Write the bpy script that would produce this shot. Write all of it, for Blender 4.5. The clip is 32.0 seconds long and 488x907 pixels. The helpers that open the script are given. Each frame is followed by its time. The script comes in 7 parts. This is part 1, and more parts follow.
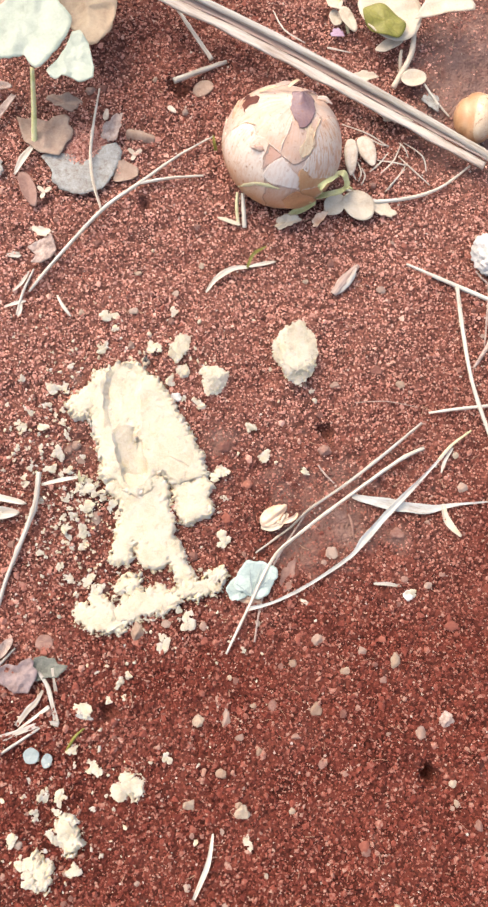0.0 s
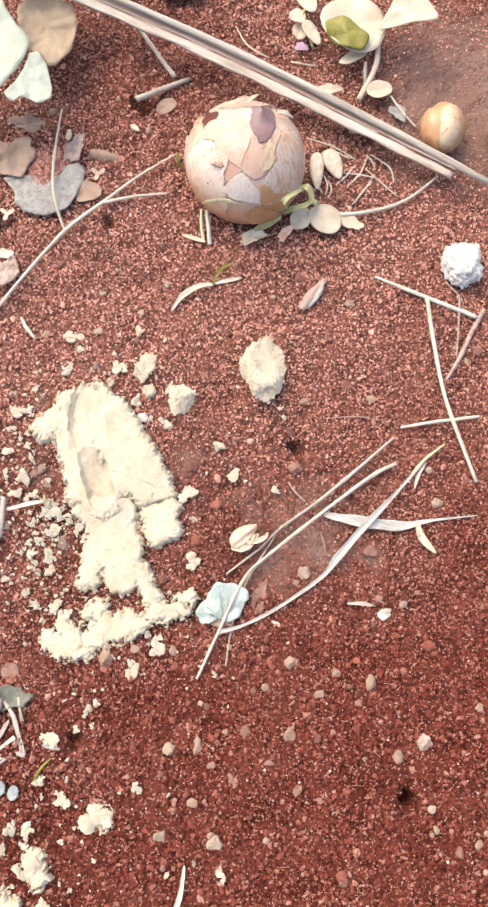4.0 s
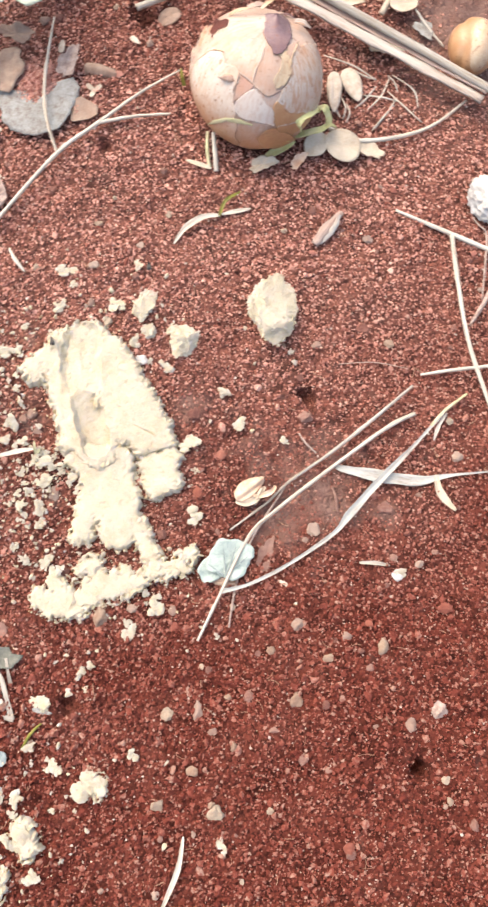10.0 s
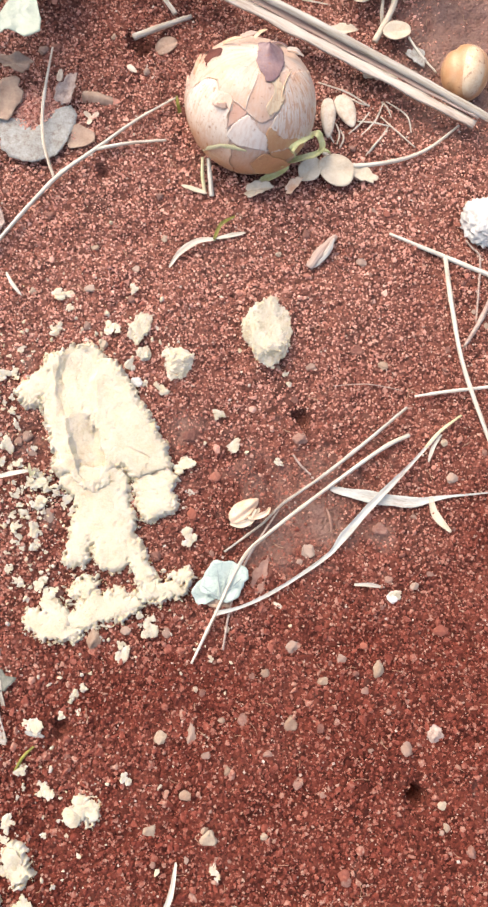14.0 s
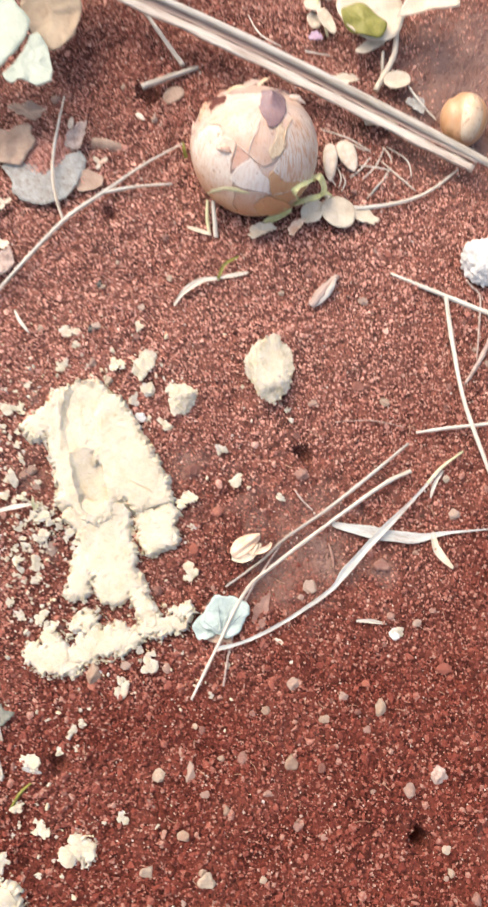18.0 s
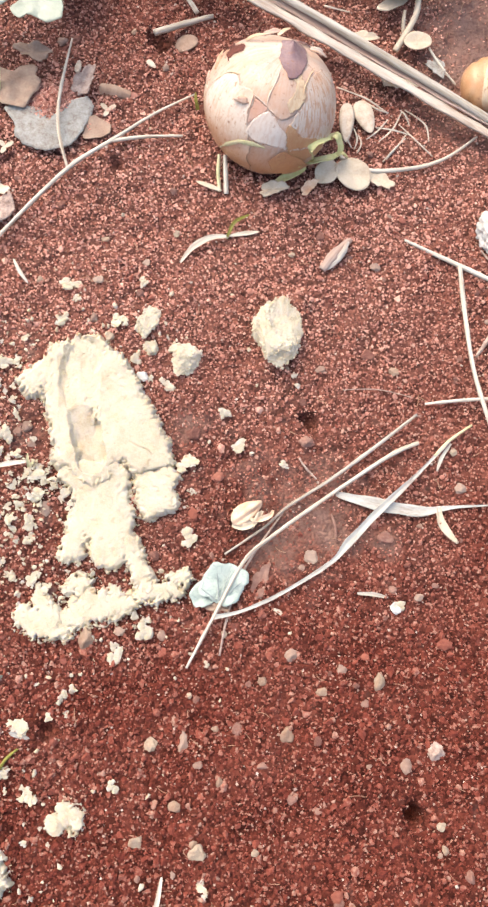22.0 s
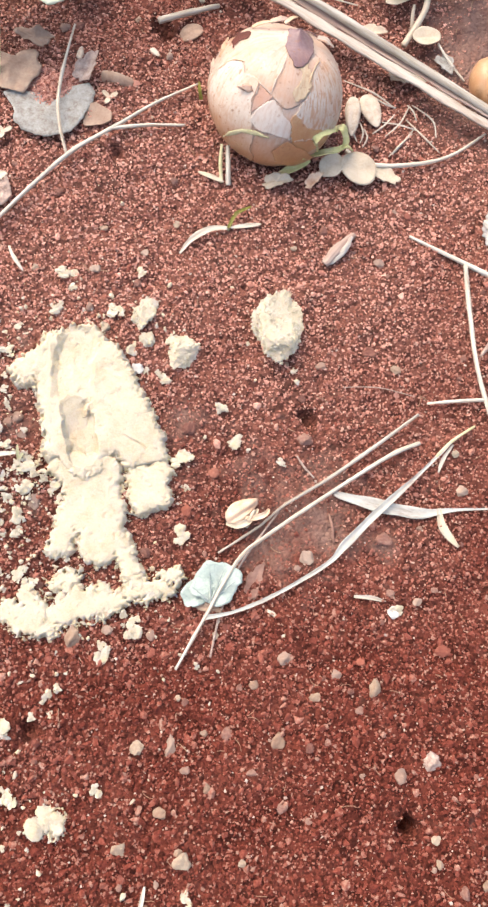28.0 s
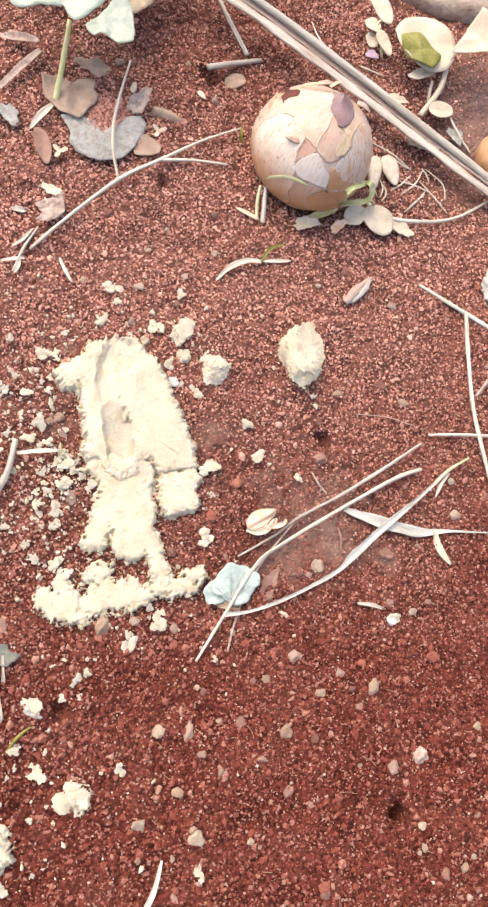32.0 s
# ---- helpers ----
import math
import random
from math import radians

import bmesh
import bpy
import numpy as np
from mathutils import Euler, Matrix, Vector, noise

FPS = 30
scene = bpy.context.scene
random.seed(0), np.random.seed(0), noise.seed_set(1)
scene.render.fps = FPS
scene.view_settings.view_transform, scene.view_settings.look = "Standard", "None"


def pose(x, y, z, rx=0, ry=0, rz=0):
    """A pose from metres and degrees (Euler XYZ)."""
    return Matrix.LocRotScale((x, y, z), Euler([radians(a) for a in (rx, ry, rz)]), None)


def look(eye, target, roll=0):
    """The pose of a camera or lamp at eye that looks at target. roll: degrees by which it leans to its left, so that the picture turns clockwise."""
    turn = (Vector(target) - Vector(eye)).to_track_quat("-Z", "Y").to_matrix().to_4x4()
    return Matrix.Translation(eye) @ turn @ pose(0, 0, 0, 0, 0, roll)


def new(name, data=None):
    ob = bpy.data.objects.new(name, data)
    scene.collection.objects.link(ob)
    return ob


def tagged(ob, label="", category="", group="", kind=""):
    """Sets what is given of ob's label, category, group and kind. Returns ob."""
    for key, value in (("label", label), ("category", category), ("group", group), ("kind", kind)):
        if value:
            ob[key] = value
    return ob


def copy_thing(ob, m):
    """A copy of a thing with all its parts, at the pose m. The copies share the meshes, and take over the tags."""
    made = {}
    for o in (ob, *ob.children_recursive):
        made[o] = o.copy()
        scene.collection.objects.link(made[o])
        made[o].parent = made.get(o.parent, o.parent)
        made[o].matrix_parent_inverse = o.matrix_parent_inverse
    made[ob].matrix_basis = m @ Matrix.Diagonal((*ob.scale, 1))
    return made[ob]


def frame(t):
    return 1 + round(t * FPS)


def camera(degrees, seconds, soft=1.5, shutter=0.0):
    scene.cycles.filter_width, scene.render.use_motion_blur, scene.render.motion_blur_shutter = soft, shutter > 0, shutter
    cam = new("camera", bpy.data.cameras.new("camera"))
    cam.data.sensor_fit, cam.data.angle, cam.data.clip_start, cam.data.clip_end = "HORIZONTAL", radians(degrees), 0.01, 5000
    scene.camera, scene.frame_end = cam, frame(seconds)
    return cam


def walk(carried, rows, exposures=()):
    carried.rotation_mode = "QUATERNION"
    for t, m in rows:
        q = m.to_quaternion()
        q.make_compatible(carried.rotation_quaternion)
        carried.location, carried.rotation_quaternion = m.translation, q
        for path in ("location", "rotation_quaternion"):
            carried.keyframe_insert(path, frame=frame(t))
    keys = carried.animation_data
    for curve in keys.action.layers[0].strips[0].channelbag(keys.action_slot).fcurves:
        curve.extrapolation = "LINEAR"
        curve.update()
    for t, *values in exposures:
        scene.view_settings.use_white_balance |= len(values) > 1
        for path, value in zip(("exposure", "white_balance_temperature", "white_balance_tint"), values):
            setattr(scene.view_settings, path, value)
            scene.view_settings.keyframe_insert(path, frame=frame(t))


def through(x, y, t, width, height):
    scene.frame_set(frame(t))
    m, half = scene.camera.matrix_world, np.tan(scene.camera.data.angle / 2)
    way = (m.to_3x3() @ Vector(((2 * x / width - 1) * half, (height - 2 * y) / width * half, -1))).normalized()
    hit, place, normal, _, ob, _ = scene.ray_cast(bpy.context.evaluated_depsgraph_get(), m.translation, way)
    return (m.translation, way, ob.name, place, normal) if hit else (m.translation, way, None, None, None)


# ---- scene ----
cam = camera(34.00, 32.0, soft=2.55, shutter=0.5)
PATH = [
    (0, (0.0409, 0.0570, 0.4317), (0.0606, 0.1453, -0.0600), 18.48),
    (0.5, (0.0439, 0.0579, 0.4284), (0.0596, 0.1487, -0.0631), 16.00),
    (1, (0.0470, 0.0588, 0.4289), (0.0589, 0.1522, -0.0622), 13.45),
    (1.5, (0.0456, 0.0552, 0.4247), (0.0600, 0.1570, -0.0646), 15.10),
    (2, (0.0457, 0.0554, 0.4226), (0.0612, 0.1583, -0.0665), 15.78),
    (2.5, (0.0527, 0.0578, 0.4210), (0.0697, 0.1582, -0.0685), 15.89),
    (3, (0.0551, 0.0574, 0.4230), (0.0743, 0.1599, -0.0659), 16.30),
    (3.5, (0.0585, 0.0582, 0.4212), (0.0755, 0.1558, -0.0689), 15.27),
    (5.5, (0.0790, 0.0766, 0.4481), (0.0763, 0.1744, -0.0422), 1.03),
    (6, (0.0627, 0.0692, 0.4477), (0.0643, 0.1712, -0.0418), 4.79),
    (6.5, (0.0729, 0.0744, 0.4632), (0.0657, 0.1812, -0.0252), -0.05),
    (7, (0.0592, 0.0661, 0.4572), (0.0474, 0.1770, -0.0302), -1.59),
    (7.5, (0.0391, 0.0533, 0.4549), (0.0425, 0.1812, -0.0285), 9.98),
    (8, (0.0422, 0.0712, 0.4306), (0.0403, 0.1751, -0.0585), 7.79),
    (8.2, (0.0450, 0.0830, 0.4290), (0.0620, 0.1950, -0.0580), 17.70),
    (8.4, (0.0350, 0.0770, 0.4320), (0.0550, 0.1865, -0.0555), 20.00),
    (8.5, (0.0273, 0.0662, 0.4279), (0.0459, 0.1740, -0.0600), 19.48),
    (9, (0.0357, 0.0577, 0.4075), (0.0610, 0.1488, -0.0835), 23.75),
    (9.5, (0.0321, 0.0572, 0.4082), (0.0593, 0.1460, -0.0831), 25.45),
    (10, (0.0584, 0.0624, 0.3928), (0.0772, 0.1344, -0.1016), 20.01),
    (10.5, (0.0705, 0.0650, 0.3946), (0.0826, 0.1462, -0.0986), 12.77),
    (11, (0.0736, 0.0662, 0.3961), (0.0825, 0.1477, -0.0971), 9.86),
    (11.5, (0.0744, 0.0672, 0.3980), (0.0825, 0.1519, -0.0947), 9.49),
    (12, (0.0721, 0.0660, 0.4001), (0.0794, 0.1543, -0.0920), 9.06),
    (12.5, (0.0730, 0.0644, 0.4009), (0.0810, 0.1567, -0.0904), 9.36),
    (13, (0.0693, 0.0638, 0.3963), (0.0801, 0.1498, -0.0962), 11.98),
    (13.5, (0.0670, 0.0631, 0.3949), (0.0780, 0.1489, -0.0976), 12.63),
    (14, (0.0653, 0.0629, 0.3940), (0.0776, 0.1478, -0.0986), 13.65),
    (14.5, (0.0684, 0.0621, 0.3897), (0.0823, 0.1446, -0.1032), 14.53),
    (16.5, (0.0681, 0.0530, 0.4005), (0.0821, 0.1709, -0.0852), 12.59),
    (17, (0.0677, 0.0510, 0.4064), (0.0803, 0.1789, -0.0768), 12.02),
    (17.5, (0.0606, 0.0503, 0.4252), (0.0618, 0.1976, -0.0526), 8.00),
    (18, (0.0715, 0.0572, 0.3954), (0.0726, 0.1699, -0.0918), 6.37),
    (18.5, (0.0769, 0.0606, 0.3822), (0.0962, 0.1655, -0.1063), 16.00),
    (19, (0.0681, 0.0580, 0.3864), (0.0832, 0.1630, -0.1022), 14.64),
    (19.5, (0.0653, 0.0568, 0.3871), (0.0816, 0.1632, -0.1012), 15.43),
    (20, (0.0652, 0.0565, 0.3865), (0.0825, 0.1603, -0.1023), 16.21),
    (20.5, (0.0652, 0.0542, 0.3843), (0.0828, 0.1572, -0.1047), 16.66),
    (21, (0.0626, 0.0521, 0.3805), (0.0829, 0.1549, -0.1084), 18.51),
    (21.5, (0.0605, 0.0513, 0.3801), (0.0800, 0.1536, -0.1090), 18.33),
    (22, (0.0576, 0.0494, 0.3806), (0.0769, 0.1538, -0.1080), 18.30),
    (22.5, (0.0572, 0.0490, 0.3814), (0.0753, 0.1534, -0.1073), 17.84),
    (23, (0.0556, 0.0475, 0.3799), (0.0746, 0.1525, -0.1086), 18.37),
    (23.5, (0.0569, 0.0481, 0.3793), (0.0761, 0.1524, -0.1093), 18.49),
    (24, (0.0575, 0.0479, 0.3781), (0.0776, 0.1522, -0.1105), 18.90),
    (24.5, (0.0584, 0.0475, 0.3776), (0.0782, 0.1512, -0.1111), 18.75),
    (25, (0.0578, 0.0467, 0.3760), (0.0791, 0.1493, -0.1129), 19.73),
    (25.5, (0.0568, 0.0453, 0.3750), (0.0776, 0.1479, -0.1139), 19.63),
    (27.5, (0.0606, 0.0460, 0.3718), (0.0823, 0.1500, -0.1168), 20.20),
    (28, (0.0598, 0.0450, 0.3686), (0.0794, 0.1563, -0.1184), 19.12),
    (28.5, (0.0550, 0.0410, 0.3693), (0.0724, 0.1511, -0.1182), 18.60),
    (29, (0.0523, 0.0406, 0.3714), (0.0701, 0.1531, -0.1154), 18.46),
    (29.5, (0.0470, 0.0383, 0.3791), (0.0614, 0.1610, -0.1054), 16.54),
    (30, (0.0287, 0.0270, 0.3800), (0.0584, 0.1533, -0.1029), 25.40),
    (30.5, (0.0227, 0.0294, 0.3938), (0.0550, 0.1543, -0.0893), 25.77),
    (31, (0.0078, 0.0189, 0.3896), (0.0670, 0.1518, -0.0888), 36.96),
    (31.5, (0.0067, 0.0234, 0.3976), (0.0746, 0.1572, -0.0793), 39.33),
    (32, (0.0050, 0.0211, 0.3939), (0.0736, 0.1570, -0.0824), 39.53),
]
walk(cam, [(t, look(eye, target, roll)) for t, eye, target, roll in PATH], [(0.0, 1.43, 7080, 10), (32.0, 1.43, 7080, 10)])

# ---- world ----
world = bpy.data.worlds.new("sky")
scene.world = world
world.use_nodes = True
SUN_EL, SUN_AZ = 55.0, 140.0
sky = world.node_tree.nodes.new("ShaderNodeTexSky")
sky.sky_type, sky.sun_disc = "NISHITA", False
sky.sun_elevation, sky.sun_rotation = radians(SUN_EL), radians(90 - SUN_AZ)
sky.air_density, sky.dust_density, sky.ozone_density = 1.0, 5.0, 1.0
back = world.node_tree.nodes["Background"]
world.node_tree.links.new(sky.outputs["Color"], back.inputs["Color"])
back.inputs["Strength"].default_value = 0.15
sun = new("sun", bpy.data.lights.new("sun", "SUN"))
sun.data.energy, sun.data.angle, sun.data.color = 0.45, radians(70), (1.0, 0.90, 0.76)
sun.matrix_world = look((0, 0, 3), (-3 * math.cos(radians(SUN_AZ)) / math.tan(radians(SUN_EL)), -3 * math.sin(radians(SUN_AZ)) / math.tan(radians(SUN_EL)), 0))


# ---- small tools ----
def rnd(seed):
    return np.random.RandomState(seed)


def lattice(ix, iy, seed):
    n = (ix.astype(np.int64) * 374761393 + iy.astype(np.int64) * 668265263 + seed * 974634777) & 0x7FFFFFFF
    n = ((n ^ (n >> 13)) * 1274126177) & 0x7FFFFFFF
    return ((n ^ (n >> 16)) & 0xFFFF) / 65535.0


def vnoise(x, y, seed=0):
    """Smooth noise in 0..1 on arrays."""
    x, y = np.asarray(x, float), np.asarray(y, float)
    ix, iy = np.floor(x), np.floor(y)
    fx, fy = x - ix, y - iy
    fx, fy = fx * fx * (3 - 2 * fx), fy * fy * (3 - 2 * fy)
    a, b = lattice(ix, iy, seed), lattice(ix + 1, iy, seed)
    c, d = lattice(ix, iy + 1, seed), lattice(ix + 1, iy + 1, seed)
    return a + (b - a) * fx + (c - a) * fy + (a - b - c + d) * fx * fy


def fbm(x, y, size, octaves=4, seed=0):
    """Layered noise about 0, size in metres of the largest wave."""
    total, amp = 0.0, 1.0
    for n in range(octaves):
        total = total + amp * (vnoise(x / size + 17.3 * n, y / size - 9.1 * n, seed + n) - 0.5)
        size, amp = size / 2.03, amp * 0.5
    return total


def mesh_from(name, verts, faces, smooth=True):
    me = bpy.data.meshes.new(name)
    me.from_pydata([tuple(v) for v in np.asarray(verts, float)], [], [tuple(int(i) for i in f) for f in faces])
    me.polygons.foreach_set("use_smooth", [smooth] * len(me.polygons))
    me.update()
    return me


def thing(name, at, label, category, group="", kind=""):
    ob = new(name)
    ob.location = at
    ob.empty_display_size = 0.01
    return tagged(ob, label, category, group, kind)


def part(name, me, material, parent, label="", at=None):
    """A mesh in world places under a thing (or a part of it)."""
    ob = new(name, me)
    if material and not me.materials:
        me.materials.append(material)
    ob.parent = parent
    bpy.context.view_layer.update()
    if at is None:
        ob.matrix_parent_inverse = parent.matrix_world.inverted()
    else:
        ob.location = at
    return tagged(ob, label)


def solo(name, me, material, label, category, group="", kind="", at=(0, 0, 0)):
    ob = new(name, me)
    if material and not me.materials:
        me.materials.append(material)
    ob.location = at
    return tagged(ob, label, category, group, kind)


def path_points(points, per=6):
    """A smooth line through some points (Catmull-Rom)."""
    p = [Vector(q) for q in points]
    if len(p) < 3:
        return [p[0].lerp(p[-1], i / (per * 2)) for i in range(per * 2 + 1)]
    out = []
    for i in range(len(p) - 1):
        a, b, c, d = p[max(i - 1, 0)], p[i], p[i + 1], p[min(i + 2, len(p) - 1)]
        for k in range(per):
            t = k / per
            out.append(0.5 * (2 * b + (c - a) * t + (2 * a - 5 * b + 4 * c - d) * t * t + (3 * b - a - 3 * c + d) * t ** 3))
    return out + [p[-1]]


def spread(values, n):
    return np.interp(np.linspace(0, 1, n), np.linspace(0, 1, len(values)), values)


def grain_of(me, runs):
    """Keeps, for each point of a stem or blade, where it lies across and along the piece."""
    me.attributes.new("grain", "FLOAT_VECTOR", "POINT").data.foreach_set("vector", np.array(runs, float).ravel())


def tube(points, radii, sides=8, rough=0.12, seed=1, knots=0.0):
    """A closed stem along a smooth line; radii spread along it; knots: swellings."""
    line = path_points(points)
    n, r, rs = len(line), spread(radii, len(line)), rnd(seed)
    verts, faces = [], []
    for i, c in enumerate(line):
        d = (line[min(i + 1, n - 1)] - line[max(i - 1, 0)]).normalized()
        side = d.cross(Vector((0, 0, 1)))
        side = side.normalized() if side.length > 1e-4 else Vector((1, 0, 0))
        up = side.cross(d)
        swell = 1 + (knots if knots and i % 9 == 4 else 0)
        for k in range(sides):
            a = 2 * math.pi * k / sides
            w = r[i] * swell * (1 + rough * (rs.rand() - 0.5) * 2)
            verts.append(c + side * math.cos(a) * w + up * math.sin(a) * w)
    for i in range(n - 1):
        for k in range(sides):
            a, b = i * sides + k, i * sides + (k + 1) % sides
            faces.append((a, b, b + sides, a + sides))
    faces += [tuple(range(sides))[::-1], tuple((n - 1) * sides + k for k in range(sides))]
    me = mesh_from("stem", verts, faces)
    runs, far = [], 0.0
    for i in range(n):
        far += (line[i] - line[i - 1]).length if i else 0.0
        runs += [(abs(2 * k / sides - 1) * r[i] * 3.1, far, line[0].x * 9) for k in range(sides)]
    grain_of(me, runs)
    return me


def ribbon(points, widths, cup=0.25, thick=0.0004, across=6, ruffle=0.0, roll=0.0, seed=1, per=6):
    """A solid blade or leaf along a smooth line: widths across it, cup: how far its edges rise (part of the width)."""
    line = path_points(points, per)
    n, w = len(line), spread(widths, len(line))
    top, low = [], []
    for i, c in enumerate(line):
        d = (line[min(i + 1, n - 1)] - line[max(i - 1, 0)]).normalized()
        side = d.cross(Vector((0, 0, 1)))
        side = side.normalized() if side.length > 1e-4 else Vector((1, 0, 0))
        up = side.cross(d)
        turn = Matrix.Rotation(radians(roll), 3, d)
        side, up = turn @ side, turn @ up
        for k in range(across + 1):
            u = 2 * k / across - 1
            edge = 1 + 0.10 * math.sin(7.1 * i + 3 * k + seed) * (abs(u) > 0.9)
            wave = ruffle * w[i] * math.sin(i * 1.3 + seed * 2.1 + 2 * u) * abs(u)
            q = c + side * (u * w[i] / 2 * edge) + up * (cup * w[i] * u * u + wave)
            top.append(q + up * thick / 2)
            low.append(q - up * thick / 2)
    m, faces = across + 1, []
    size = len(top)
    for i in range(n - 1):
        for k in range(across):
            a = i * m + k
            faces.append((a, a + 1, a + m + 1, a + m))
            faces.append((size + a, size + a + m, size + a + m + 1, size + a + 1))
        for k in (0, across):
            a = i * m + k
            quad = (a, a + m, size + a + m, size + a)
            faces.append(quad if k == 0 else quad[::-1])
    for i in (0, n - 1):
        for k in range(across):
            a = i * m + k
            quad = (a, a + 1, size + a + 1, size + a)
            faces.append(quad[::-1] if i == 0 else quad)
    me = mesh_from("blade", top + low, faces)
    runs, far = [], 0.0
    for i in range(n):
        far += (line[i] - line[i - 1]).length if i else 0.0
        runs += [((2 * k / across - 1) * w[i] / 2, far, line[0].x * 9) for k in range(m)]
    grain_of(me, runs + runs)
    return me


def disc_leaf(at, length, width, turn, tilt=(0, 0), shape="oval", cup=0.1, thick=0.0005, ruffle=0.03, notch=0.0, seed=1):
    """A leaf blade round its middle: length along its turn (degrees from +x), thickness, lobes and a ragged rim."""
    rs, rings, spokes = rnd(seed), 7, 40
    ph = rs.rand(4) * 6.3
    verts, faces = [], []
    for side in (1, -1):
        base = len(verts)
        verts.append((0, 0, side * thick / 2))
        for i in range(1, rings + 1):
            f = i / rings
            for k in range(spokes):
                a = 2 * math.pi * k / spokes
                rad = 1.0
                if shape == "pointed":
                    rad = 1 - 0.28 * abs(math.sin(a)) ** 1.5 + 0.12 * max(0, math.cos(a)) ** 6
                elif shape == "heart":
                    rad = 1.02 - 0.34 * max(0, -math.cos(a)) ** 8 + 0.16 * max(0, math.cos(a)) ** 8
                elif shape == "triangle":
                    b = (a + math.pi) % (2 * math.pi / 3) - math.pi / 3
                    rad = 0.62 / max(0.5, math.cos(b)) * 1.05
                elif shape == "ivy":
                    b = a % (2 * math.pi / 3) - math.pi / 3
                    rad = 0.60 / max(0.55, math.cos(b)) * (1 + 0.05 * math.sin(9 * a + ph[1])) - 0.16 * max(0, -math.cos(a)) ** 20
                elif shape == "fan":
                    rad = (0.98 + 0.05 * math.sin(4 * a + ph[0]) + 0.03 * math.sin(9 * a + ph[1])) * (1 if math.sin(a) > -0.3 else 0.80)
                elif shape == "scallop":
                    rad = 0.96 + 0.05 * abs(math.sin(5 * a + ph[0])) + 0.05 * math.sin(2 * a + ph[1])
                elif shape == "torn":
                    rad = 1 + 0.16 * math.sin(3 * a + ph[0]) + 0.10 * math.sin(7 * a + ph[1]) + 0.05 * math.sin(13 * a + ph[2])
                rad *= 1 + 0.025 * math.sin(5 * a + ph[3]) - notch * max(0, math.cos(a - ph[0])) ** 30
                x, y = f * rad * math.cos(a) * length / 2, f * rad * math.sin(a) * width / 2
                z = 0.10 * abs(y) + cup * width * (f * f) * (0.6 + 0.4 * math.cos(2 * a + ph[1])) + ruffle * width * f * math.sin(4 * a + ph[2])
                verts.append((x, y, z + side * thick / 2))
        for k in range(spokes):
            tri = (base, base + 1 + k, base + 1 + (k + 1) % spokes)
            faces.append(tri if side > 0 else tri[::-1])
            for i in range(rings - 1):
                a, b = base + 1 + i * spokes + k, base + 1 + i * spokes + (k + 1) % spokes
                quad = (a, a + spokes, b + spokes, b)
                faces.append(quad if side > 0 else quad[::-1])
    half = len(verts) // 2
    for k in range(spokes):
        a, b = half - spokes + k, half - spokes + (k + 1) % spokes
        faces.append((a, a + half, b + half, b))
    m = pose(*at, 0, 0, turn) @ pose(0, 0, 0, tilt[0], tilt[1], 0)
    me = mesh_from("leaf_blade", [m @ Vector(v) for v in verts], faces)
    grain_of(me, [(v[1], v[0], 0.0) for v in verts])
    return me


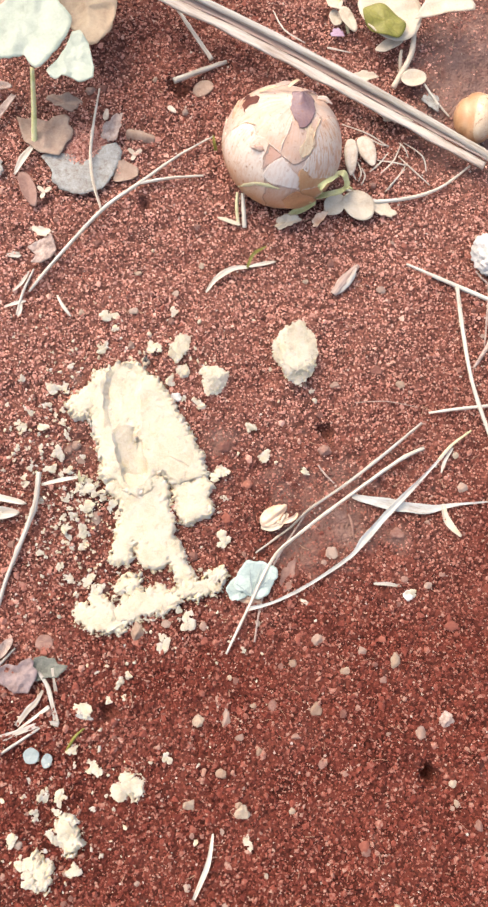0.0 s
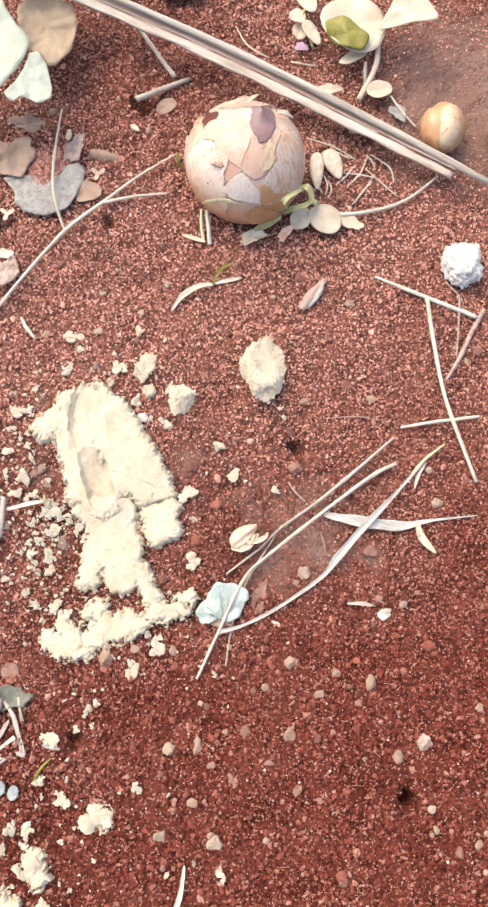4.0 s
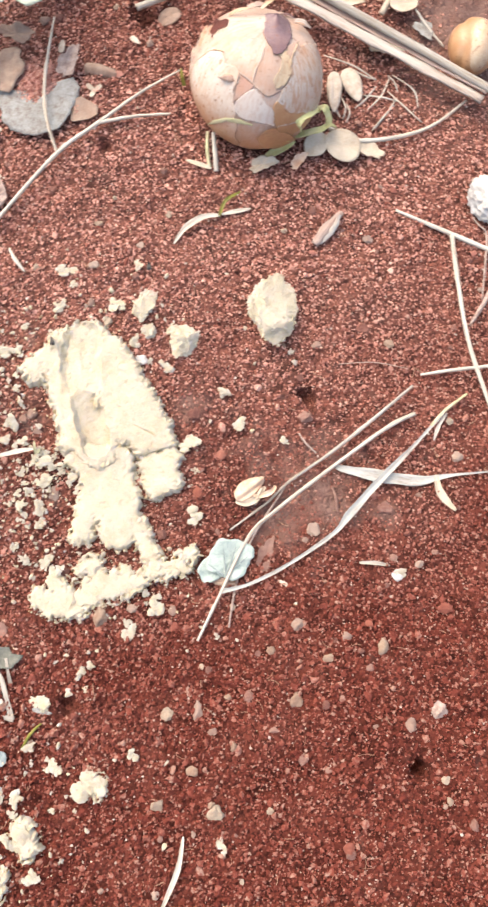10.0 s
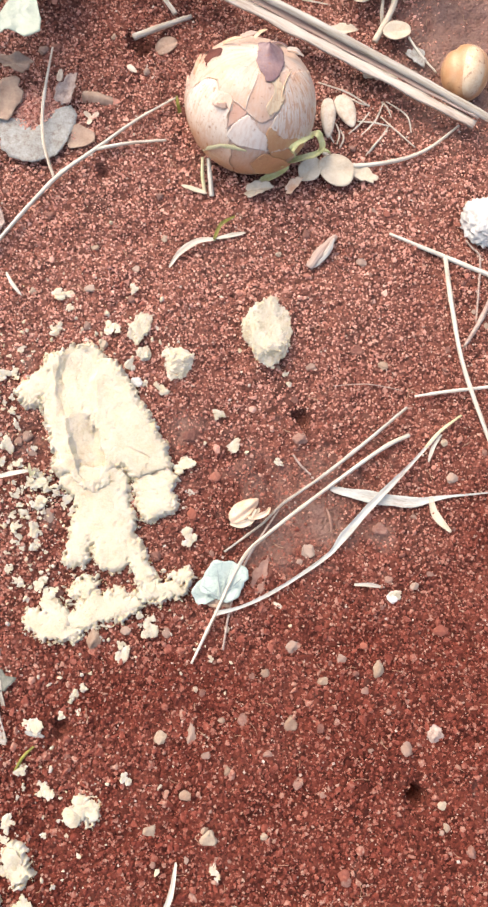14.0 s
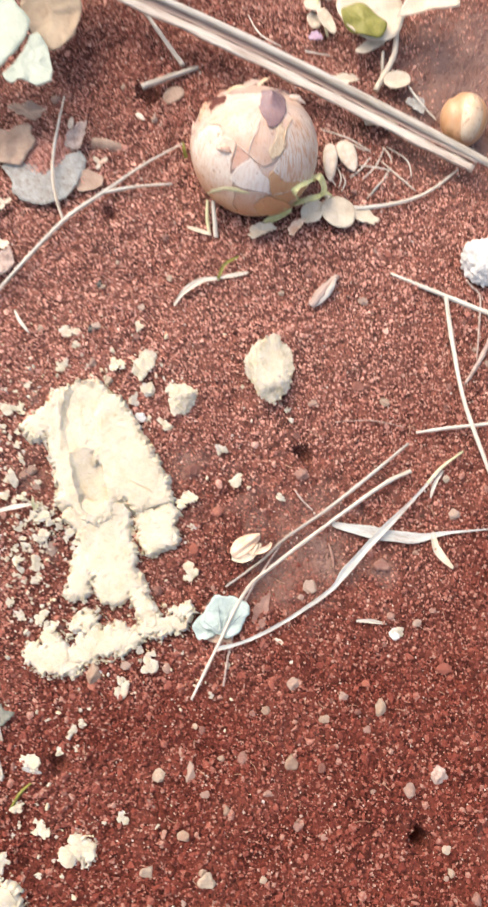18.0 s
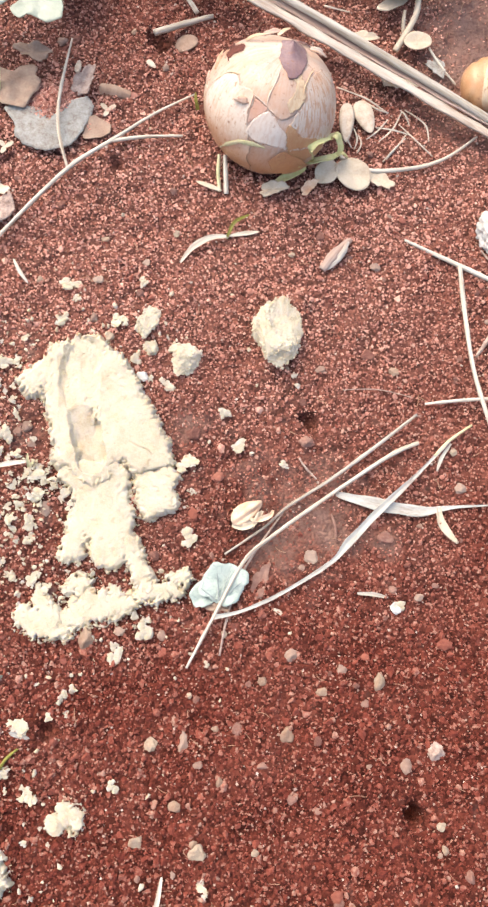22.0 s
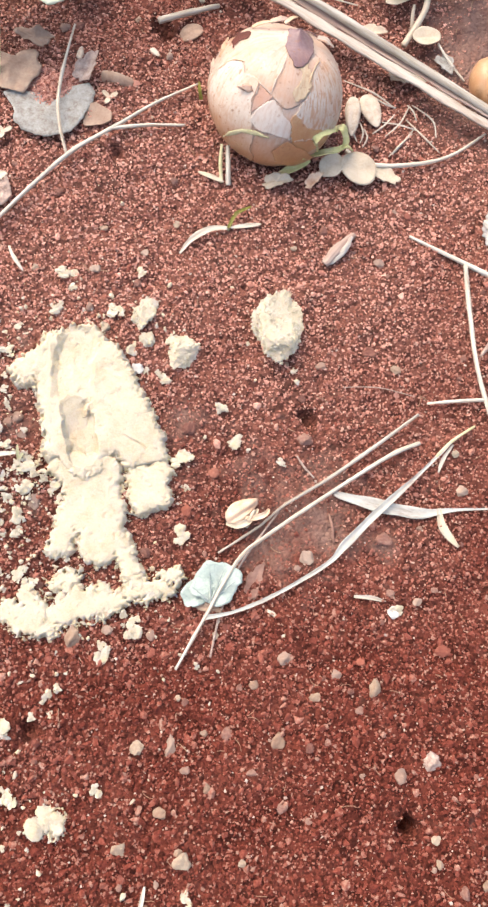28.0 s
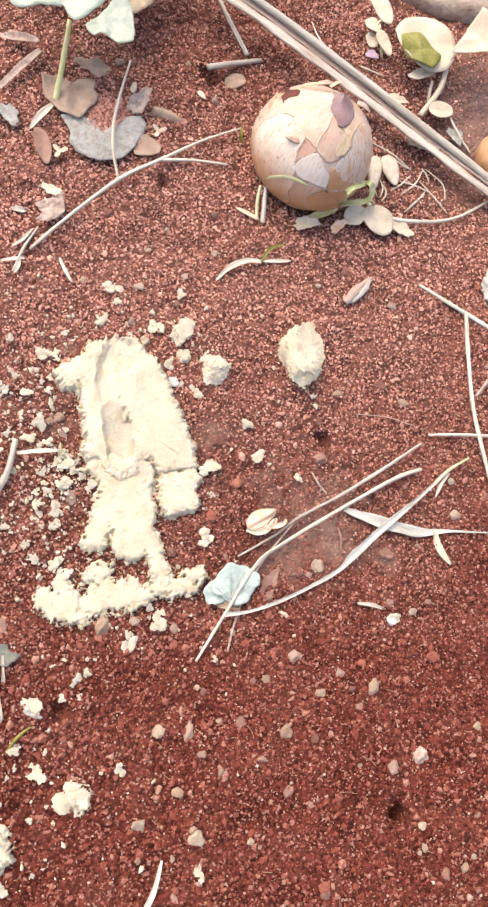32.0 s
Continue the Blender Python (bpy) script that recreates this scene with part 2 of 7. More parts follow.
def shaped_leaf(at, half, turn, tilt, outline, cup=0.1, thick=0.0005, ruffle=0.03, ragged=0.02, seed=1, **more):
    """A leaf blade of a given outline (in half lengths), with a ragged rim, a dished and crumpled face and a thickness."""
    rs, rings, spokes = rnd(seed), 10, 120
    off = rs.rand(3) * 30
    pts = np.array(outline, float)
    loop = np.vstack([pts, pts[:1]])
    run = np.concatenate([[0], np.cumsum(np.linalg.norm(np.diff(loop, axis=0), axis=1))])
    where = np.linspace(0, run[-1], spokes, endpoint=False)
    rim = np.stack([np.interp(where, run, loop[:, k]) for k in (0, 1)], -1)
    rim = (np.roll(rim, 1, 0) + 2 * rim + np.roll(rim, -1, 0)) / 4
    mid = rim.mean(0)
    jag = [ragged * (noise.noise(Vector((*(3.5 * q), off[0]))) + 0.8 * noise.noise(Vector((*(9 * q), off[1])))) for q in rim]
    rim = mid + (rim - mid) * (1 + np.array(jag))[:, None]
    top = [mid]
    for i in range(1, rings + 1):
        top.extend(mid + (rim - mid) * (i / rings))
    lift = []
    for q in top:
        w = Vector((q[0], q[1], 0))
        fall = (q[0] - mid[0]) ** 2 + (q[1] - mid[1]) ** 2
        lift.append(half * (cup * fall + ruffle * (2.0 * noise.noise(w * 1.6 + Vector(off)) + 0.7 * noise.noise(w * 4.5 + Vector(off)) + 1.2 * abs(noise.noise(w * 2.3 - Vector(off))))))
    verts = [(q[0] * half, q[1] * half, z + side * thick / 2) for side in (1, -1) for q, z in zip(top, lift)]
    n, faces = len(top), []
    for k in range(spokes):
        nxt = (k + 1) % spokes
        for base, up in ((0, True), (n, False)):
            ring = [(base, base + 1 + k, base + 1 + nxt)]
            for i in range(rings - 1):
                a, b = base + 1 + i * spokes + k, base + 1 + i * spokes + nxt
                ring.append((a, a + spokes, b + spokes, b))
            faces.extend(ring if up else [q[::-1] for q in ring])
        a, b = n - spokes + k, n - spokes + nxt
        faces.append((a, a + n, b + n, b))
    m = pose(*at, 0, 0, turn) @ pose(0, 0, 0, tilt[0], tilt[1], 0)
    me = mesh_from("leaf_blade", [m @ Vector(v) for v in verts], faces)
    grain_of(me, [(v[1], v[0], 0.0) for v in verts])
    return me


def ico(sub):
    bm = bmesh.new()
    bmesh.ops.create_icosphere(bm, subdivisions=sub, radius=1.0)
    v = np.array([p.co for p in bm.verts])
    f = np.array([[q.index for q in t.verts] for t in bm.faces])
    bm.free()
    return v, f


def lumpy(seed, sub=2, strength=0.25, fine=0.0, flat=1.0):
    """A stone or crumb of radius 1 with knocked-off sides."""
    v, f = ico(sub)
    rs = rnd(seed)
    v = v.copy()
    for _ in range(9):
        d = rs.normal(size=3)
        d /= np.linalg.norm(d)
        cut = 1 - strength * rs.rand()
        over = v @ d - cut
        v -= np.outer(np.clip(over, 0, None), d) * 0.9
    off = rs.rand(3) * 40
    bump = np.array([noise.noise(Vector(p * 1.6 + off)) for p in v])
    v *= (1 + strength * 0.7 * bump)[:, None]
    if fine:
        tiny = np.array([noise.noise(Vector(p * 5.5 + off)) + 0.6 * noise.noise(Vector(p * 12 + off)) for p in v])
        v *= (1 + fine * tiny)[:, None]
    v[:, 2] *= flat
    return v, f


def height(x, y):
    """The lie of the soil."""
    def bowl(cx, cy, r):
        return np.exp(-((x - cx) ** 2 + (y - cy) ** 2) / (2 * r * r))
    return -0.007 * bowl(0.075, 0.09, 0.055) - 0.003 * bowl(0.165, 0.365, 0.045) + 0.005 / (1 + np.exp((np.clip(y, -3, 3) - 0.01) / 0.012))


def above(p, up=0.0):
    return (p[0], p[1], float(height(p[0], p[1])) + up)


# ---- materials ----
def material(name, colours, size=0.01, rough=0.8, bump=0.3, fine=0.0012, spec=0.3, stretch=(1, 1, 1), per="", through=0.0, dust_light=None, fibre=False):
    """Blended colours over noise at two sizes, with relief. per: 'object' or 'island' adds a change from piece to piece."""
    m = bpy.data.materials.new(name)
    m.use_nodes = True
    nodes, links = m.node_tree.nodes, m.node_tree.links
    bsdf = nodes["Principled BSDF"]
    co = nodes.new("ShaderNodeTexCoord")
    mp = nodes.new("ShaderNodeMapping")
    mp.inputs["Scale"].default_value = stretch
    if fibre:
        # streaks that run along the piece
        run = nodes.new("ShaderNodeAttribute")
        run.attribute_name = "grain"
        links.new(run.outputs["Vector"], mp.inputs["Vector"])
    else:
        links.new(co.outputs["Object"], mp.inputs["Vector"])
    big = nodes.new("ShaderNodeTexNoise")
    big.inputs["Scale"].default_value, big.inputs["Detail"].default_value, big.inputs["Roughness"].default_value = 1 / size, 5, 0.6
    small = nodes.new("ShaderNodeTexNoise")
    small.inputs["Scale"].default_value, small.inputs["Detail"].default_value = 1 / fine, 3
    for t in (big, small):
        links.new(mp.outputs["Vector"], t.inputs["Vector"])
    mix = nodes.new("ShaderNodeMath")
    mix.operation = "MULTIPLY_ADD"
    links.new(small.outputs["Fac"], mix.inputs[0])
    mix.inputs[1].default_value = 0.35
    links.new(big.outputs["Fac"], mix.inputs[2])
    fac = mix.outputs[0]
    lo, hi = 0.38, 0.95
    if per:
        info = nodes.new("ShaderNodeObjectInfo" if per == "object" else "ShaderNodeNewGeometry")
        more = nodes.new("ShaderNodeMath")
        more.operation = "MULTIPLY_ADD"
        links.new(info.outputs["Random" if per == "object" else "Random Per Island"], more.inputs[0])
        more.inputs[1].default_value = 0.75
        links.new(fac, more.inputs[2])
        fac, lo, hi = more.outputs[0], 0.55, 1.5
    ramp = nodes.new("ShaderNodeValToRGB")
    links.new(fac, ramp.inputs["Fac"])
    scale = nodes.new("ShaderNodeMapRange")
    links.new(fac, scale.inputs["Value"])
    scale.inputs["From Min"].default_value, scale.inputs["From Max"].default_value = lo, hi
    links.new(scale.outputs["Result"], ramp.inputs["Fac"])
    el = ramp.color_ramp.elements
    while len(el) < len(colours):
        el.new(0.5)
    for i, c in enumerate(colours):
        el[i].position, el[i].color = i / (len(colours) - 1), (*c, 1)
    colour = ramp.outputs["Color"]
    if dust_light:
        # dry pale soil over damp red, ragged border; also paints in the light's fall-off
        patch = nodes.new("ShaderNodeTexNoise")
        patch.inputs["Scale"].default_value, patch.inputs["Detail"].default_value = 14, 4
        links.new(co.outputs["Object"], patch.inputs["Vector"])
        axes = nodes.new("ShaderNodeVectorMath")
        axes.operation = "DOT_PRODUCT"
        links.new(co.outputs["Object"], axes.inputs[0])
        axes.inputs[1].default_value = (-0.36, 1.0, 0.0)
        lie = nodes.new("ShaderNodeMath")
        lie.operation = "MULTIPLY_ADD"
        links.new(patch.outputs["Fac"], lie.inputs[0])
        lie.inputs[1].default_value = 0.22
        links.new(axes.outputs["Value"], lie.inputs[2])
        dry = nodes.new("ShaderNodeMapRange")
        dry.inputs["From Min"].default_value, dry.inputs["From Max"].default_value = 0.09, 0.30
        dry.inputs["To Max"].default_value = 1.0
        links.new(lie.outputs[0], dry.inputs["Value"])
        away = nodes.new("ShaderNodeVectorMath")
        away.operation = "DISTANCE"
        links.new(co.outputs["Object"], away.inputs[0])
        away.inputs[1].default_value = (0.0, 0.385, 0.0)
        bare = nodes.new("ShaderNodeMapRange")
        bare.inputs["From Min"].default_value, bare.inputs["From Max"].default_value = 0.03, 0.085
        links.new(away.outputs["Value"], bare.inputs["Value"])
        bare.inputs["To Min"].default_value = 0.5
        both = nodes.new("ShaderNodeMath")
        both.operation = "MULTIPLY"
        links.new(dry.outputs["Result"], both.inputs[0])
        links.new(bare.outputs["Result"], both.inputs[1])
        far_off = nodes.new("ShaderNodeMapRange")
        far_off.inputs["From Min"].default_value, far_off.inputs["From Max"].default_value = 0.45, 1.1
        far_off.inputs["To Min"].default_value, far_off.inputs["To Max"].default_value = 1.0, 0.0
        links.new(away.outputs["Value"], far_off.inputs["Value"])
        near = nodes.new("ShaderNodeMath")
        near.operation = "MULTIPLY"
        links.new(both.outputs[0], near.inputs[0])
        links.new(far_off.outputs["Result"], near.inputs[1])
        over = nodes.new("ShaderNodeMix")
        over.data_type, over.blend_type = "RGBA", "ADD"
        dry_lit = near.outputs[0]
        if per == "island":
            # grains take differing shares of this dryness and painted light
            each = nodes.new("ShaderNodeTexWhiteNoise")
            each.noise_dimensions = "1D"
            far = nodes.new("ShaderNodeMath")
            far.operation = "MULTIPLY"
            far.inputs[1].default_value = 913.0
            links.new(info.outputs["Random Per Island"], far.inputs[0])
            links.new(far.outputs[0], each.inputs["W"])
            own = nodes.new("ShaderNodeMapRange")
            own.inputs["To Min"].default_value, own.inputs["To Max"].default_value = 0.15, 1.65
            links.new(each.outputs["Value"], own.inputs["Value"])
            times = nodes.new("ShaderNodeMath")
            times.operation = "MULTIPLY"
            links.new(dry_lit, times.inputs[0])
            links.new(own.outputs["Result"], times.inputs[1])
            dry_lit = times.outputs[0]
            over.clamp_factor = False
        links.new(dry_lit, over.inputs["Factor"])
        links.new(colour, over.inputs["A"])
        over.inputs["B"].default_value = (*dust_light, 1)
        colour = over.outputs["Result"]
    links.new(colour, bsdf.inputs["Base Color"])
    bsdf.inputs["Roughness"].default_value = rough
    bsdf.inputs["Specular IOR Level"].default_value = spec
    if through:
        bsdf.inputs["Subsurface Weight"].default_value = through
        bsdf.inputs["Subsurface Radius"].default_value = (0.004, 0.003, 0.0015)
        bsdf.inputs["Subsurface Scale"].default_value = 0.35
    b = nodes.new("ShaderNodeBump")
    b.inputs["Strength"].default_value, b.inputs["Distance"].default_value = bump, fine * 0.6
    links.new(small.outputs["Fac"], b.inputs["Height"])
    links.new(b.outputs["Normal"], bsdf.inputs["Normal"])
    return m


# ground under the grains, coloured darker so the gaps look shaded
SOIL = material("red_soil", [(0.042, 0.0095, 0.0062), (0.088, 0.022, 0.015), (0.130, 0.041, 0.029)], size=0.03, rough=0.95, bump=0.8, fine=0.0011, spec=0.1, dust_light=(0.062, 0.041, 0.033))


def cellular(m, size, depth, dark=0.45, light=1.5):
    """Adds packed crumbs: each cell has its own tone and a rounded top."""
    nodes, links = m.node_tree.nodes, m.node_tree.links
    bsdf = nodes["Principled BSDF"]
    co, cell = nodes.new("ShaderNodeTexCoord"), nodes.new("ShaderNodeTexVoronoi")
    cell.inputs["Scale"].default_value = 1 / size
    links.new(co.outputs["Object"], cell.inputs["Vector"])
    tone = nodes.new("ShaderNodeSeparateColor")
    links.new(cell.outputs["Color"], tone.inputs[0])
    span = nodes.new("ShaderNodeMapRange")
    span.inputs["To Min"].default_value, span.inputs["To Max"].default_value = dark, light
    links.new(tone.outputs[0], span.inputs["Value"])
    grey = nodes.new("ShaderNodeCombineColor")
    for k in range(3):
        links.new(span.outputs["Result"], grey.inputs[k])
    mul = nodes.new("ShaderNodeMix")
    mul.data_type, mul.blend_type, mul.inputs["Factor"].default_value = "RGBA", "MULTIPLY", 1.0
    links.new(bsdf.inputs["Base Color"].links[0].from_socket, mul.inputs["A"])
    links.new(grey.outputs[0], mul.inputs["B"])
    links.new(mul.outputs["Result"], bsdf.inputs["Base Color"])
    # smooth grey-pink clay shows where the crumbs are pressed flat
    flat = nodes.new("ShaderNodeAttribute")
    flat.attribute_name = "clay"
    paste = nodes.new("ShaderNodeMix")
    paste.data_type = "RGBA"
    links.new(flat.outputs["Fac"], paste.inputs["Factor"])
    links.new(mul.outputs["Result"], paste.inputs["A"])
    paste.inputs["B"].default_value = (0.205, 0.125, 0.104, 1)
    links.new(paste.outputs["Result"], bsdf.inputs["Base Color"])
    relief = nodes.new("ShaderNodeBump")
    relief.invert = True
    relief.inputs["Strength"].default_value, relief.inputs["Distance"].default_value = 1.0, depth
    links.new(cell.outputs["Distance"], relief.inputs["Height"])
    links.new(bsdf.inputs["Normal"].links[0].from_socket, relief.inputs["Normal"])
    links.new(relief.outputs["Normal"], bsdf.inputs["Normal"])


cellular(SOIL, 0.0017, 0.0012)
GRAIN = material("soil_grain", [(0.067, 0.0125, 0.0082), (0.120, 0.0245, 0.0160), (0.168, 0.0385, 0.0250), (0.217, 0.062, 0.0425), (0.275, 0.116, 0.086), (0.34, 0.22, 0.172)], size=0.0016, rough=0.9, bump=1.0, fine=0.00045, spec=0.25, per="island", dust_light=(0.252, 0.162, 0.132))
PALE_STONE = material("pale_stone", [(0.21, 0.125, 0.088), (0.285, 0.21, 0.155), (0.37, 0.315, 0.24)], size=0.0025, rough=0.7, bump=0.4, fine=0.0006, per="object")
RED_STONE = material("red_stone", [(0.145, 0.058, 0.045), (0.20, 0.098, 0.077), (0.27, 0.165, 0.133)], size=0.0022, rough=0.9, bump=1.0, fine=0.0011, per="object")
ORANGE_STONE = material("orange_stone", [(0.17, 0.05, 0.034), (0.25, 0.085, 0.058), (0.32, 0.135, 0.095)], size=0.0025, rough=0.8, bump=0.6, fine=0.0008, per="object")
GREY_STONE = material("grey_stone", [(0.20, 0.115, 0.09), (0.26, 0.18, 0.145), (0.33, 0.255, 0.205)], size=0.004, rough=0.75, bump=0.4, fine=0.0006, per="object")
WHITE_STONE = material("white_stone", [(0.40, 0.385, 0.36), (0.52, 0.51, 0.49), (0.60, 0.595, 0.575)], size=0.008, rough=0.8, bump=0.9, fine=0.002)
DOUGH = material("dough", [(0.405, 0.335, 0.24), (0.485, 0.435, 0.34), (0.53, 0.49, 0.405)], size=0.007, rough=0.95, bump=0.55, fine=0.0008, spec=0.2, through=0.45)
STRAW = material("dry_straw", [(0.23, 0.17, 0.125), (0.42, 0.37, 0.305), (0.52, 0.49, 0.425), (0.575, 0.555, 0.49)], size=0.0018, rough=0.6, bump=0.4, fine=0.0005, stretch=(1, 0.06, 1), fibre=True)
GREY_STRAW = material("weathered_straw", [(0.15, 0.105, 0.08), (0.30, 0.265, 0.22), (0.41, 0.385, 0.345), (0.49, 0.475, 0.435)], size=0.002, rough=0.65, bump=0.4, fine=0.0006, stretch=(1, 0.06, 1), fibre=True)
GREY_BLADE = material("grey_grass_blade", [(0.18, 0.125, 0.10), (0.33, 0.32, 0.295), (0.40, 0.415, 0.395), (0.46, 0.475, 0.45)], size=0.0035, rough=0.6, bump=0.4, fine=0.0006, stretch=(1, 0.22, 1), fibre=True)
REED = material("weathered_reed", [(0.19, 0.13, 0.10), (0.36, 0.305, 0.26), (0.46, 0.425, 0.38), (0.53, 0.505, 0.46)], size=0.0042, rough=0.7, bump=0.8, fine=0.0008, stretch=(1, 0.10, 1), fibre=True)
BROWN_LEAF = material("brown_dead_leaf", [(0.17, 0.085, 0.06), (0.30, 0.18, 0.12), (0.42, 0.29, 0.20)], size=0.01, rough=0.75, bump=0.4, fine=0.001)
GREY_LEAF = material("grey_dead_leaf", [(0.16, 0.12, 0.10), (0.265, 0.26, 0.245), (0.35, 0.365, 0.355)], size=0.004, rough=0.8, bump=0.5, fine=0.001)
PALE_LEAF = material("pale_silvery_leaf", [(0.23, 0.27, 0.215), (0.31, 0.35, 0.29), (0.375, 0.41, 0.35)], size=0.02, rough=0.5, bump=0.2, fine=0.0015)
CREAM_LEAF = material("cream_leaf", [(0.37, 0.29, 0.21), (0.47, 0.405, 0.315), (0.54, 0.485, 0.40)], size=0.012, rough=0.55, bump=0.2, fine=0.001)
BLUE_LEAF = material("blue_green_leaf", [(0.25, 0.31, 0.285), (0.35, 0.43, 0.40), (0.44, 0.50, 0.46)], size=0.008, rough=0.6, bump=0.3, fine=0.001)
GREEN = material("green_leaf", [(0.10, 0.09, 0.018), (0.17, 0.165, 0.03), (0.27, 0.24, 0.07)], size=0.012, rough=0.45, bump=0.2, fine=0.0012)
SHOOT = material("green_shoot", [(0.38, 0.37, 0.19), (0.50, 0.48, 0.29), (0.60, 0.56, 0.40)], size=0.006, rough=0.5, bump=0.2, fine=0.001)
BARK = material("bark_chip", [(0.17, 0.11, 0.09), (0.33, 0.25, 0.215), (0.48, 0.40, 0.35)], size=0.003, rough=0.85, bump=0.8, fine=0.0008)
HUSK = material("pale_husk", [(0.50, 0.27, 0.17), (0.60, 0.44, 0.32), (0.64, 0.54, 0.43)], size=0.006, rough=0.5, bump=0.2, fine=0.001)
SEED = material("pale_seed", [(0.30, 0.23, 0.175), (0.45, 0.38, 0.31), (0.54, 0.48, 0.41)], size=0.004, rough=0.5, bump=0.3, fine=0.0007)
KERB = material("pale_plaster", [(0.20, 0.105, 0.072), (0.28, 0.195, 0.15), (0.38, 0.315, 0.255), (0.42, 0.365, 0.305)], size=0.026, rough=0.9, bump=0.8, fine=0.003)
RIB = material("leaf_rib", [(0.26, 0.17, 0.12), (0.38, 0.29, 0.22)], size=0.004, rough=0.7, bump=0.2)
DARK_LEAF = material("dark_dead_leaf", [(0.06, 0.06, 0.05), (0.115, 0.12, 0.10), (0.19, 0.19, 0.16)], size=0.008, rough=0.7, bump=0.4, fine=0.001)
SAGE = material("sage_leaf", [(0.17, 0.20, 0.20), (0.24, 0.285, 0.285), (0.31, 0.35, 0.345)], size=0.006, rough=0.6, bump=0.2, fine=0.001)
LOOP = material("yellow_green_shoot", [(0.42, 0.42, 0.16), (0.55, 0.54, 0.27), (0.66, 0.62, 0.40)], size=0.006, rough=0.5, bump=0.2, fine=0.001)
TAN_LEAF = material("tan_dead_leaf", [(0.20, 0.122, 0.09), (0.28, 0.195, 0.148), (0.35, 0.27, 0.21)], size=0.009, rough=0.65, bump=0.3, fine=0.0012)
DRY_LEAF = material("yellowed_leaf", [(0.23, 0.16, 0.11), (0.31, 0.24, 0.17), (0.37, 0.305, 0.22)], size=0.012, rough=0.6, bump=0.3, fine=0.0012)
MAUVE_LEAF = material("mauve_dead_leaf", [(0.13, 0.085, 0.08), (0.22, 0.165, 0.16), (0.31, 0.25, 0.245)], size=0.01, rough=0.7, bump=0.4, fine=0.001)
RED_LEAF = material("reddish_dead_leaf", [(0.14, 0.07, 0.055), (0.22, 0.125, 0.10), (0.31, 0.195, 0.16)], size=0.01, rough=0.75, bump=0.4, fine=0.001)
# brown of the split inside, with the channel's shade mixed into the colour
HOLLOW = material("reed_hollow", [(0.22, 0.14, 0.115), (0.36, 0.275, 0.235), (0.47, 0.39, 0.34)], size=0.0036, rough=0.7, bump=0.4, fine=0.0008, stretch=(1, 0.05, 1), fibre=True)


def veined(m, size, dark=0.72, depth=0.00025):
    """Adds a net of veins over a leaf's blade."""
    nodes, links = m.node_tree.nodes, m.node_tree.links
    bsdf = nodes["Principled BSDF"]
    run, warp, net = nodes.new("ShaderNodeAttribute"), nodes.new("ShaderNodeTexNoise"), nodes.new("ShaderNodeTexVoronoi")
    run.attribute_name = "grain"
    warp.inputs["Scale"].default_value = 0.6 / size
    links.new(run.outputs["Vector"], warp.inputs["Vector"])
    shift = nodes.new("ShaderNodeVectorMath")
    shift.operation = "MULTIPLY_ADD"
    links.new(warp.outputs["Color"], shift.inputs[0])
    shift.inputs[1].default_value = (size, size, 0)
    links.new(run.outputs["Vector"], shift.inputs[2])
    net.feature = "DISTANCE_TO_EDGE"
    net.inputs["Scale"].default_value = 1 / size
    links.new(shift.outputs[0], net.inputs["Vector"])
    line = nodes.new("ShaderNodeMapRange")
    line.inputs["From Max"].default_value, line.inputs["To Min"].default_value = 0.10, dark
    links.new(net.outputs["Distance"], line.inputs["Value"])
    grey = nodes.new("ShaderNodeCombineColor")
    for k in range(3):
        links.new(line.outputs["Result"], grey.inputs[k])
    mul = nodes.new("ShaderNodeMix")
    mul.data_type, mul.blend_type, mul.inputs["Factor"].default_value = "RGBA", "MULTIPLY", 1.0
    links.new(bsdf.inputs["Base Color"].links[0].from_socket, mul.inputs["A"])
    links.new(grey.outputs[0], mul.inputs["B"])
    links.new(mul.outputs["Result"], bsdf.inputs["Base Color"])
    relief = nodes.new("ShaderNodeBump")
    relief.inputs["Strength"].default_value, relief.inputs["Distance"].default_value = 0.8, depth
    links.new(line.outputs["Result"], relief.inputs["Height"])
    links.new(bsdf.inputs["Normal"].links[0].from_socket, relief.inputs["Normal"])
    links.new(relief.outputs["Normal"], bsdf.inputs["Normal"])


for leafy, size, dark in ((PALE_LEAF, 0.009, 0.96), (TAN_LEAF, 0.007, 0.93), (DRY_LEAF, 0.008, 0.94), (GREY_LEAF, 0.004, 0.90), (BROWN_LEAF, 0.004, 0.84), (BLUE_LEAF, 0.005, 0.88), (GREEN, 0.005, 0.80)):
    veined(leafy, size, dark)
PURPLE = material("purple_bit", [(0.24, 0.15, 0.22), (0.38, 0.28, 0.36)], size=0.004, rough=0.6, bump=0.2)

# ---- ground ----
HOLES = [((0.1033, 0.1525, -0.0032), 0.0030, 0.009), ((0.1708, -0.0235, 0.0045), 0.0042, 0.020), ((0.1694, -0.0200, 0.0045), 0.0022, 0.006), ((-0.0136, 0.2748, -0.0000), 0.0034, 0.005), ((0.0017, -0.0072, 0.0034), 0.0045, 0.007), ((0.0002, 0.3502, -0.0000), 0.005, 0.010)]


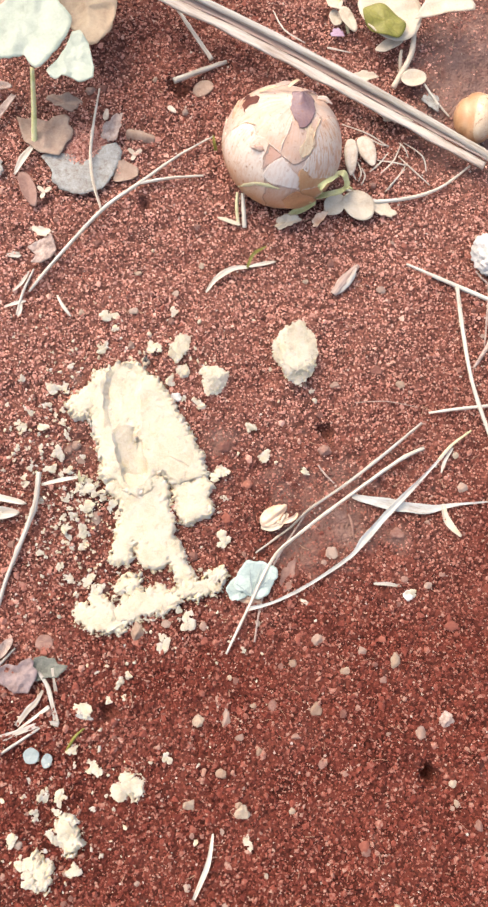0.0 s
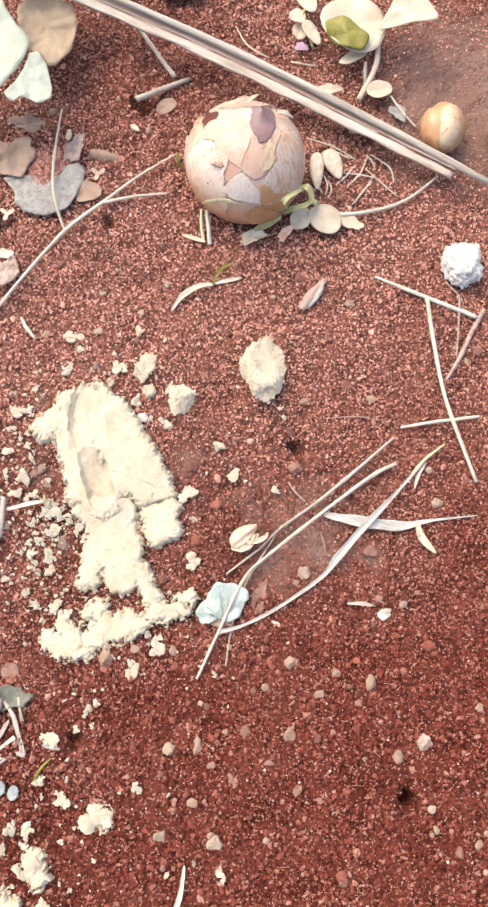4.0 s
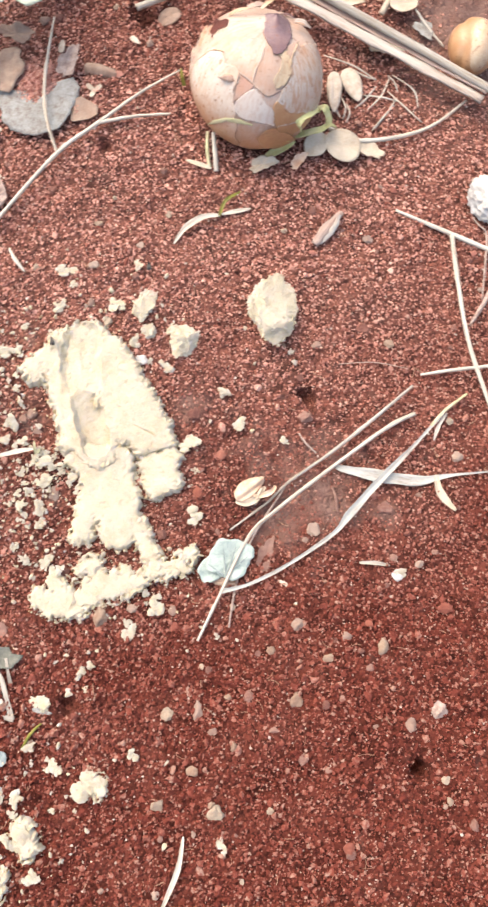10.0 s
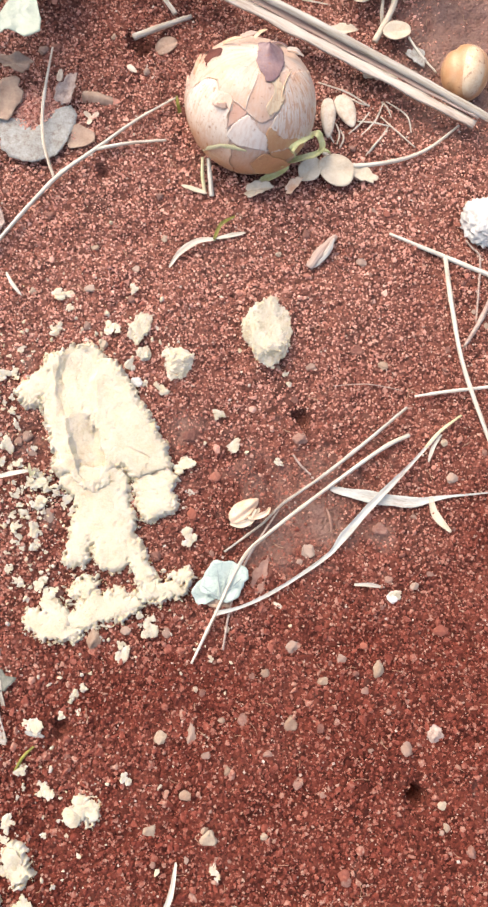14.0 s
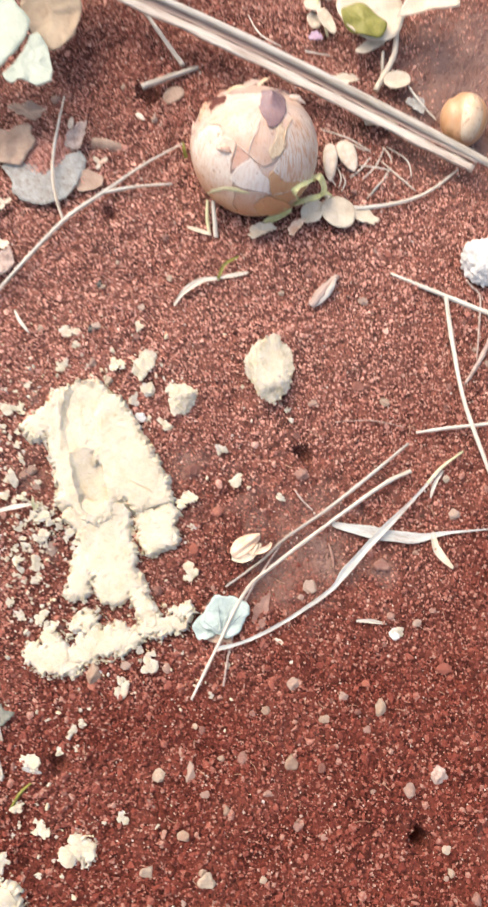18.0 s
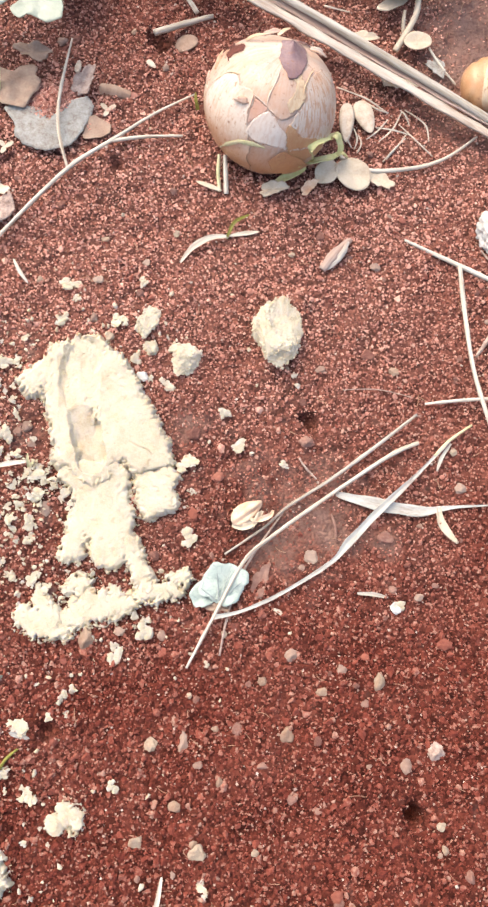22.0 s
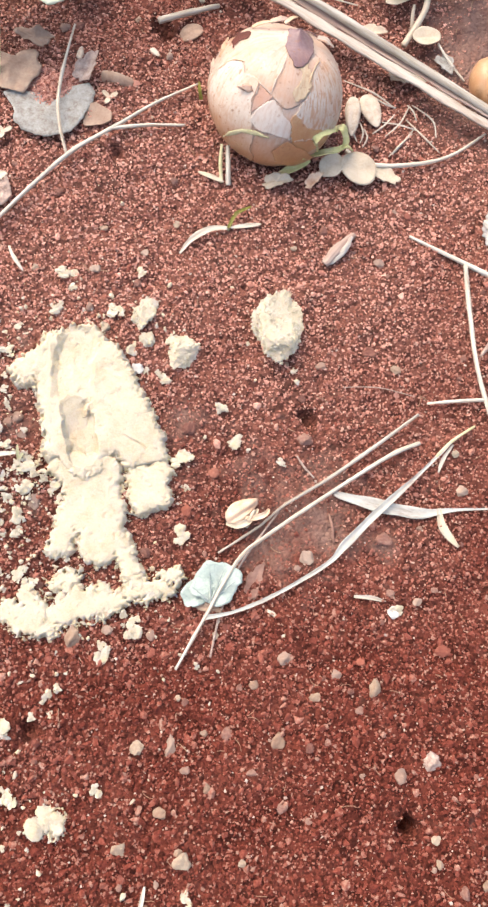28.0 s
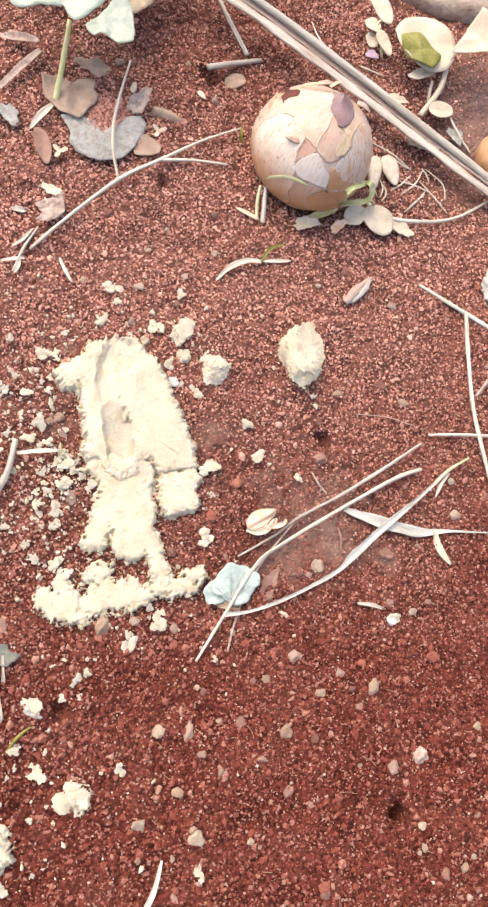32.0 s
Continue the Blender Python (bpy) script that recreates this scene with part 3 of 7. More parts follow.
def soil_z(x, y):
    """The soil's surface with its clods and holes."""
    z = height(x, y) + 0.004 * fbm(x, y, 0.06, 3, 3) + 0.0030 * fbm(x, y, 0.010, 4, 11) + 0.0010 * (vnoise(x / 0.0017, y / 0.0017, 19) - 0.5)
    for c, r, deep in HOLES:
        d = np.hypot(x - c[0], y - c[1]) * (1 + 0.9 * fbm(x, y, 0.007, 2, 5))
        z = z - deep * np.exp(-(d / r) ** 4)
    return z


def in_hole(x, y, grow=1.0):
    out = np.zeros(np.shape(x), bool)
    for c, r, deep in HOLES:
        out |= np.hypot(x - c[0], y - c[1]) < r * grow
    return out


def octa():
    v = np.array([(1, 0, 0), (-1, 0, 0), (0, 1, 0), (0, -1, 0), (0, 0, 1), (0, 0, -1)], float)
    f = np.array([(0, 2, 4), (2, 1, 4), (1, 3, 4), (3, 0, 4), (2, 0, 5), (1, 2, 5), (3, 1, 5), (0, 3, 5)])
    return v, f


def turned(rs):
    q = rs.normal(size=4)
    q /= np.linalg.norm(q)
    w, x, y, z = q
    return np.array([[1 - 2 * (y * y + z * z), 2 * (x * y - z * w), 2 * (x * z + y * w)], [2 * (x * y + z * w), 1 - 2 * (x * x + z * z), 2 * (y * z - x * w)], [2 * (x * z - y * w), 2 * (y * z + x * w), 1 - 2 * (x * x + y * y)]])


SPECK = material("pale_grit", [(0.26, 0.15, 0.115), (0.38, 0.27, 0.22), (0.50, 0.43, 0.37)], size=0.004, rough=0.6, bump=0.3, fine=0.0004, spec=0.4, per="island")


def joined(name, places, radii, shapes, seed, mat, label, flat=0.72, parent=None, smooth=False):
    """Many small lumps at given places, joined into one mesh."""
    rs = rnd(seed)
    which = rs.randint(0, len(shapes), len(places))
    V, Fc, start = [], [], 0
    for k, (v, f) in enumerate(shapes):
        pick = np.where(which == k)[0]
        a = rs.rand(len(pick)) * 6.283
        s = radii[pick][:, None] * rs.uniform(0.55, 1.45, (len(pick), 3))
        s[:, 2] *= flat
        p = v[None] * s[:, None]
        ca, sa = np.cos(a)[:, None], np.sin(a)[:, None]
        q = np.stack([p[..., 0] * ca - p[..., 1] * sa, p[..., 0] * sa + p[..., 1] * ca, p[..., 2]], -1) + places[pick][:, None]
        V.append(q.reshape(-1, 3))
        Fc.append((f[None] + (np.arange(len(pick)) * len(v))[:, None, None] + start).reshape(-1, 3))
        start += len(pick) * len(v)
    V, Fc = np.concatenate(V), np.concatenate(Fc)
    me = bpy.data.meshes.new(name)
    me.vertices.add(len(V))
    me.vertices.foreach_set("co", V.ravel())
    me.loops.add(Fc.size)
    me.loops.foreach_set("vertex_index", Fc.ravel().astype(np.int32))
    me.polygons.add(len(Fc))
    me.polygons.foreach_set("loop_start", np.arange(0, Fc.size, 3, dtype=np.int32))
    me.update(calc_edges=True)
    me.polygons.foreach_set("use_smooth", [smooth] * len(me.polygons))
    if parent is not None:
        ob = part(name, me, mat, parent, label)
        return tagged(ob, kind="stuff")
    return solo(name, me, mat, label, "soil", kind="stuff")


def build_grains(name, count, low, high, seed, shapes, label, keep, lift=0.45, smooth=True, mat=GRAIN):
    """Loose crumbs of soil of radius low..high."""
    rs = rnd(seed)
    x, y = rs.uniform(-0.225, 0.285, count), rs.uniform(-0.15, 0.585, count)
    ok = ~in_hole(x, y, 0.95) & keep(x, y, rs)
    x, y = x[ok], y[ok]
    r = low * (high / low) ** (rs.rand(len(x)) ** 1.7)
    z = soil_z(x, y) + r * rs.uniform(0.0, lift, len(x))
    joined(name, np.stack([x, y, z], -1), r, shapes, seed + 1, mat, label, smooth=False)


CLAY = [(-0.0333, 0.127, 0.010), (-0.038, 0.1660, 0.006), (-0.0172, 0.0886, 0.006), (0.046, 0.140, 0.010), (0.092, 0.086, 0.012), (0.118, 0.100, 0.012), (0.148, 0.098, 0.008)]


def mud(x, y):
    """How bare of crumbs the trodden soil is."""
    return 0.97 * np.exp(-(((x - 0.20) / 0.065) ** 4 + ((y - 0.375) / 0.062) ** 4)) + 0.5 * np.exp(-(((x - 0.105) / 0.045) ** 2 + ((y - 0.115) / 0.04) ** 2)) + 0.2 * np.exp(-(((x - 0.1775) / 0.016) ** 2 + ((y + 0.018) / 0.012) ** 2)) + sum(0.62 * np.exp(-(((x - cx) / r) ** 2 + ((y - cy) / r) ** 2)) for cx, cy, r in CLAY)


def build_ground():
    xs, ys = np.arange(-0.235, 0.295, 0.0015), np.arange(-0.16, 0.60, 0.0015)
    far = np.array([0.02, 0.06, 0.15, 0.4, 1.0, 2.5, 6, 15, 40])
    xs = np.concatenate([xs[0] - far[::-1], xs, xs[-1] + far])
    ys = np.concatenate([ys[0] - far[::-1], ys, ys[-1] + far])
    X, Y = np.meshgrid(xs, ys)
    z = soil_z(X, Y)
    n, m = X.shape
    idx = np.arange(n * m).reshape(n, m)
    faces = np.stack([idx[:-1, :-1], idx[:-1, 1:], idx[1:, 1:], idx[1:, :-1]], -1).reshape(-1, 4)
    me = mesh_from("ground", np.stack([X, Y, z], -1).reshape(-1, 3), faces)
    clay = np.clip(mud(X, Y) * 1.3 + 0.7 * fbm(X, Y, 0.006, 3, 47) - 0.30, 0, 1) * ~in_hole(X, Y, 1.7)
    me.attributes.new("clay", "FLOAT", "POINT").data.foreach_set("value", clay.ravel().astype(np.float32))
    solo("ground", me, SOIL, "red-brown granular garden soil with small holes", "soil", kind="structure")


build_ground()


def in_view(x, y, rs):
    wide = 0.045 + 0.20 * (y + 0.15)
    return (x > -0.045 - wide) & (x < 0.205 + 0.5 * wide) & (rs.rand(len(x)) < np.where(y > 0.44, 0.45, 1.0) * (1 - mud(x, y)))


GRIT = [(octa()[0] @ turned(rnd(60 + k)).T, octa()[1]) for k in range(12)]
CLOD = [lumpy(651 + k, 1, 0.85) for k in range(16)]
build_grains("soil_grit", 140000, 0.0005, 0.00085, 23, GRIT, "fine red-brown soil grit covering the ground", in_view, 0.9, False)
build_grains("soil_crumbs", 84000, 0.0005, 0.0012, 21, CLOD, "red-brown soil crumbs covering the ground", in_view, 0.8)
build_grains("pale_grit", 8000, 0.0003, 0.0008, 27, GRIT, "pale pink mineral grit strewn over the soil", in_view, 1.6, mat=SPECK)
build_grains("coarse_soil_crumbs", 25000, 0.0012, 0.0023, 22, CLOD, "coarse red and brown soil clods on the ground", lambda x, y, rs: in_view(x, y, rs) & (rs.rand(len(x)) < np.where(y < 0.06, 0.5, 0.08)), 0.5)


# ---- kerb at the far side ----
def build_kerb():
    xs, ys = np.linspace(-0.8, 0.9, 420), np.linspace(0, 1, 40)
    X, T = np.meshgrid(xs, ys)
    front = 0.004 + KERB_Y(X) + 0.016 * fbm(X, X * 0 + 3, 0.06, 4, 8) + 0.010 * fbm(X, X * 0 + 9, 0.022, 4, 18)
    up = np.clip(T / 0.2, 0, 1)
    Y = front + np.where(T < 0.2, 0.001 * up - 0.005 * np.sin(up * 3.1) * 0.5, (T - 0.2) * 0.6)
    Z = height(X, front) - 0.01 + 0.018 * up ** 0.7 + np.where(T >= 0.2, 0.006 * fbm(X, Y, 0.05, 4, 4), 0.004 * fbm(X, T * 0.05, 0.01, 3, 6))
    n, m = X.shape
    idx = np.arange(n * m).reshape(n, m)
    faces = np.stack([idx[:-1, :-1], idx[:-1, 1:], idx[1:, 1:], idx[1:, :-1]], -1).reshape(-1, 4)
    ob = solo("kerb", mesh_from("kerb", np.stack([X, Y, Z], -1).reshape(-1, 3), faces), KERB, "pale weathered plaster edge above the soil", "kerb", kind="structure")


def KERB_Y(x):
    a, b = (0.0181, 0.4439, -0.0000), (0.1829, 0.4475, -0.0005)
    return a[1] + (x - a[0]) * (b[1] - a[1]) / (b[0] - a[0])


build_kerb()


# ---- dough ----
def capsule(X, Y, a, b, r):
    ax, ay, bx, by = a[0], a[1], b[0], b[1]
    dx, dy = bx - ax, by - ay
    t = np.clip(((X - ax) * dx + (Y - ay) * dy) / (dx * dx + dy * dy + 1e-12), 0, 1)
    return np.hypot(X - ax - t * dx, Y - ay - t * dy) - r


def dough_slab(limbs, tall, grooves=(), edge=0.0012, ragged=0.0012, seed=1, step=0.0004, rough=1.0):
    """A crumbly slab over some rounded limbs, with pressed grooves and a torn, granular rim."""
    xy = np.array([[p[0], p[1], l[2]] for l in limbs for p in l[:2]])
    lo, hi = xy[:, :2].min(0) - xy[:, 2].max() - 0.004, xy[:, :2].max(0) + xy[:, 2].max() + 0.004
    X, Y = np.meshgrid(np.arange(lo[0], hi[0], step), np.arange(lo[1], hi[1], step))
    d = np.full(X.shape, 9.0)
    for a, b, r in limbs:
        e = capsule(X, Y, a, b, r + 0.0012)
        k = 0.0025
        h = np.clip(0.5 + 0.5 * (e - d) / k, 0, 1)
        d = e * (1 - h) + d * h - k * h * (1 - h)
    d = d + ragged * (1.3 * fbm(X, Y, 0.008, 2, seed) + 1.3 * fbm(X, Y, 0.0032, 3, seed + 9) + 1.9 * fbm(X, Y, 0.0013, 2, seed + 12))
    up = tall * (1 - np.exp(np.clip(d, -1, 0.002) / edge))
    pits = np.clip(vnoise(X / 0.0020, Y / 0.0020, seed + 21) - 0.75, 0, 1) * 0.005
    up = up + np.where(d < 0, 0.0016 * fbm(X, Y, 0.02, 2, seed + 4) + rough * (0.0010 * fbm(X, Y, 0.005, 2, seed + 6) + 0.0008 * fbm(X, Y, 0.0014, 2, seed + 7) - pits), 0)
    for a, b, r, deep, ramp in grooves:
        e = capsule(X + 0.0012 * fbm(X, Y, 0.006, 3, seed + 31), Y + 0.0012 * fbm(X, Y, 0.006, 3, seed + 32), a, b, r) + min(0.0016, r * 0.5) * fbm(X, Y, 0.004, 3, seed + 2)
        far = math.hypot(b[0] - a[0], b[1] - a[1])
        run = ((X - a[0]) * (b[0] - a[0]) + (Y - a[1]) * (b[1] - a[1])) / far + r
        up = up - deep * np.clip(-e / max(r * 0.28, 0.0003), 0, 1) ** 0.7 * np.clip(run / (ramp * far + r), 0, 1)
    Z = height(X, Y) + np.where(d < 0, np.maximum(up, 0.0016 * np.clip(-d / 0.0008, 0.2, 1)), -0.003)
    n, m = X.shape
    idx = np.arange(n * m).reshape(n, m)
    quads = np.stack([idx[:-1, :-1], idx[:-1, 1:], idx[1:, 1:], idx[1:, :-1]], -1).reshape(-1, 4)
    quads = quads[(d.ravel()[quads] < 0).any(1)]
    used, back = np.unique(quads, return_inverse=True)
    return mesh_from("dough", np.stack([X, Y, Z], -1).reshape(-1, 3)[used], back.reshape(-1, 4))


PX = 0.00031
cake = thing("dough_cake", (0.0046, 0.1240, -0.0025), "pale yellow crumbly dough smeared flat with finger grooves on red soil", "dough")
SLABS = [
    ("upper_slab", [((-0.0226, 0.1671), (-0.0055, 0.1723), 0.0055), ((0.0106, 0.1563), (0.0257, 0.1356), 0.0057), ((0.0014, 0.1681), (0.0101, 0.1577), 0.0051), ((-0.0122, 0.1652), (-0.0048, 0.1582), 0.0126), ((-0.023, 0.1626), (-0.0326, 0.1513), 0.0068), ((-0.0231, 0.1552), (-0.0363, 0.1516), 0.0040), ((-0.018, 0.1502), (-0.0095, 0.1299), 0.0109), ((-0.0008, 0.1559), (0.0131, 0.1393), 0.0115), ((0.0083, 0.1429), (0.0244, 0.126), 0.0122), ((-0.0087, 0.1286), (0.0017, 0.1161), 0.0109), ((-0.0089, 0.1172), (-0.0145, 0.1146), 0.0047), ((0.0111, 0.1261), (0.0295, 0.1256), 0.0087), ((0.0218, 0.1193), (0.0325, 0.1224), 0.0057)], 0.0068,
     [((-0.0098, 0.1440), (-0.0126, 0.1684), 0.0098, 0.0034, 0.75), ((-0.0224, 0.165), (-0.0144, 0.1418), 0.0019, 0.0007, 0.05), ((-0.0075, 0.1366), (0.0008, 0.1169), 0.0068, 0.0058, 0.5), ((0.0008, 0.1351), (0.0059, 0.1179), 0.0016, 0.0048, 0.02), ((0.0122, 0.113), (0.0269, 0.1137), 0.0005, 0.005, 0.02), ((0.0267, 0.1153), (0.04, 0.1191), 0.0006, 0.0035, 0.05), ((0.0169, 0.128), (0.0287, 0.1236), 0.0004, 0.0012, 0.1)], 3),
    ("lower_tongue", [((0.0008, 0.1080), (0.0071, 0.0917), 0.0090), ((0.0102, 0.1085), (0.0168, 0.0877), 0.0090), ((0.0006, 0.0907), (-0.0013, 0.074), 0.0053), ((-0.0013, 0.074), (-0.004, 0.0709), 0.0026), ((0.0125, 0.087), (0.0165, 0.0766), 0.0093), ((0.0247, 0.0792), (0.0316, 0.0666), 0.0038), ((0.0316, 0.0666), (0.0358, 0.061), 0.0033), ((-0.0058, 0.1121), (-0.0106, 0.1079), 0.0037)], 0.0054, (), 14),
    ("end_block", [((0.0272, 0.1097), (0.0368, 0.1129), 0.0058), ((0.0309, 0.0990), (0.0382, 0.1018), 0.0057), ((0.0285, 0.1040), (0.0351, 0.1062), 0.0055)], 0.0062, (), 25)]
NUB = [lumpy(811 + k, 1, 0.45) for k in range(8)]


def granules(me, parent, share, low, high, seed, calm=0.4):
    """Small grains of dough stuck all over a slab, thicker at its rim."""
    co = np.array([v.co for v in me.vertices])
    rs = rnd(seed)
    up = co[:, 2] - height(co[:, 0], co[:, 1])
    rim = np.where(up < 0.55 * up.max(), 1.0, calm)
    ok = (up > 0.0003) & (rs.rand(len(co)) < share * rim)
    co = co[ok]
    r = low * (high / low) ** (rs.rand(len(co)) ** 2)
    co = co + np.stack([rs.normal(size=len(co)) * 0.0005, rs.normal(size=len(co)) * 0.0005, -r * rs.uniform(0.0, 0.7, len(co))], -1)
    return joined("crumb_grain", co, r, NUB, seed, DOUGH, "crumbly grains of the dough", 0.9, parent)


for n, (name, limbs, tall, grooves, seed) in enumerate(SLABS):
    me = dough_slab(limbs, tall, grooves, seed=seed, rough=0.34)
    slab = part(name, me, DOUGH, cake)
    granules(me, slab, 0.16, 0.0002, 0.0006, 70 + n, 0.12)
for n, (limbs, tall) in enumerate([
        ([((-0.0165, 0.0396), (-0.0076, 0.0366), 0.0060), ((-0.011, 0.0487), (-0.0043, 0.0412), 0.0047), ((-0.0042, 0.0353), (0.0019, 0.0363), 0.0028)], 0.0036),
        ([((0.0013, 0.0419), (0.0071, 0.0464), 0.0058), ((0.0071, 0.0464), (0.0212, 0.052), 0.0071), ((0.0001, 0.0555), (0.0059, 0.06), 0.0037), ((0.0236, 0.0502), (0.0281, 0.0524), 0.0042)], 0.0036),
        ([((0.0362, 0.0583), (0.0482, 0.0611), 0.0046), ((0.0478, 0.0642), (0.0524, 0.0681), 0.0032), ((0.0333, 0.0628), (0.033, 0.0579), 0.0022)], 0.0050),
        ([((0.0178, -0.0411), (0.0201, -0.0415), 0.0048)], 0.0042),
        ([((-0.0119, -0.0626), (-0.008, -0.0701), 0.0042), ((-0.0213, -0.0843), (-0.0199, -0.0894), 0.0039), ((-0.0234, -0.0793), (-0.0213, -0.0843), 0.0032)], 0.0045)]):
    lump = thing("dough_lump", (*limbs[0][0], float(height(*limbs[0][0]))), "crumbled pale yellow dough lump lying on red soil", "dough", "dough lumps")
    me = dough_slab(limbs, tall, edge=0.0010, ragged=0.0018, seed=40 + n, rough=0.22)
    granules(me, part("mass", me, DOUGH, lump), 0.20, 0.0002, 0.0006, 90 + n, 0.5)


def crumbly(seed, count, size, flat=0.7, sub=3, fine=0.13):
    """A crumb of radius 1: a knobbly core with small grains stuck to it."""
    rs = rnd(seed)
    core, f = lumpy(seed, sub, 0.75 if sub == 3 else 0.42, fine, flat)
    V, Fc = [tuple(q) for q in core], [tuple(t) for t in f]
    for k in range(count):
        v, f = NUB[k % 8]
        at = core[rs.randint(0, len(core))] * rs.uniform(0.9, 1.05)
        Fc += [tuple(t + len(V) for t in tri) for tri in f]
        V += [tuple(q) for q in v @ turned(rs).T * size * rs.uniform(0.5, 1.5) + at]
    return np.array(V), Fc


def clump(seed):
    """A ragged flat crumb of radius 1: some broken lumps side by side, with grains stuck to them."""
    rs = rnd(seed)
    V, Fc, at = [], [], np.zeros(3)
    spots = [(np.zeros(3), 0.55)]
    for k in range(rs.randint(5, 10)):
        a, back = rs.rand() * 6.283, spots[rs.randint(0, len(spots))]
        size = rs.uniform(0.20, 0.42)
        spots.append((back[0] + np.array([math.cos(a), math.sin(a), rs.uniform(-0.15, 0.25)]) * (back[1] * 0.75 + size * 0.45), size))
    for k, (c, size) in enumerate(spots):
        v, f = lumpy(seed * 13 + k, 2, 0.4, 0.16, 0.9)
        Fc += [tuple(t + len(V) for t in tri) for tri in f]
        V += [tuple(q) for q in v @ turned(rs).T * np.array([1, 1, 0.75]) * size + c]
    core = np.array(V)
    for k in range(60):
        v, f = NUB[k % 8]
        c = core[rs.randint(0, len(core))]
        Fc += [tuple(t + len(V) for t in tri) for tri in f]
        V += [tuple(q) for q in v @ turned(rs).T * rs.uniform(0.05, 0.13) + c]
    V = np.array(V)
    mid, wide = (V.max(0) + V.min(0)) / 2, (V.max(0) - V.min(0)) / 2
    V[:, :2] = (V[:, :2] - mid[:2]) / wide[:2]
    return V, Fc


CRUMB_MESH = []
for n in range(14):
    v, f = clump(500 + n) if n < 9 else crumbly(500 + n, 220, 0.11, 0.75, 3, 0.10)
    CRUMB_MESH.append(mesh_from("crumb", v * 0.0043, f, False))
    CRUMB_MESH[-1].materials.append(DOUGH)


def crumb(p, w, h, n, turn=0.0, solid=False):
    """A crumb of dough, w by h metres across, resting on the soil."""
    ob = new("dough_crumb", CRUMB_MESH[9 + n % 5 if solid else n % 9])
    ob.location = above(p, 0.0008 + 0.16 * min(w, h))
    ob.rotation_euler = (0.3 * math.sin(n * 1.7), 0.3 * math.cos(n * 2.3), turn)
    ob.scale = (w / 0.0086, h / 0.0086, min(w, h) / 0.0135)
    return tagged(ob, "small pale yellow dough crumb on red soil" if max(w, h) < 0.012 else "large pale yellow dough crumb on red soil", "crumb", "dough crumbs")


CRUMBS = [
    ((0.0170, 0.1888, -0.0008), 36, 46), ((0.0199, 0.1748, -0.0013), 30, 36), ((0.0379, 0.1736, -0.0018), 46, 52), ((0.0107, 0.2105, -0.0003), 16, 18), ((-0.0238, 0.2043, -0.0002), 38, 22), ((-0.0202, 0.1969, -0.0002), 14, 14),
    ((-0.0258, 0.1850, -0.0003), 18, 26), ((0.0028, 0.1888, -0.0006), 28, 24), ((0.0142, 0.1708, -0.0013), 22, 18), ((0.0306, 0.1602, -0.0022), 22, 24), ((0.0602, 0.1496, -0.0038), 22, 18), ((0.0702, 0.1347, -0.0050), 24, 20), ((0.0462, 0.1224, -0.0051), 34, 34), ((0.0512, 0.0871, -0.0064), 28, 26),
    ((0.0931, 0.1290, -0.0052), 16, 14), ((0.0502, 0.1093, -0.0059), 12, 14), ((0.0372, 0.0420, -0.0034), 32, 26), ((0.0264, 0.0284, -0.0016), 18, 30), ((0.0056, 0.0076, 0.0017), 18, 18), ((0.0102, 0.0115, 0.0011), 14, 14)]
MORE_CRUMBS = [
    ((-0.0105, -0.0066, 0.0035), 30, 26), ((-0.0005, -0.0345, 0.0047), 24, 24), ((0.0162, -0.0424, 0.0047), 44, 44), ((-0.0248, -0.0494, 0.0049), 24, 20), ((-0.0161, -0.0495, 0.0049), 20, 26), ((-0.0122, -0.0674, 0.0050), 40, 50), ((-0.0288, -0.0829, 0.0050), 30, 34), ((-0.0231, -0.0909, 0.0050), 32, 34),
    ((-0.0048, -0.0820, 0.0050), 26, 22), ((-0.0373, -0.0713, 0.0050), 24, 18), ((-0.0135, -0.0264, 0.0046), 16, 20), ((0.0348, -0.0265, 0.0042), 18, 16), ((0.1559, 0.0677, -0.0021), 20, 16), ((0.0925, 0.1742, -0.0021), 10, 10), ((0.0794, -0.0629, 0.0048), 24, 14)]
LEFT_CRUMBS = [
    ((-0.0488, 0.1584, -0.0003), 26, 18), ((-0.0614, 0.1358, -0.0002), 14, 12), ((-0.0424, 0.1234, -0.0006), 30, 22), ((-0.0521, 0.1368, -0.0003), 20, 16), ((-0.0449, 0.1145, -0.0006), 24, 16), ((-0.0234, 0.0970, -0.0014), 22, 22), ((-0.0233, 0.0845, -0.0014), 22, 14),
    ((-0.0279, 0.0578, -0.0009), 18, 12), ((-0.0168, 0.0589, -0.0014), 22, 16), ((-0.0121, 0.0533, -0.0015), 20, 20), ((-0.0517, 0.1499, -0.0003), 16, 12), ((-0.0436, 0.1600, -0.0003), 20, 14), ((-0.0669, 0.1629, -0.0001), 14, 10), ((0.0092, 0.0008, 0.0025), 10, 10),
    ((-0.0279, -0.0579, 0.0049), 14, 14), ((-0.0172, -0.0562, 0.0049), 12, 16), ((0.0220, 0.1618, -0.0019), 12, 10), ((-0.0505, 0.0925, -0.0005), 12, 12)]
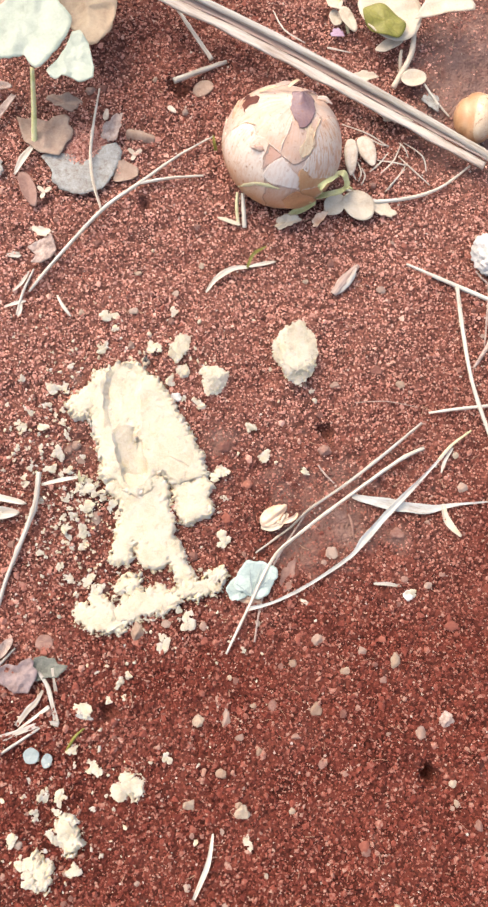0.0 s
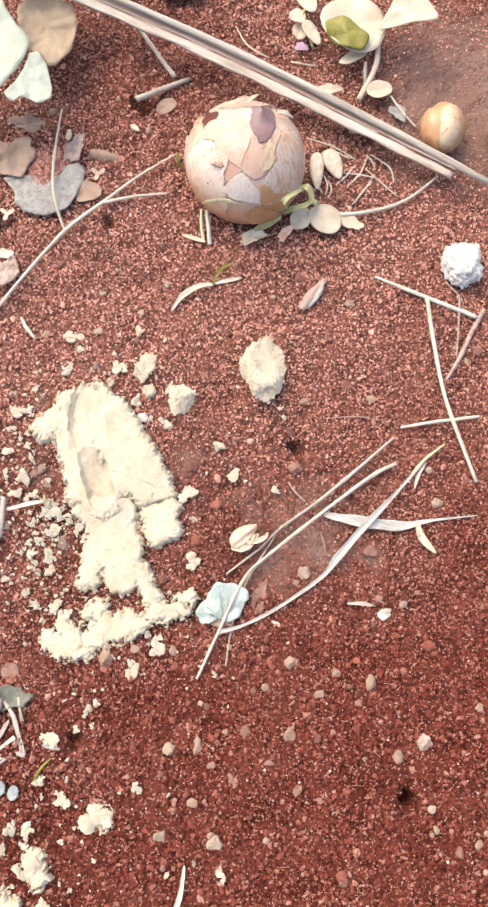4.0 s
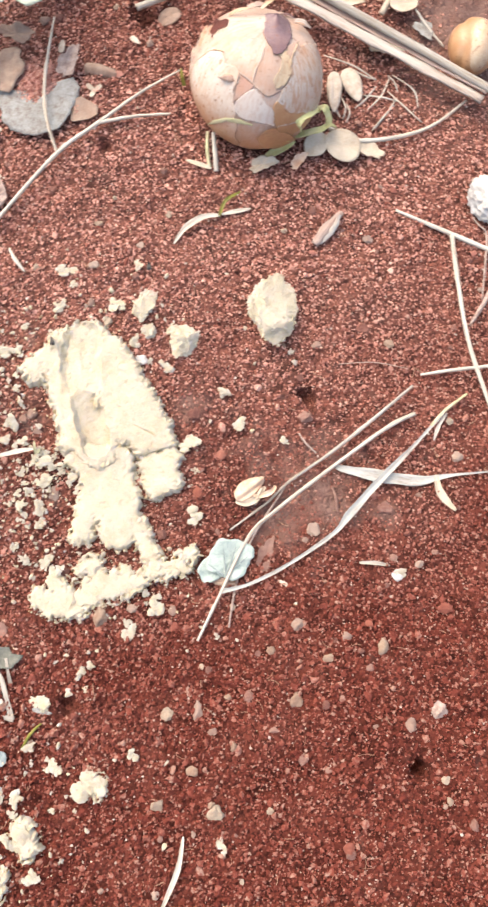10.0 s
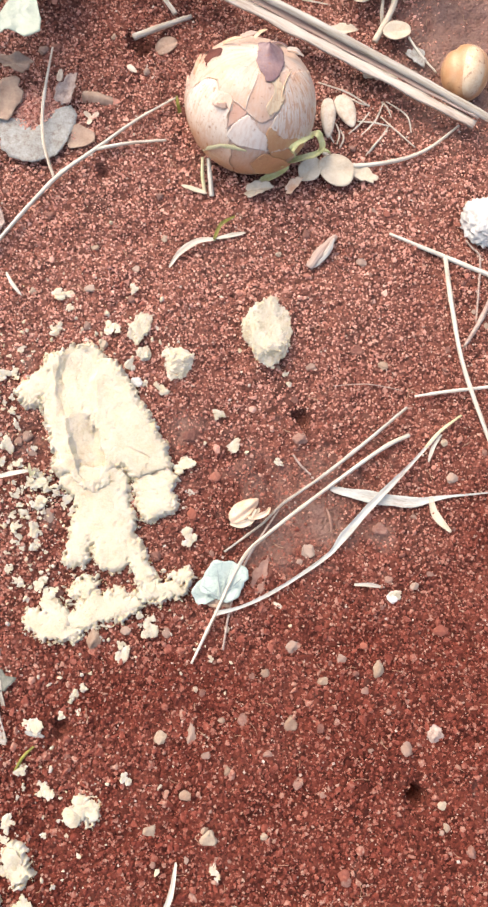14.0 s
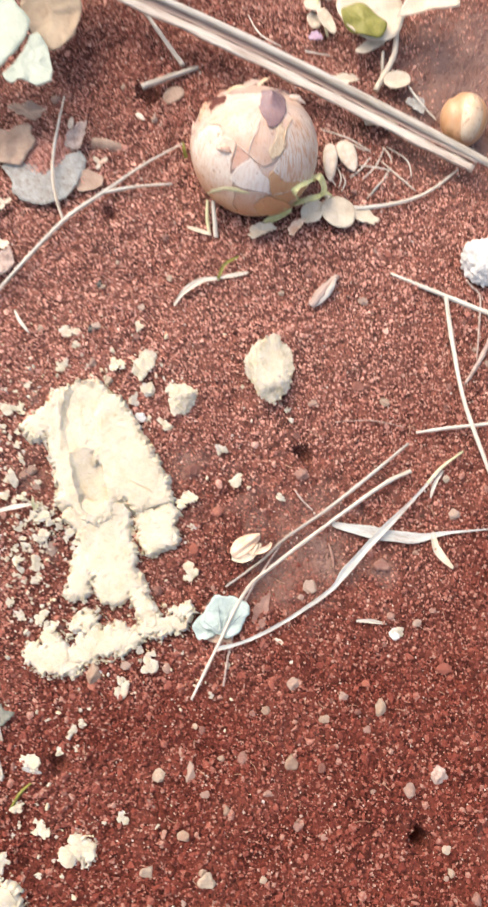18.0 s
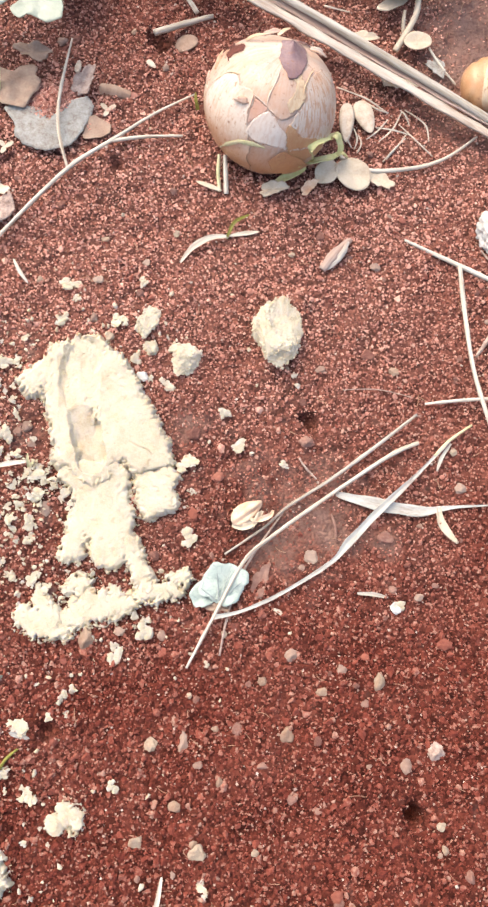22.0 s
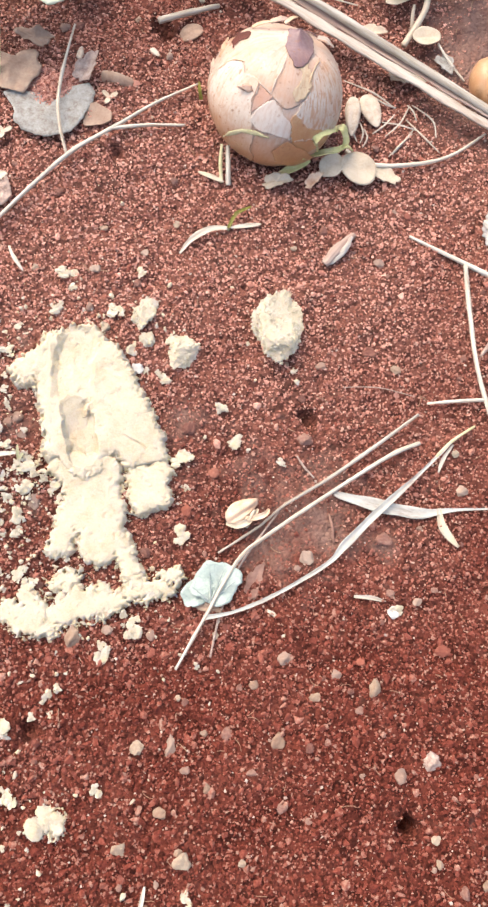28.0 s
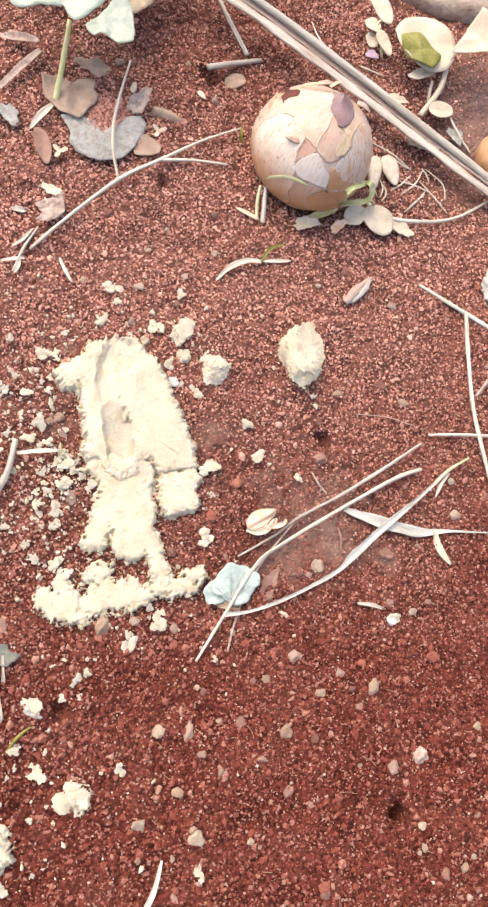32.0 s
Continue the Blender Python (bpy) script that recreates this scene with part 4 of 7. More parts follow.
for n, (p, w, h) in enumerate(CRUMBS + MORE_CRUMBS + LEFT_CRUMBS):
    crumb(p, w * PX * 1.12, h * PX * 1.12, n, n * 0.9, n in (0, 1, 2))
BESIDE = [
    (-0.024, 0.1064, 84), (-0.0279, 0.1079, 41), (-0.0206, 0.1041, 54), (-0.0101, 0.0994, 65), (-0.016, 0.102, 35), (-0.0214, 0.0959, 61), (-0.0237, 0.0944, 30), (-0.03, 0.0907, 49), (-0.0323, 0.0843, 54), (-0.0304, 0.0795, 41),
    (-0.0222, 0.082, 51), (-0.0279, 0.0741, 30), (-0.0348, 0.0991, 41), (-0.0357, 0.1155, 49), (-0.0052, 0.0948, 46), (-0.0035, 0.0906, 27), (-0.0054, 0.086, 41), (-0.0362, 0.1053, 27), (-0.0264, 0.0577, 49), (-0.0176, 0.0554, 41),
    (-0.0103, 0.0554, 46), (-0.0151, 0.0599, 32), (-0.0325, 0.0768, 30), (-0.0386, 0.1332, 41), (-0.042, 0.1407, 41), (-0.0222, 0.0496, 27), (-0.0104, 0.0962, 27), (-0.0069, 0.0928, 32), (-0.0193, 0.1087, 27), (-0.0348, 0.089, 35)]
for n, (x, y, w) in enumerate(BESIDE):
    crumb((x, y), w * 0.000115, w * 0.000115 * (0.65 + 0.3 * math.sin(n * 2.1) ** 2), n * 5 + 2, n * 1.3)
rs = rnd(440)
SCATTER = [((-0.0534, 0.1351, -0.0003), 0.013, 0.022, 46), ((-0.0390, 0.0875, -0.0008), 0.012, 0.026, 34), ((-0.0228, 0.0923, -0.0014), 0.006, 0.014, 12), ((-0.0099, 0.0642, -0.0019), 0.012, 0.008, 8), ((0.0123, 0.0345, -0.0016), 0.022, 0.010, 14), ((-0.0183, -0.0544, 0.0049), 0.016, 0.026, 26), ((0.0011, -0.0376, 0.0047), 0.014, 0.010, 8), ((0.0139, 0.1824, -0.0009), 0.014, 0.012, 12)]
for p, sx, sy, count in SCATTER:
    for _ in range(count):
        w = 0.0018 + 0.0030 * rs.rand() ** 1.8
        crumb((p[0] + rs.normal() * sx, p[1] + rs.normal() * sy), w, w * rs.uniform(0.6, 1.1), rs.randint(0, 999), rs.rand() * 6.28)

big = thing("dough_chunk", (0.0797, 0.1945, -0.0011), "rounded granular chunk of pale yellow dough on red soil", "dough")
v, f = crumbly(71, 1300, 0.036, 0.70, 5, 0.06)
v[:, 0] *= 1 - 0.16 * v[:, 1]
turn = pose(*above((0.0798, 0.1945, -0.0012), 0.0050), 0, 0, -14)
part("chunk", mesh_from("chunk", [turn @ Vector(p) for p in v * np.array([0.0142, 0.0182, 0.0115])], f, False), DOUGH, big)

rs = rnd(88)
spots = []
for n, (p, spread_x, spread_y, count) in enumerate([((-0.0466, 0.1310, -0.0005), 0.014, 0.034, 170), ((-0.0363, 0.0784, -0.0009), 0.014, 0.020, 150), ((-0.0053, 0.1801, -0.0006), 0.040, 0.014, 90), ((0.0161, 0.0530, -0.0030), 0.035, 0.016, 130), ((-0.0139, -0.0553, 0.0049), 0.026, 0.040, 110), ((0.0331, 0.0953, -0.0052), 0.05, 0.09, 60), ((-0.0171, 0.0961, -0.0017), 0.008, 0.016, 90)]):
    for _ in range(count):
        x, y = p[0] + rs.normal() * spread_x, p[1] + rs.normal() * spread_y
        if not in_hole(np.array(x), np.array(y), 1.8):
            spots.append((x, y, 0.0004 + 0.0014 * rs.rand() ** 3))


def crumb_dust():
    V, Fc = [], []
    for i, (x, y, r) in enumerate(spots):
        v, f = lumpy(900 + i % 17, 1, 0.75)
        v = v * np.array([1.25, 0.85, 0.75]) @ turned(rnd(i)).T
        Fc += [tuple(t + len(V) for t in tri) for tri in f]
        V += [tuple(q) for q in v * r + np.array([x, y, float(height(x, y)) + 0.0012 + r * 0.6])]
    solo("dough_dust", mesh_from("dough_dust", V, Fc, False), DOUGH, "tiny pale dough crumbs sprinkled on red soil", "crumbs", kind="stuff")


crumb_dust()

# ---- onion ----
ONION_R = 0.0329
ONION_C = Vector((0.0619, 0.3078, 0.0199))
FACE = look(ONION_C, ONION_C + Vector((0.0, 0.62, -0.78)), 8.5).to_3x3()
NECK = FACE @ Vector((0.30, 0.84, 0.45)).normalized()
ONION_M = Matrix.Translation(ONION_C) @ NECK.to_track_quat("Z", "Y").to_matrix().to_4x4()
TO_FACE = FACE.inverted() @ ONION_M.to_3x3()


def bulb_point(theta, phi, r=1.0):
    """theta from the neck, phi round the bulb; the neck is the +z end before it is tilted."""
    rad = ONION_R * r * (1 + 0.010 * math.sin(3 * phi + 1) + 0.006 * math.sin(7 * phi) * math.sin(theta))
    x, y, z = math.sin(theta) * math.cos(phi), math.sin(theta) * math.sin(phi), math.cos(theta)
    pinch = 1 + 0.07 * max(0, 1 - theta / 0.25) ** 2 - 0.05 * math.exp(-((theta - 0.30) / 0.22) ** 2)
    return Vector((x * rad * 1.02, y * rad * 1.02, z * rad * 0.97 * pinch))


def bulb_patch(inside, lift, thick=0.00012, rows=150, cols=300, curl=0.0):
    """A shell over the part of the bulb where inside(u, v, w) > 0, its torn rim lifted by curl."""
    verts, faces, index, worth = [], [], {}, {}

    def value(i, j):
        key = (i, j % cols)
        if key not in worth:
            th, ph = math.pi * i / rows, 2 * math.pi * (j % cols) / cols
            n = TO_FACE @ Vector((math.sin(th) * math.cos(ph), math.sin(th) * math.sin(ph), math.cos(th)))
            worth[key] = inside(n.x, n.y, n.z, n)
        return worth[key]

    def vert(i, j, side):
        key = (i, j % cols, side)
        if key not in index:
            di = dj = 0.0
            if value(i, j) < 0 and 0 < i < rows:
                # draw the rim in to the border line
                gi, gj = (value(i + 1, j) - value(i - 1, j)) / 2, (value(i, j + 1) - value(i, j - 1)) / 2
                k = -value(i, j) / (gi * gi + gj * gj + 1e-9)
                di, dj = max(-0.9, min(0.9, k * gi)), max(-0.9, min(0.9, k * gj))
            th, ph = math.pi * (i + di) / rows, 2 * math.pi * ((j + dj) % cols) / cols
            rim = max(0.0, 1 - max(0.0, value(i, j)) / 0.10)
            p = bulb_point(th, ph, 1 + (lift + thick * side + curl * rim * rim) / ONION_R)
            index[key] = len(verts)
            verts.append(ONION_M @ p)
        return index[key]

    keep = np.array([[value(i, j) + value(i + 1, j + 1) > 0 for j in range(cols)] for i in range(rows)])
    for i, j in np.argwhere(keep):
        a = [(i, j), (i + 1, j), (i + 1, j + 1), (i, j + 1)]
        faces.append([vert(p, q, 1) for p, q in a])
        faces.append([vert(p, q, 0) for p, q in a][::-1])
        for (p, q), (u, w), nb in ((a[0], a[1], (i, j - 1)), (a[1], a[2], (i + 1, j)), (a[2], a[3], (i, j + 1)), (a[3], a[0], (i - 1, j))):
            if not (0 <= nb[0] < rows) or not keep[nb[0], nb[1] % cols]:
                faces.append([vert(p, q, 0), vert(u, w, 0), vert(u, w, 1), vert(p, q, 1)])
    clean = [list(dict.fromkeys(f)) for f in faces]
    return mesh_from("skin", verts, [f for f in clean if len(f) > 2])


def onion_material(name, colours, rough=0.35, lines=0.5, gold=0.4, rust=0.6):
    """Papery skin with veins that run from neck to root, blotches, and gold towards the root."""
    m = material(name, colours, size=0.02, rough=rough, bump=0.15, fine=0.0012, spec=0.5)
    nodes, links = m.node_tree.nodes, m.node_tree.links
    co = nodes.new("ShaderNodeTexCoord")
    back = nodes.new("ShaderNodeVectorMath")
    back.operation = "SUBTRACT"
    back.inputs[1].default_value = ONION_C
    links.new(co.outputs["Object"], back.inputs[0])
    mp = nodes.new("ShaderNodeMapping")
    mp.inputs["Rotation"].default_value = ONION_M.inverted().to_euler()
    links.new(back.outputs[0], mp.inputs["Vector"])
    sep = nodes.new("ShaderNodeSeparateXYZ")
    links.new(mp.outputs["Vector"], sep.inputs[0])
    ang = nodes.new("ShaderNodeMath")
    ang.operation = "ARCTAN2"
    links.new(sep.outputs["Y"], ang.inputs[0])
    links.new(sep.outputs["X"], ang.inputs[1])
    comb = nodes.new("ShaderNodeCombineXYZ")
    links.new(ang.outputs[0], comb.inputs["X"])
    zs = nodes.new("ShaderNodeMath")
    zs.operation = "MULTIPLY"
    zs.inputs[1].default_value = 9.0
    links.new(sep.outputs["Z"], zs.inputs[0])
    links.new(zs.outputs[0], comb.inputs["Y"])
    vein = nodes.new("ShaderNodeTexNoise")
    vein.inputs["Scale"].default_value, vein.inputs["Detail"].default_value = 22, 4
    links.new(comb.outputs[0], vein.inputs["Vector"])
    bsdf = nodes["Principled BSDF"]
    old = bsdf.inputs["Base Color"].links[0].from_socket

    def blend(a, colour, factor, kind="MIX"):
        mix = nodes.new("ShaderNodeMix")
        mix.data_type, mix.blend_type = "RGBA", kind
        links.new(factor, mix.inputs["Factor"])
        links.new(a, mix.inputs["A"])
        mix.inputs["B"].default_value = (*colour, 1)
        return mix.outputs["Result"]

    def span(value, a, b, top):
        r = nodes.new("ShaderNodeMapRange")
        r.inputs["From Min"].default_value, r.inputs["From Max"].default_value, r.inputs["To Max"].default_value = a, b, top
        links.new(value, r.inputs["Value"])
        return r.outputs["Result"]

    # rusty blotches, dark fine veins, gold at the root end
    blot = nodes.new("ShaderNodeTexNoise")
    blot.inputs["Scale"].default_value, blot.inputs["Detail"].default_value = 95, 6
    links.new(co.outputs["Object"], blot.inputs["Vector"])
    out = blend(old, (0.50, 0.27, 0.16), span(blot.outputs["Fac"], 0.48, 0.74, rust))
    spots = nodes.new("ShaderNodeTexNoise")
    spots.inputs["Scale"].default_value, spots.inputs["Detail"].default_value = 420, 2
    links.new(co.outputs["Object"], spots.inputs["Vector"])
    out = blend(out, (0.22, 0.10, 0.06), span(spots.outputs["Fac"], 0.62, 0.72, 0.7))
    out = blend(out, (0.46, 0.22, 0.09), span(sep.outputs["Z"], 0.001, -0.018, 0.40 + gold))
    out = blend(out, (0.42, 0.21, 0.11), span(vein.outputs["Fac"], 0.52, 0.40, lines))
    links.new(out, bsdf.inputs["Base Color"])
    return m


SKIN_PALE = onion_material("onion_peach_skin", [(0.40, 0.27, 0.21), (0.475, 0.37, 0.31), (0.54, 0.455, 0.40)], 0.30, 0.34)
# pale glossy skin, whitened further to paint the highlight on the lit side
SKIN_LEFT = onion_material("onion_sheen_skin", [(0.48, 0.36, 0.28), (0.58, 0.50, 0.425), (0.63, 0.585, 0.535)], 0.26, 0.26)
SKIN_TAN = onion_material("onion_tan_skin", [(0.36, 0.225, 0.17), (0.44, 0.315, 0.25), (0.50, 0.395, 0.325)], 0.42, 0.22)
SKIN_VEINED = onion_material("onion_veined_skin", [(0.43, 0.315, 0.24), (0.51, 0.43, 0.36), (0.56, 0.50, 0.445)], 0.40, 0.75)
SKIN_OCHRE = onion_material("onion_ochre_skin", [(0.32, 0.14, 0.06), (0.42, 0.235, 0.115), (0.52, 0.345, 0.20)], 0.34, 0.70)
SKIN_PINK = onion_material("onion_pink_skin", [(0.38, 0.20, 0.155), (0.45, 0.28, 0.22), (0.50, 0.35, 0.28)], 0.36, 0.10)
SKIN_FLAKY = onion_material("onion_flaky_skin", [(0.40, 0.25, 0.13), (0.50, 0.38, 0.25), (0.56, 0.47, 0.34)], 0.50, 0.35)
SKIN_AMBER = onion_material("bulb_amber_skin", [(0.42, 0.27, 0.15), (0.54, 0.42, 0.29), (0.60, 0.51, 0.39)], 0.22, 0.15, -0.3)
SKIN_BRONZE = onion_material("bulb_bronze_skin", [(0.30, 0.15, 0.07), (0.42, 0.24, 0.12), (0.52, 0.35, 0.21)], 0.28, 0.3, -0.3)
SKIN_SILVER = onion_material("onion_silver_skin", [(0.50, 0.40, 0.33), (0.58, 0.51, 0.455), (0.63, 0.58, 0.53)], 0.32, 0.25, -0.2, 0.3)
SKIN_PURPLE = onion_material("onion_purple_skin", [(0.09, 0.042, 0.05), (0.15, 0.088, 0.10), (0.25, 0.18, 0.193)], 0.45, 0.10, -0.4, 0.15)
SKIN_DARK = material("onion_dark_red_skin", [(0.05, 0.013, 0.010), (0.09, 0.022, 0.016), (0.14, 0.04, 0.028)], size=0.006, rough=0.6, bump=0.3)


def wob(n, k, seed):
    return noise.noise(n * k + Vector((seed * 7.1, seed * 3.3, seed)))


def patch_of(u, v, pts):
    """How far (u, v) lies inside the outline pts (negative outside)."""
    best, inside = 9.0, False
    for k in range(len(pts)):
        (ax, ay), (bx, by) = pts[k - 1], pts[k]
        dx, dy = bx - ax, by - ay
        t = max(0.0, min(1.0, ((u - ax) * dx + (v - ay) * dy) / (dx * dx + dy * dy)))
        best = min(best, math.hypot(u - ax - t * dx, v - ay - t * dy))
        if (ay > v) != (by > v) and u < ax + (v - ay) * dx / dy:
            inside = not inside
    return best if inside else -best


def rough_rim(n, seed, big=0.07, small=0.022):
    return big * wob(n, 4, seed) + small * wob(n, 13, seed + 1)


onion = thing("onion", above(ONION_C), "large onion with pale papery torn skin lying on red soil", "onion")
part("bulb", bulb_patch(lambda u, v, w, n: 1.0, 0.0, rows=90, cols=180), SKIN_PALE, onion)


def skin(name, mat, outline, lift, seed, label, curl=0.0002, big=0.05, small=0.022):
    """A torn sheet of skin over the side that faces up and forward."""
    return part(name, bulb_patch(lambda u, v, w, n: min(patch_of(u, v, outline), w + 0.05) + rough_rim(n, seed, big, small), lift, curl=curl), mat, onion, label)


skin("middle_skin", SKIN_TAN, [(-0.06, 0.05), (-0.02, 0.21), (0.12, 0.41), (0.15, 0.52), (0.61, 0.58), (0.54, 0.35), (0.47, 0.13), (0.33, -0.05), (0.17, -0.14), (0.07, -0.06)], 0.00018, 5, "tan torn skin strip")
skin("left_skin", SKIN_LEFT, [(-0.95, 0.31), (-0.82, 0.36), (-0.58, 0.48), (-0.45, 0.45), (-0.34, 0.34), (-0.24, 0.21), (-0.32, -0.02), (-0.38, -0.26), (-0.36, -0.44), (-0.30, -0.62), (-0.34, -0.92), (-0.80, -0.66), (-1.05, -0.13)], 0.0002, 37, "glossy pale skin on one side, whitened as its highlight", 0.0003, 0.09)
skin("tear", SKIN_PINK, [(-0.37, -0.22), (-0.31, -0.02), (-0.24, 0.19), (-0.12, 0.12), (-0.0, 0.03), (-0.16, -0.07)], 0.00024, 23, "pink bare patch where the skin tore", 0.0, 0.02, 0.012)
skin("side_skin", SKIN_VEINED, [(0.56, 0.44), (0.72, 0.54), (0.89, 0.46), (0.99, -0.14), (0.92, -0.39), (0.74, -0.52), (0.43, -0.54), (0.26, -0.55), (0.2, -0.28), (0.29, -0.13), (0.42, 0.04), (0.49, 0.2)], 0.00024, 3, "cream skin with fine brown veins", 0.0002)
skin("flaky_skin", SKIN_FLAKY, [(0.28, 0.48), (0.46, 0.47), (0.48, 0.28), (0.42, 0.09), (0.29, -0.06), (0.23, 0.05), (0.33, 0.28)], 0.00030, 29, "yellowish flaking edge of skin", 0.0004, 0.10, 0.06)
skin("golden_skin", SKIN_OCHRE, [(0.2, -0.28), (0.3, -0.2), (0.51, -0.37), (0.8, -0.44), (0.67, -0.67), (0.44, -0.7), (0.24, -0.58)], 0.00036, 31, "golden veined skin low on the side", 0.0002, 0.08, 0.04)
skin("front_skin", SKIN_SILVER, [(-0.37, -0.3), (-0.2, -0.1), (-0.03, 0.03), (0.08, -0.09), (0.18, -0.26), (0.24, -0.55), (0.01, -0.51), (-0.24, -0.45)], 0.00036, 7, "silvery white torn skin flap", 0.0002, 0.05, 0.03)
skin("lower_tip", SKIN_OCHRE, [(-0.06, -0.68), (0.18, -0.56), (0.39, -0.64), (0.58, -0.8), (0.33, -0.94), (0.01, -0.87)], 0.0008, 9, "brown pointed skin tip at the base", 0.0006, 0.04, 0.01)
skin("green_rim", SHOOT, [(-0.8, -0.59), (-0.66, -0.47), (-0.46, -0.41), (-0.24, -0.43), (0.03, -0.54), (-0.24, -0.49), (-0.46, -0.47), (-0.63, -0.53)], 0.0006, 41, "pale green crescent at the skin's lower edge", 0.0, 0.01, 0.008)
part("dark_scar", bulb_patch(lambda u, v, w, n: 0.225 - math.hypot((u - 0.35) * 1.05, (v - 0.69) * 0.95) - max(0, -w) + rough_rim(n, 13, 0.10, 0.035), 0.0008, curl=0.0002), SKIN_PURPLE, onion, "dark purple scar near the neck")
skin("torn_gap", SKIN_DARK, [(-0.64, 0.73), (-0.53, 0.82), (-0.34, 0.85), (-0.38, 0.77), (-0.52, 0.72), (-0.61, 0.64)], 0.0004, 15, "dark red torn patch", 0.0, 0.03, 0.02)


def on_bulb(u, v, lift=0.0004):
    return ONION_C + FACE @ Vector((u, v, math.sqrt(max(0.02, 1 - u * u - v * v)))).normalized() * (ONION_R * 1.015 + lift)


# curled lips along the tears, loose flakes round the neck and the flank
for n, line in enumerate([[(0.13, 0.52), (0.08, 0.37), (-0.01, 0.21), (-0.06, 0.05)],
        [(-0.23, 0.21), (-0.3, 0.01), (-0.36, -0.26)],
        [(-0.23, 0.19), (-0.15, 0.13), (-0.06, 0.05)],
        [(0.62, 0.52), (0.51, 0.35), (0.45, 0.16)],
        [(-0.03, 0.02), (0.09, -0.1), (0.19, -0.29)],
        [(0.31, -0.06), (0.2, -0.16), (0.17, -0.26)],
        [(-0.82, 0.36), (-0.61, 0.47), (-0.44, 0.45)]]):
    part("torn_lip", tube([on_bulb(u, v, 0.0002) for u, v in line], [0.0001, 0.00035, 0.0002, 0.0004, 0.0001], 7, 0.35, n + 2), (SKIN_SILVER, SKIN_TAN, SKIN_SILVER, SKIN_FLAKY, SKIN_SILVER, SKIN_FLAKY, SKIN_FLAKY)[n], onion, "thin curled lip of torn skin")
for n, (u, v, du, dv, out, wide) in enumerate([(-0.36, 0.88, 0.30, 0.04, 0.0004, 0.0018), (-0.10, 0.95, 0.26, 0.0, 0.0006, 0.0026), (0.10, 0.93, 0.16, 0.02, 0.002, 0.0022), (0.56, 0.76, 0.20, -0.14, 0.0012, 0.0034), (-0.80, 0.50, 0.12, 0.24, 0.0006, 0.0022), (-0.93, 0.30, 0.04, 0.18, 0.0006, 0.0018)]):
    a, b = on_bulb(u, v), on_bulb(u + du, v + dv, 0.001 + out)
    part("loose_flake", ribbon([a, a.lerp(b, 0.5) + Vector((0, 0, 0.0012)), b], [wide * 0.7, wide, wide * 0.2], 0.10, 0.0003, 4, 0.06, 14 * math.sin(n * 2.1), n), (SKIN_FLAKY, SKIN_TAN, SKIN_FLAKY, SKIN_VEINED)[n % 4], onion, "loose papery flake of skin")
v, f = lumpy(77, 3, 0.5, 0.2)
part("knob", mesh_from("knob", v * np.array([0.0034, 0.0022, 0.0016]) + np.array(on_bulb(-0.41, 0.12)), f), SKIN_TAN, onion, "small brown curled knob on the skin")


def small_bulb():
    c = Vector((0.1750, 0.3485, 0.0083))
    ob = thing("small_bulb", above(c), "small round glossy golden-brown bulb with a pale split side", "bulb")
    ball, tris = ico(4)

    def egg(offset, size, tall, dent, wide=1.0):
        out = []
        for p in ball:
            q = Vector(p)
            q *= 1 - dent * math.exp(-((q.x + 0.55) / 0.10) ** 2)
            q.y *= tall
            q.x *= wide
            q.x *= 1 + 0.03 * math.sin(3 * q.y)
            out.append(c + Vector(offset) + q * size)
        return mesh_from("shell", out, tris)

    part("shell", egg((0, 0, 0), 0.0130, 1.14, 0.09), SKIN_BRONZE, ob, "brown outer skin")
    # paler inner skin; its pale colour also stands in for the central highlight
    part("kernel", egg((0.0010, -0.0010, 0.0022), 0.0120, 1.16, 0.0, 0.76), SKIN_AMBER, ob, "glossy golden inner skin, paled as the bulb's highlight")


small_bulb()

# ---- reed ----
def reed():
    """A split reed: a pale lower flank, a brown hollow with shade in its colour and a thin upper rim."""
    ob = thing("split_reed", (0.1140, 0.3620, -0.0016), "long weathered split reed lying over the soil", "reed")
    part("flank", ribbon([(-0.0517, 0.3988, 0.0300), (0.0332, 0.3753, 0.0200), (0.1110, 0.3483, 0.0116), (0.1811, 0.3178, 0.0107)], [0.0064, 0.0077, 0.0072, 0.0058], -0.14, 0.0011, 8, 0.05, roll=-18, per=16), REED, ob, "pale weathered flank")
    part("hollow", ribbon([(-0.0498, 0.4031, 0.0290), (0.0354, 0.3795, 0.0190), (0.1134, 0.3528, 0.0105), (0.1831, 0.3221, 0.0111)], [0.0042, 0.0048, 0.0046, 0.0038], 0.12, 0.0010, 8, 0.09, per=16), HOLLOW, ob, "brown hollow side, darkened to suggest its shade")
    part("rim", tube([(-0.0421, 0.4029, 0.0320), (0.0389, 0.3805, 0.0219), (0.1140, 0.3546, 0.0135), (0.2023, 0.3137, 0.0124)], [0.0016, 0.0020, 0.0021, 0.0020], 8, 0.10, 3), GREY_STRAW, ob, "thin pale rim")


reed()


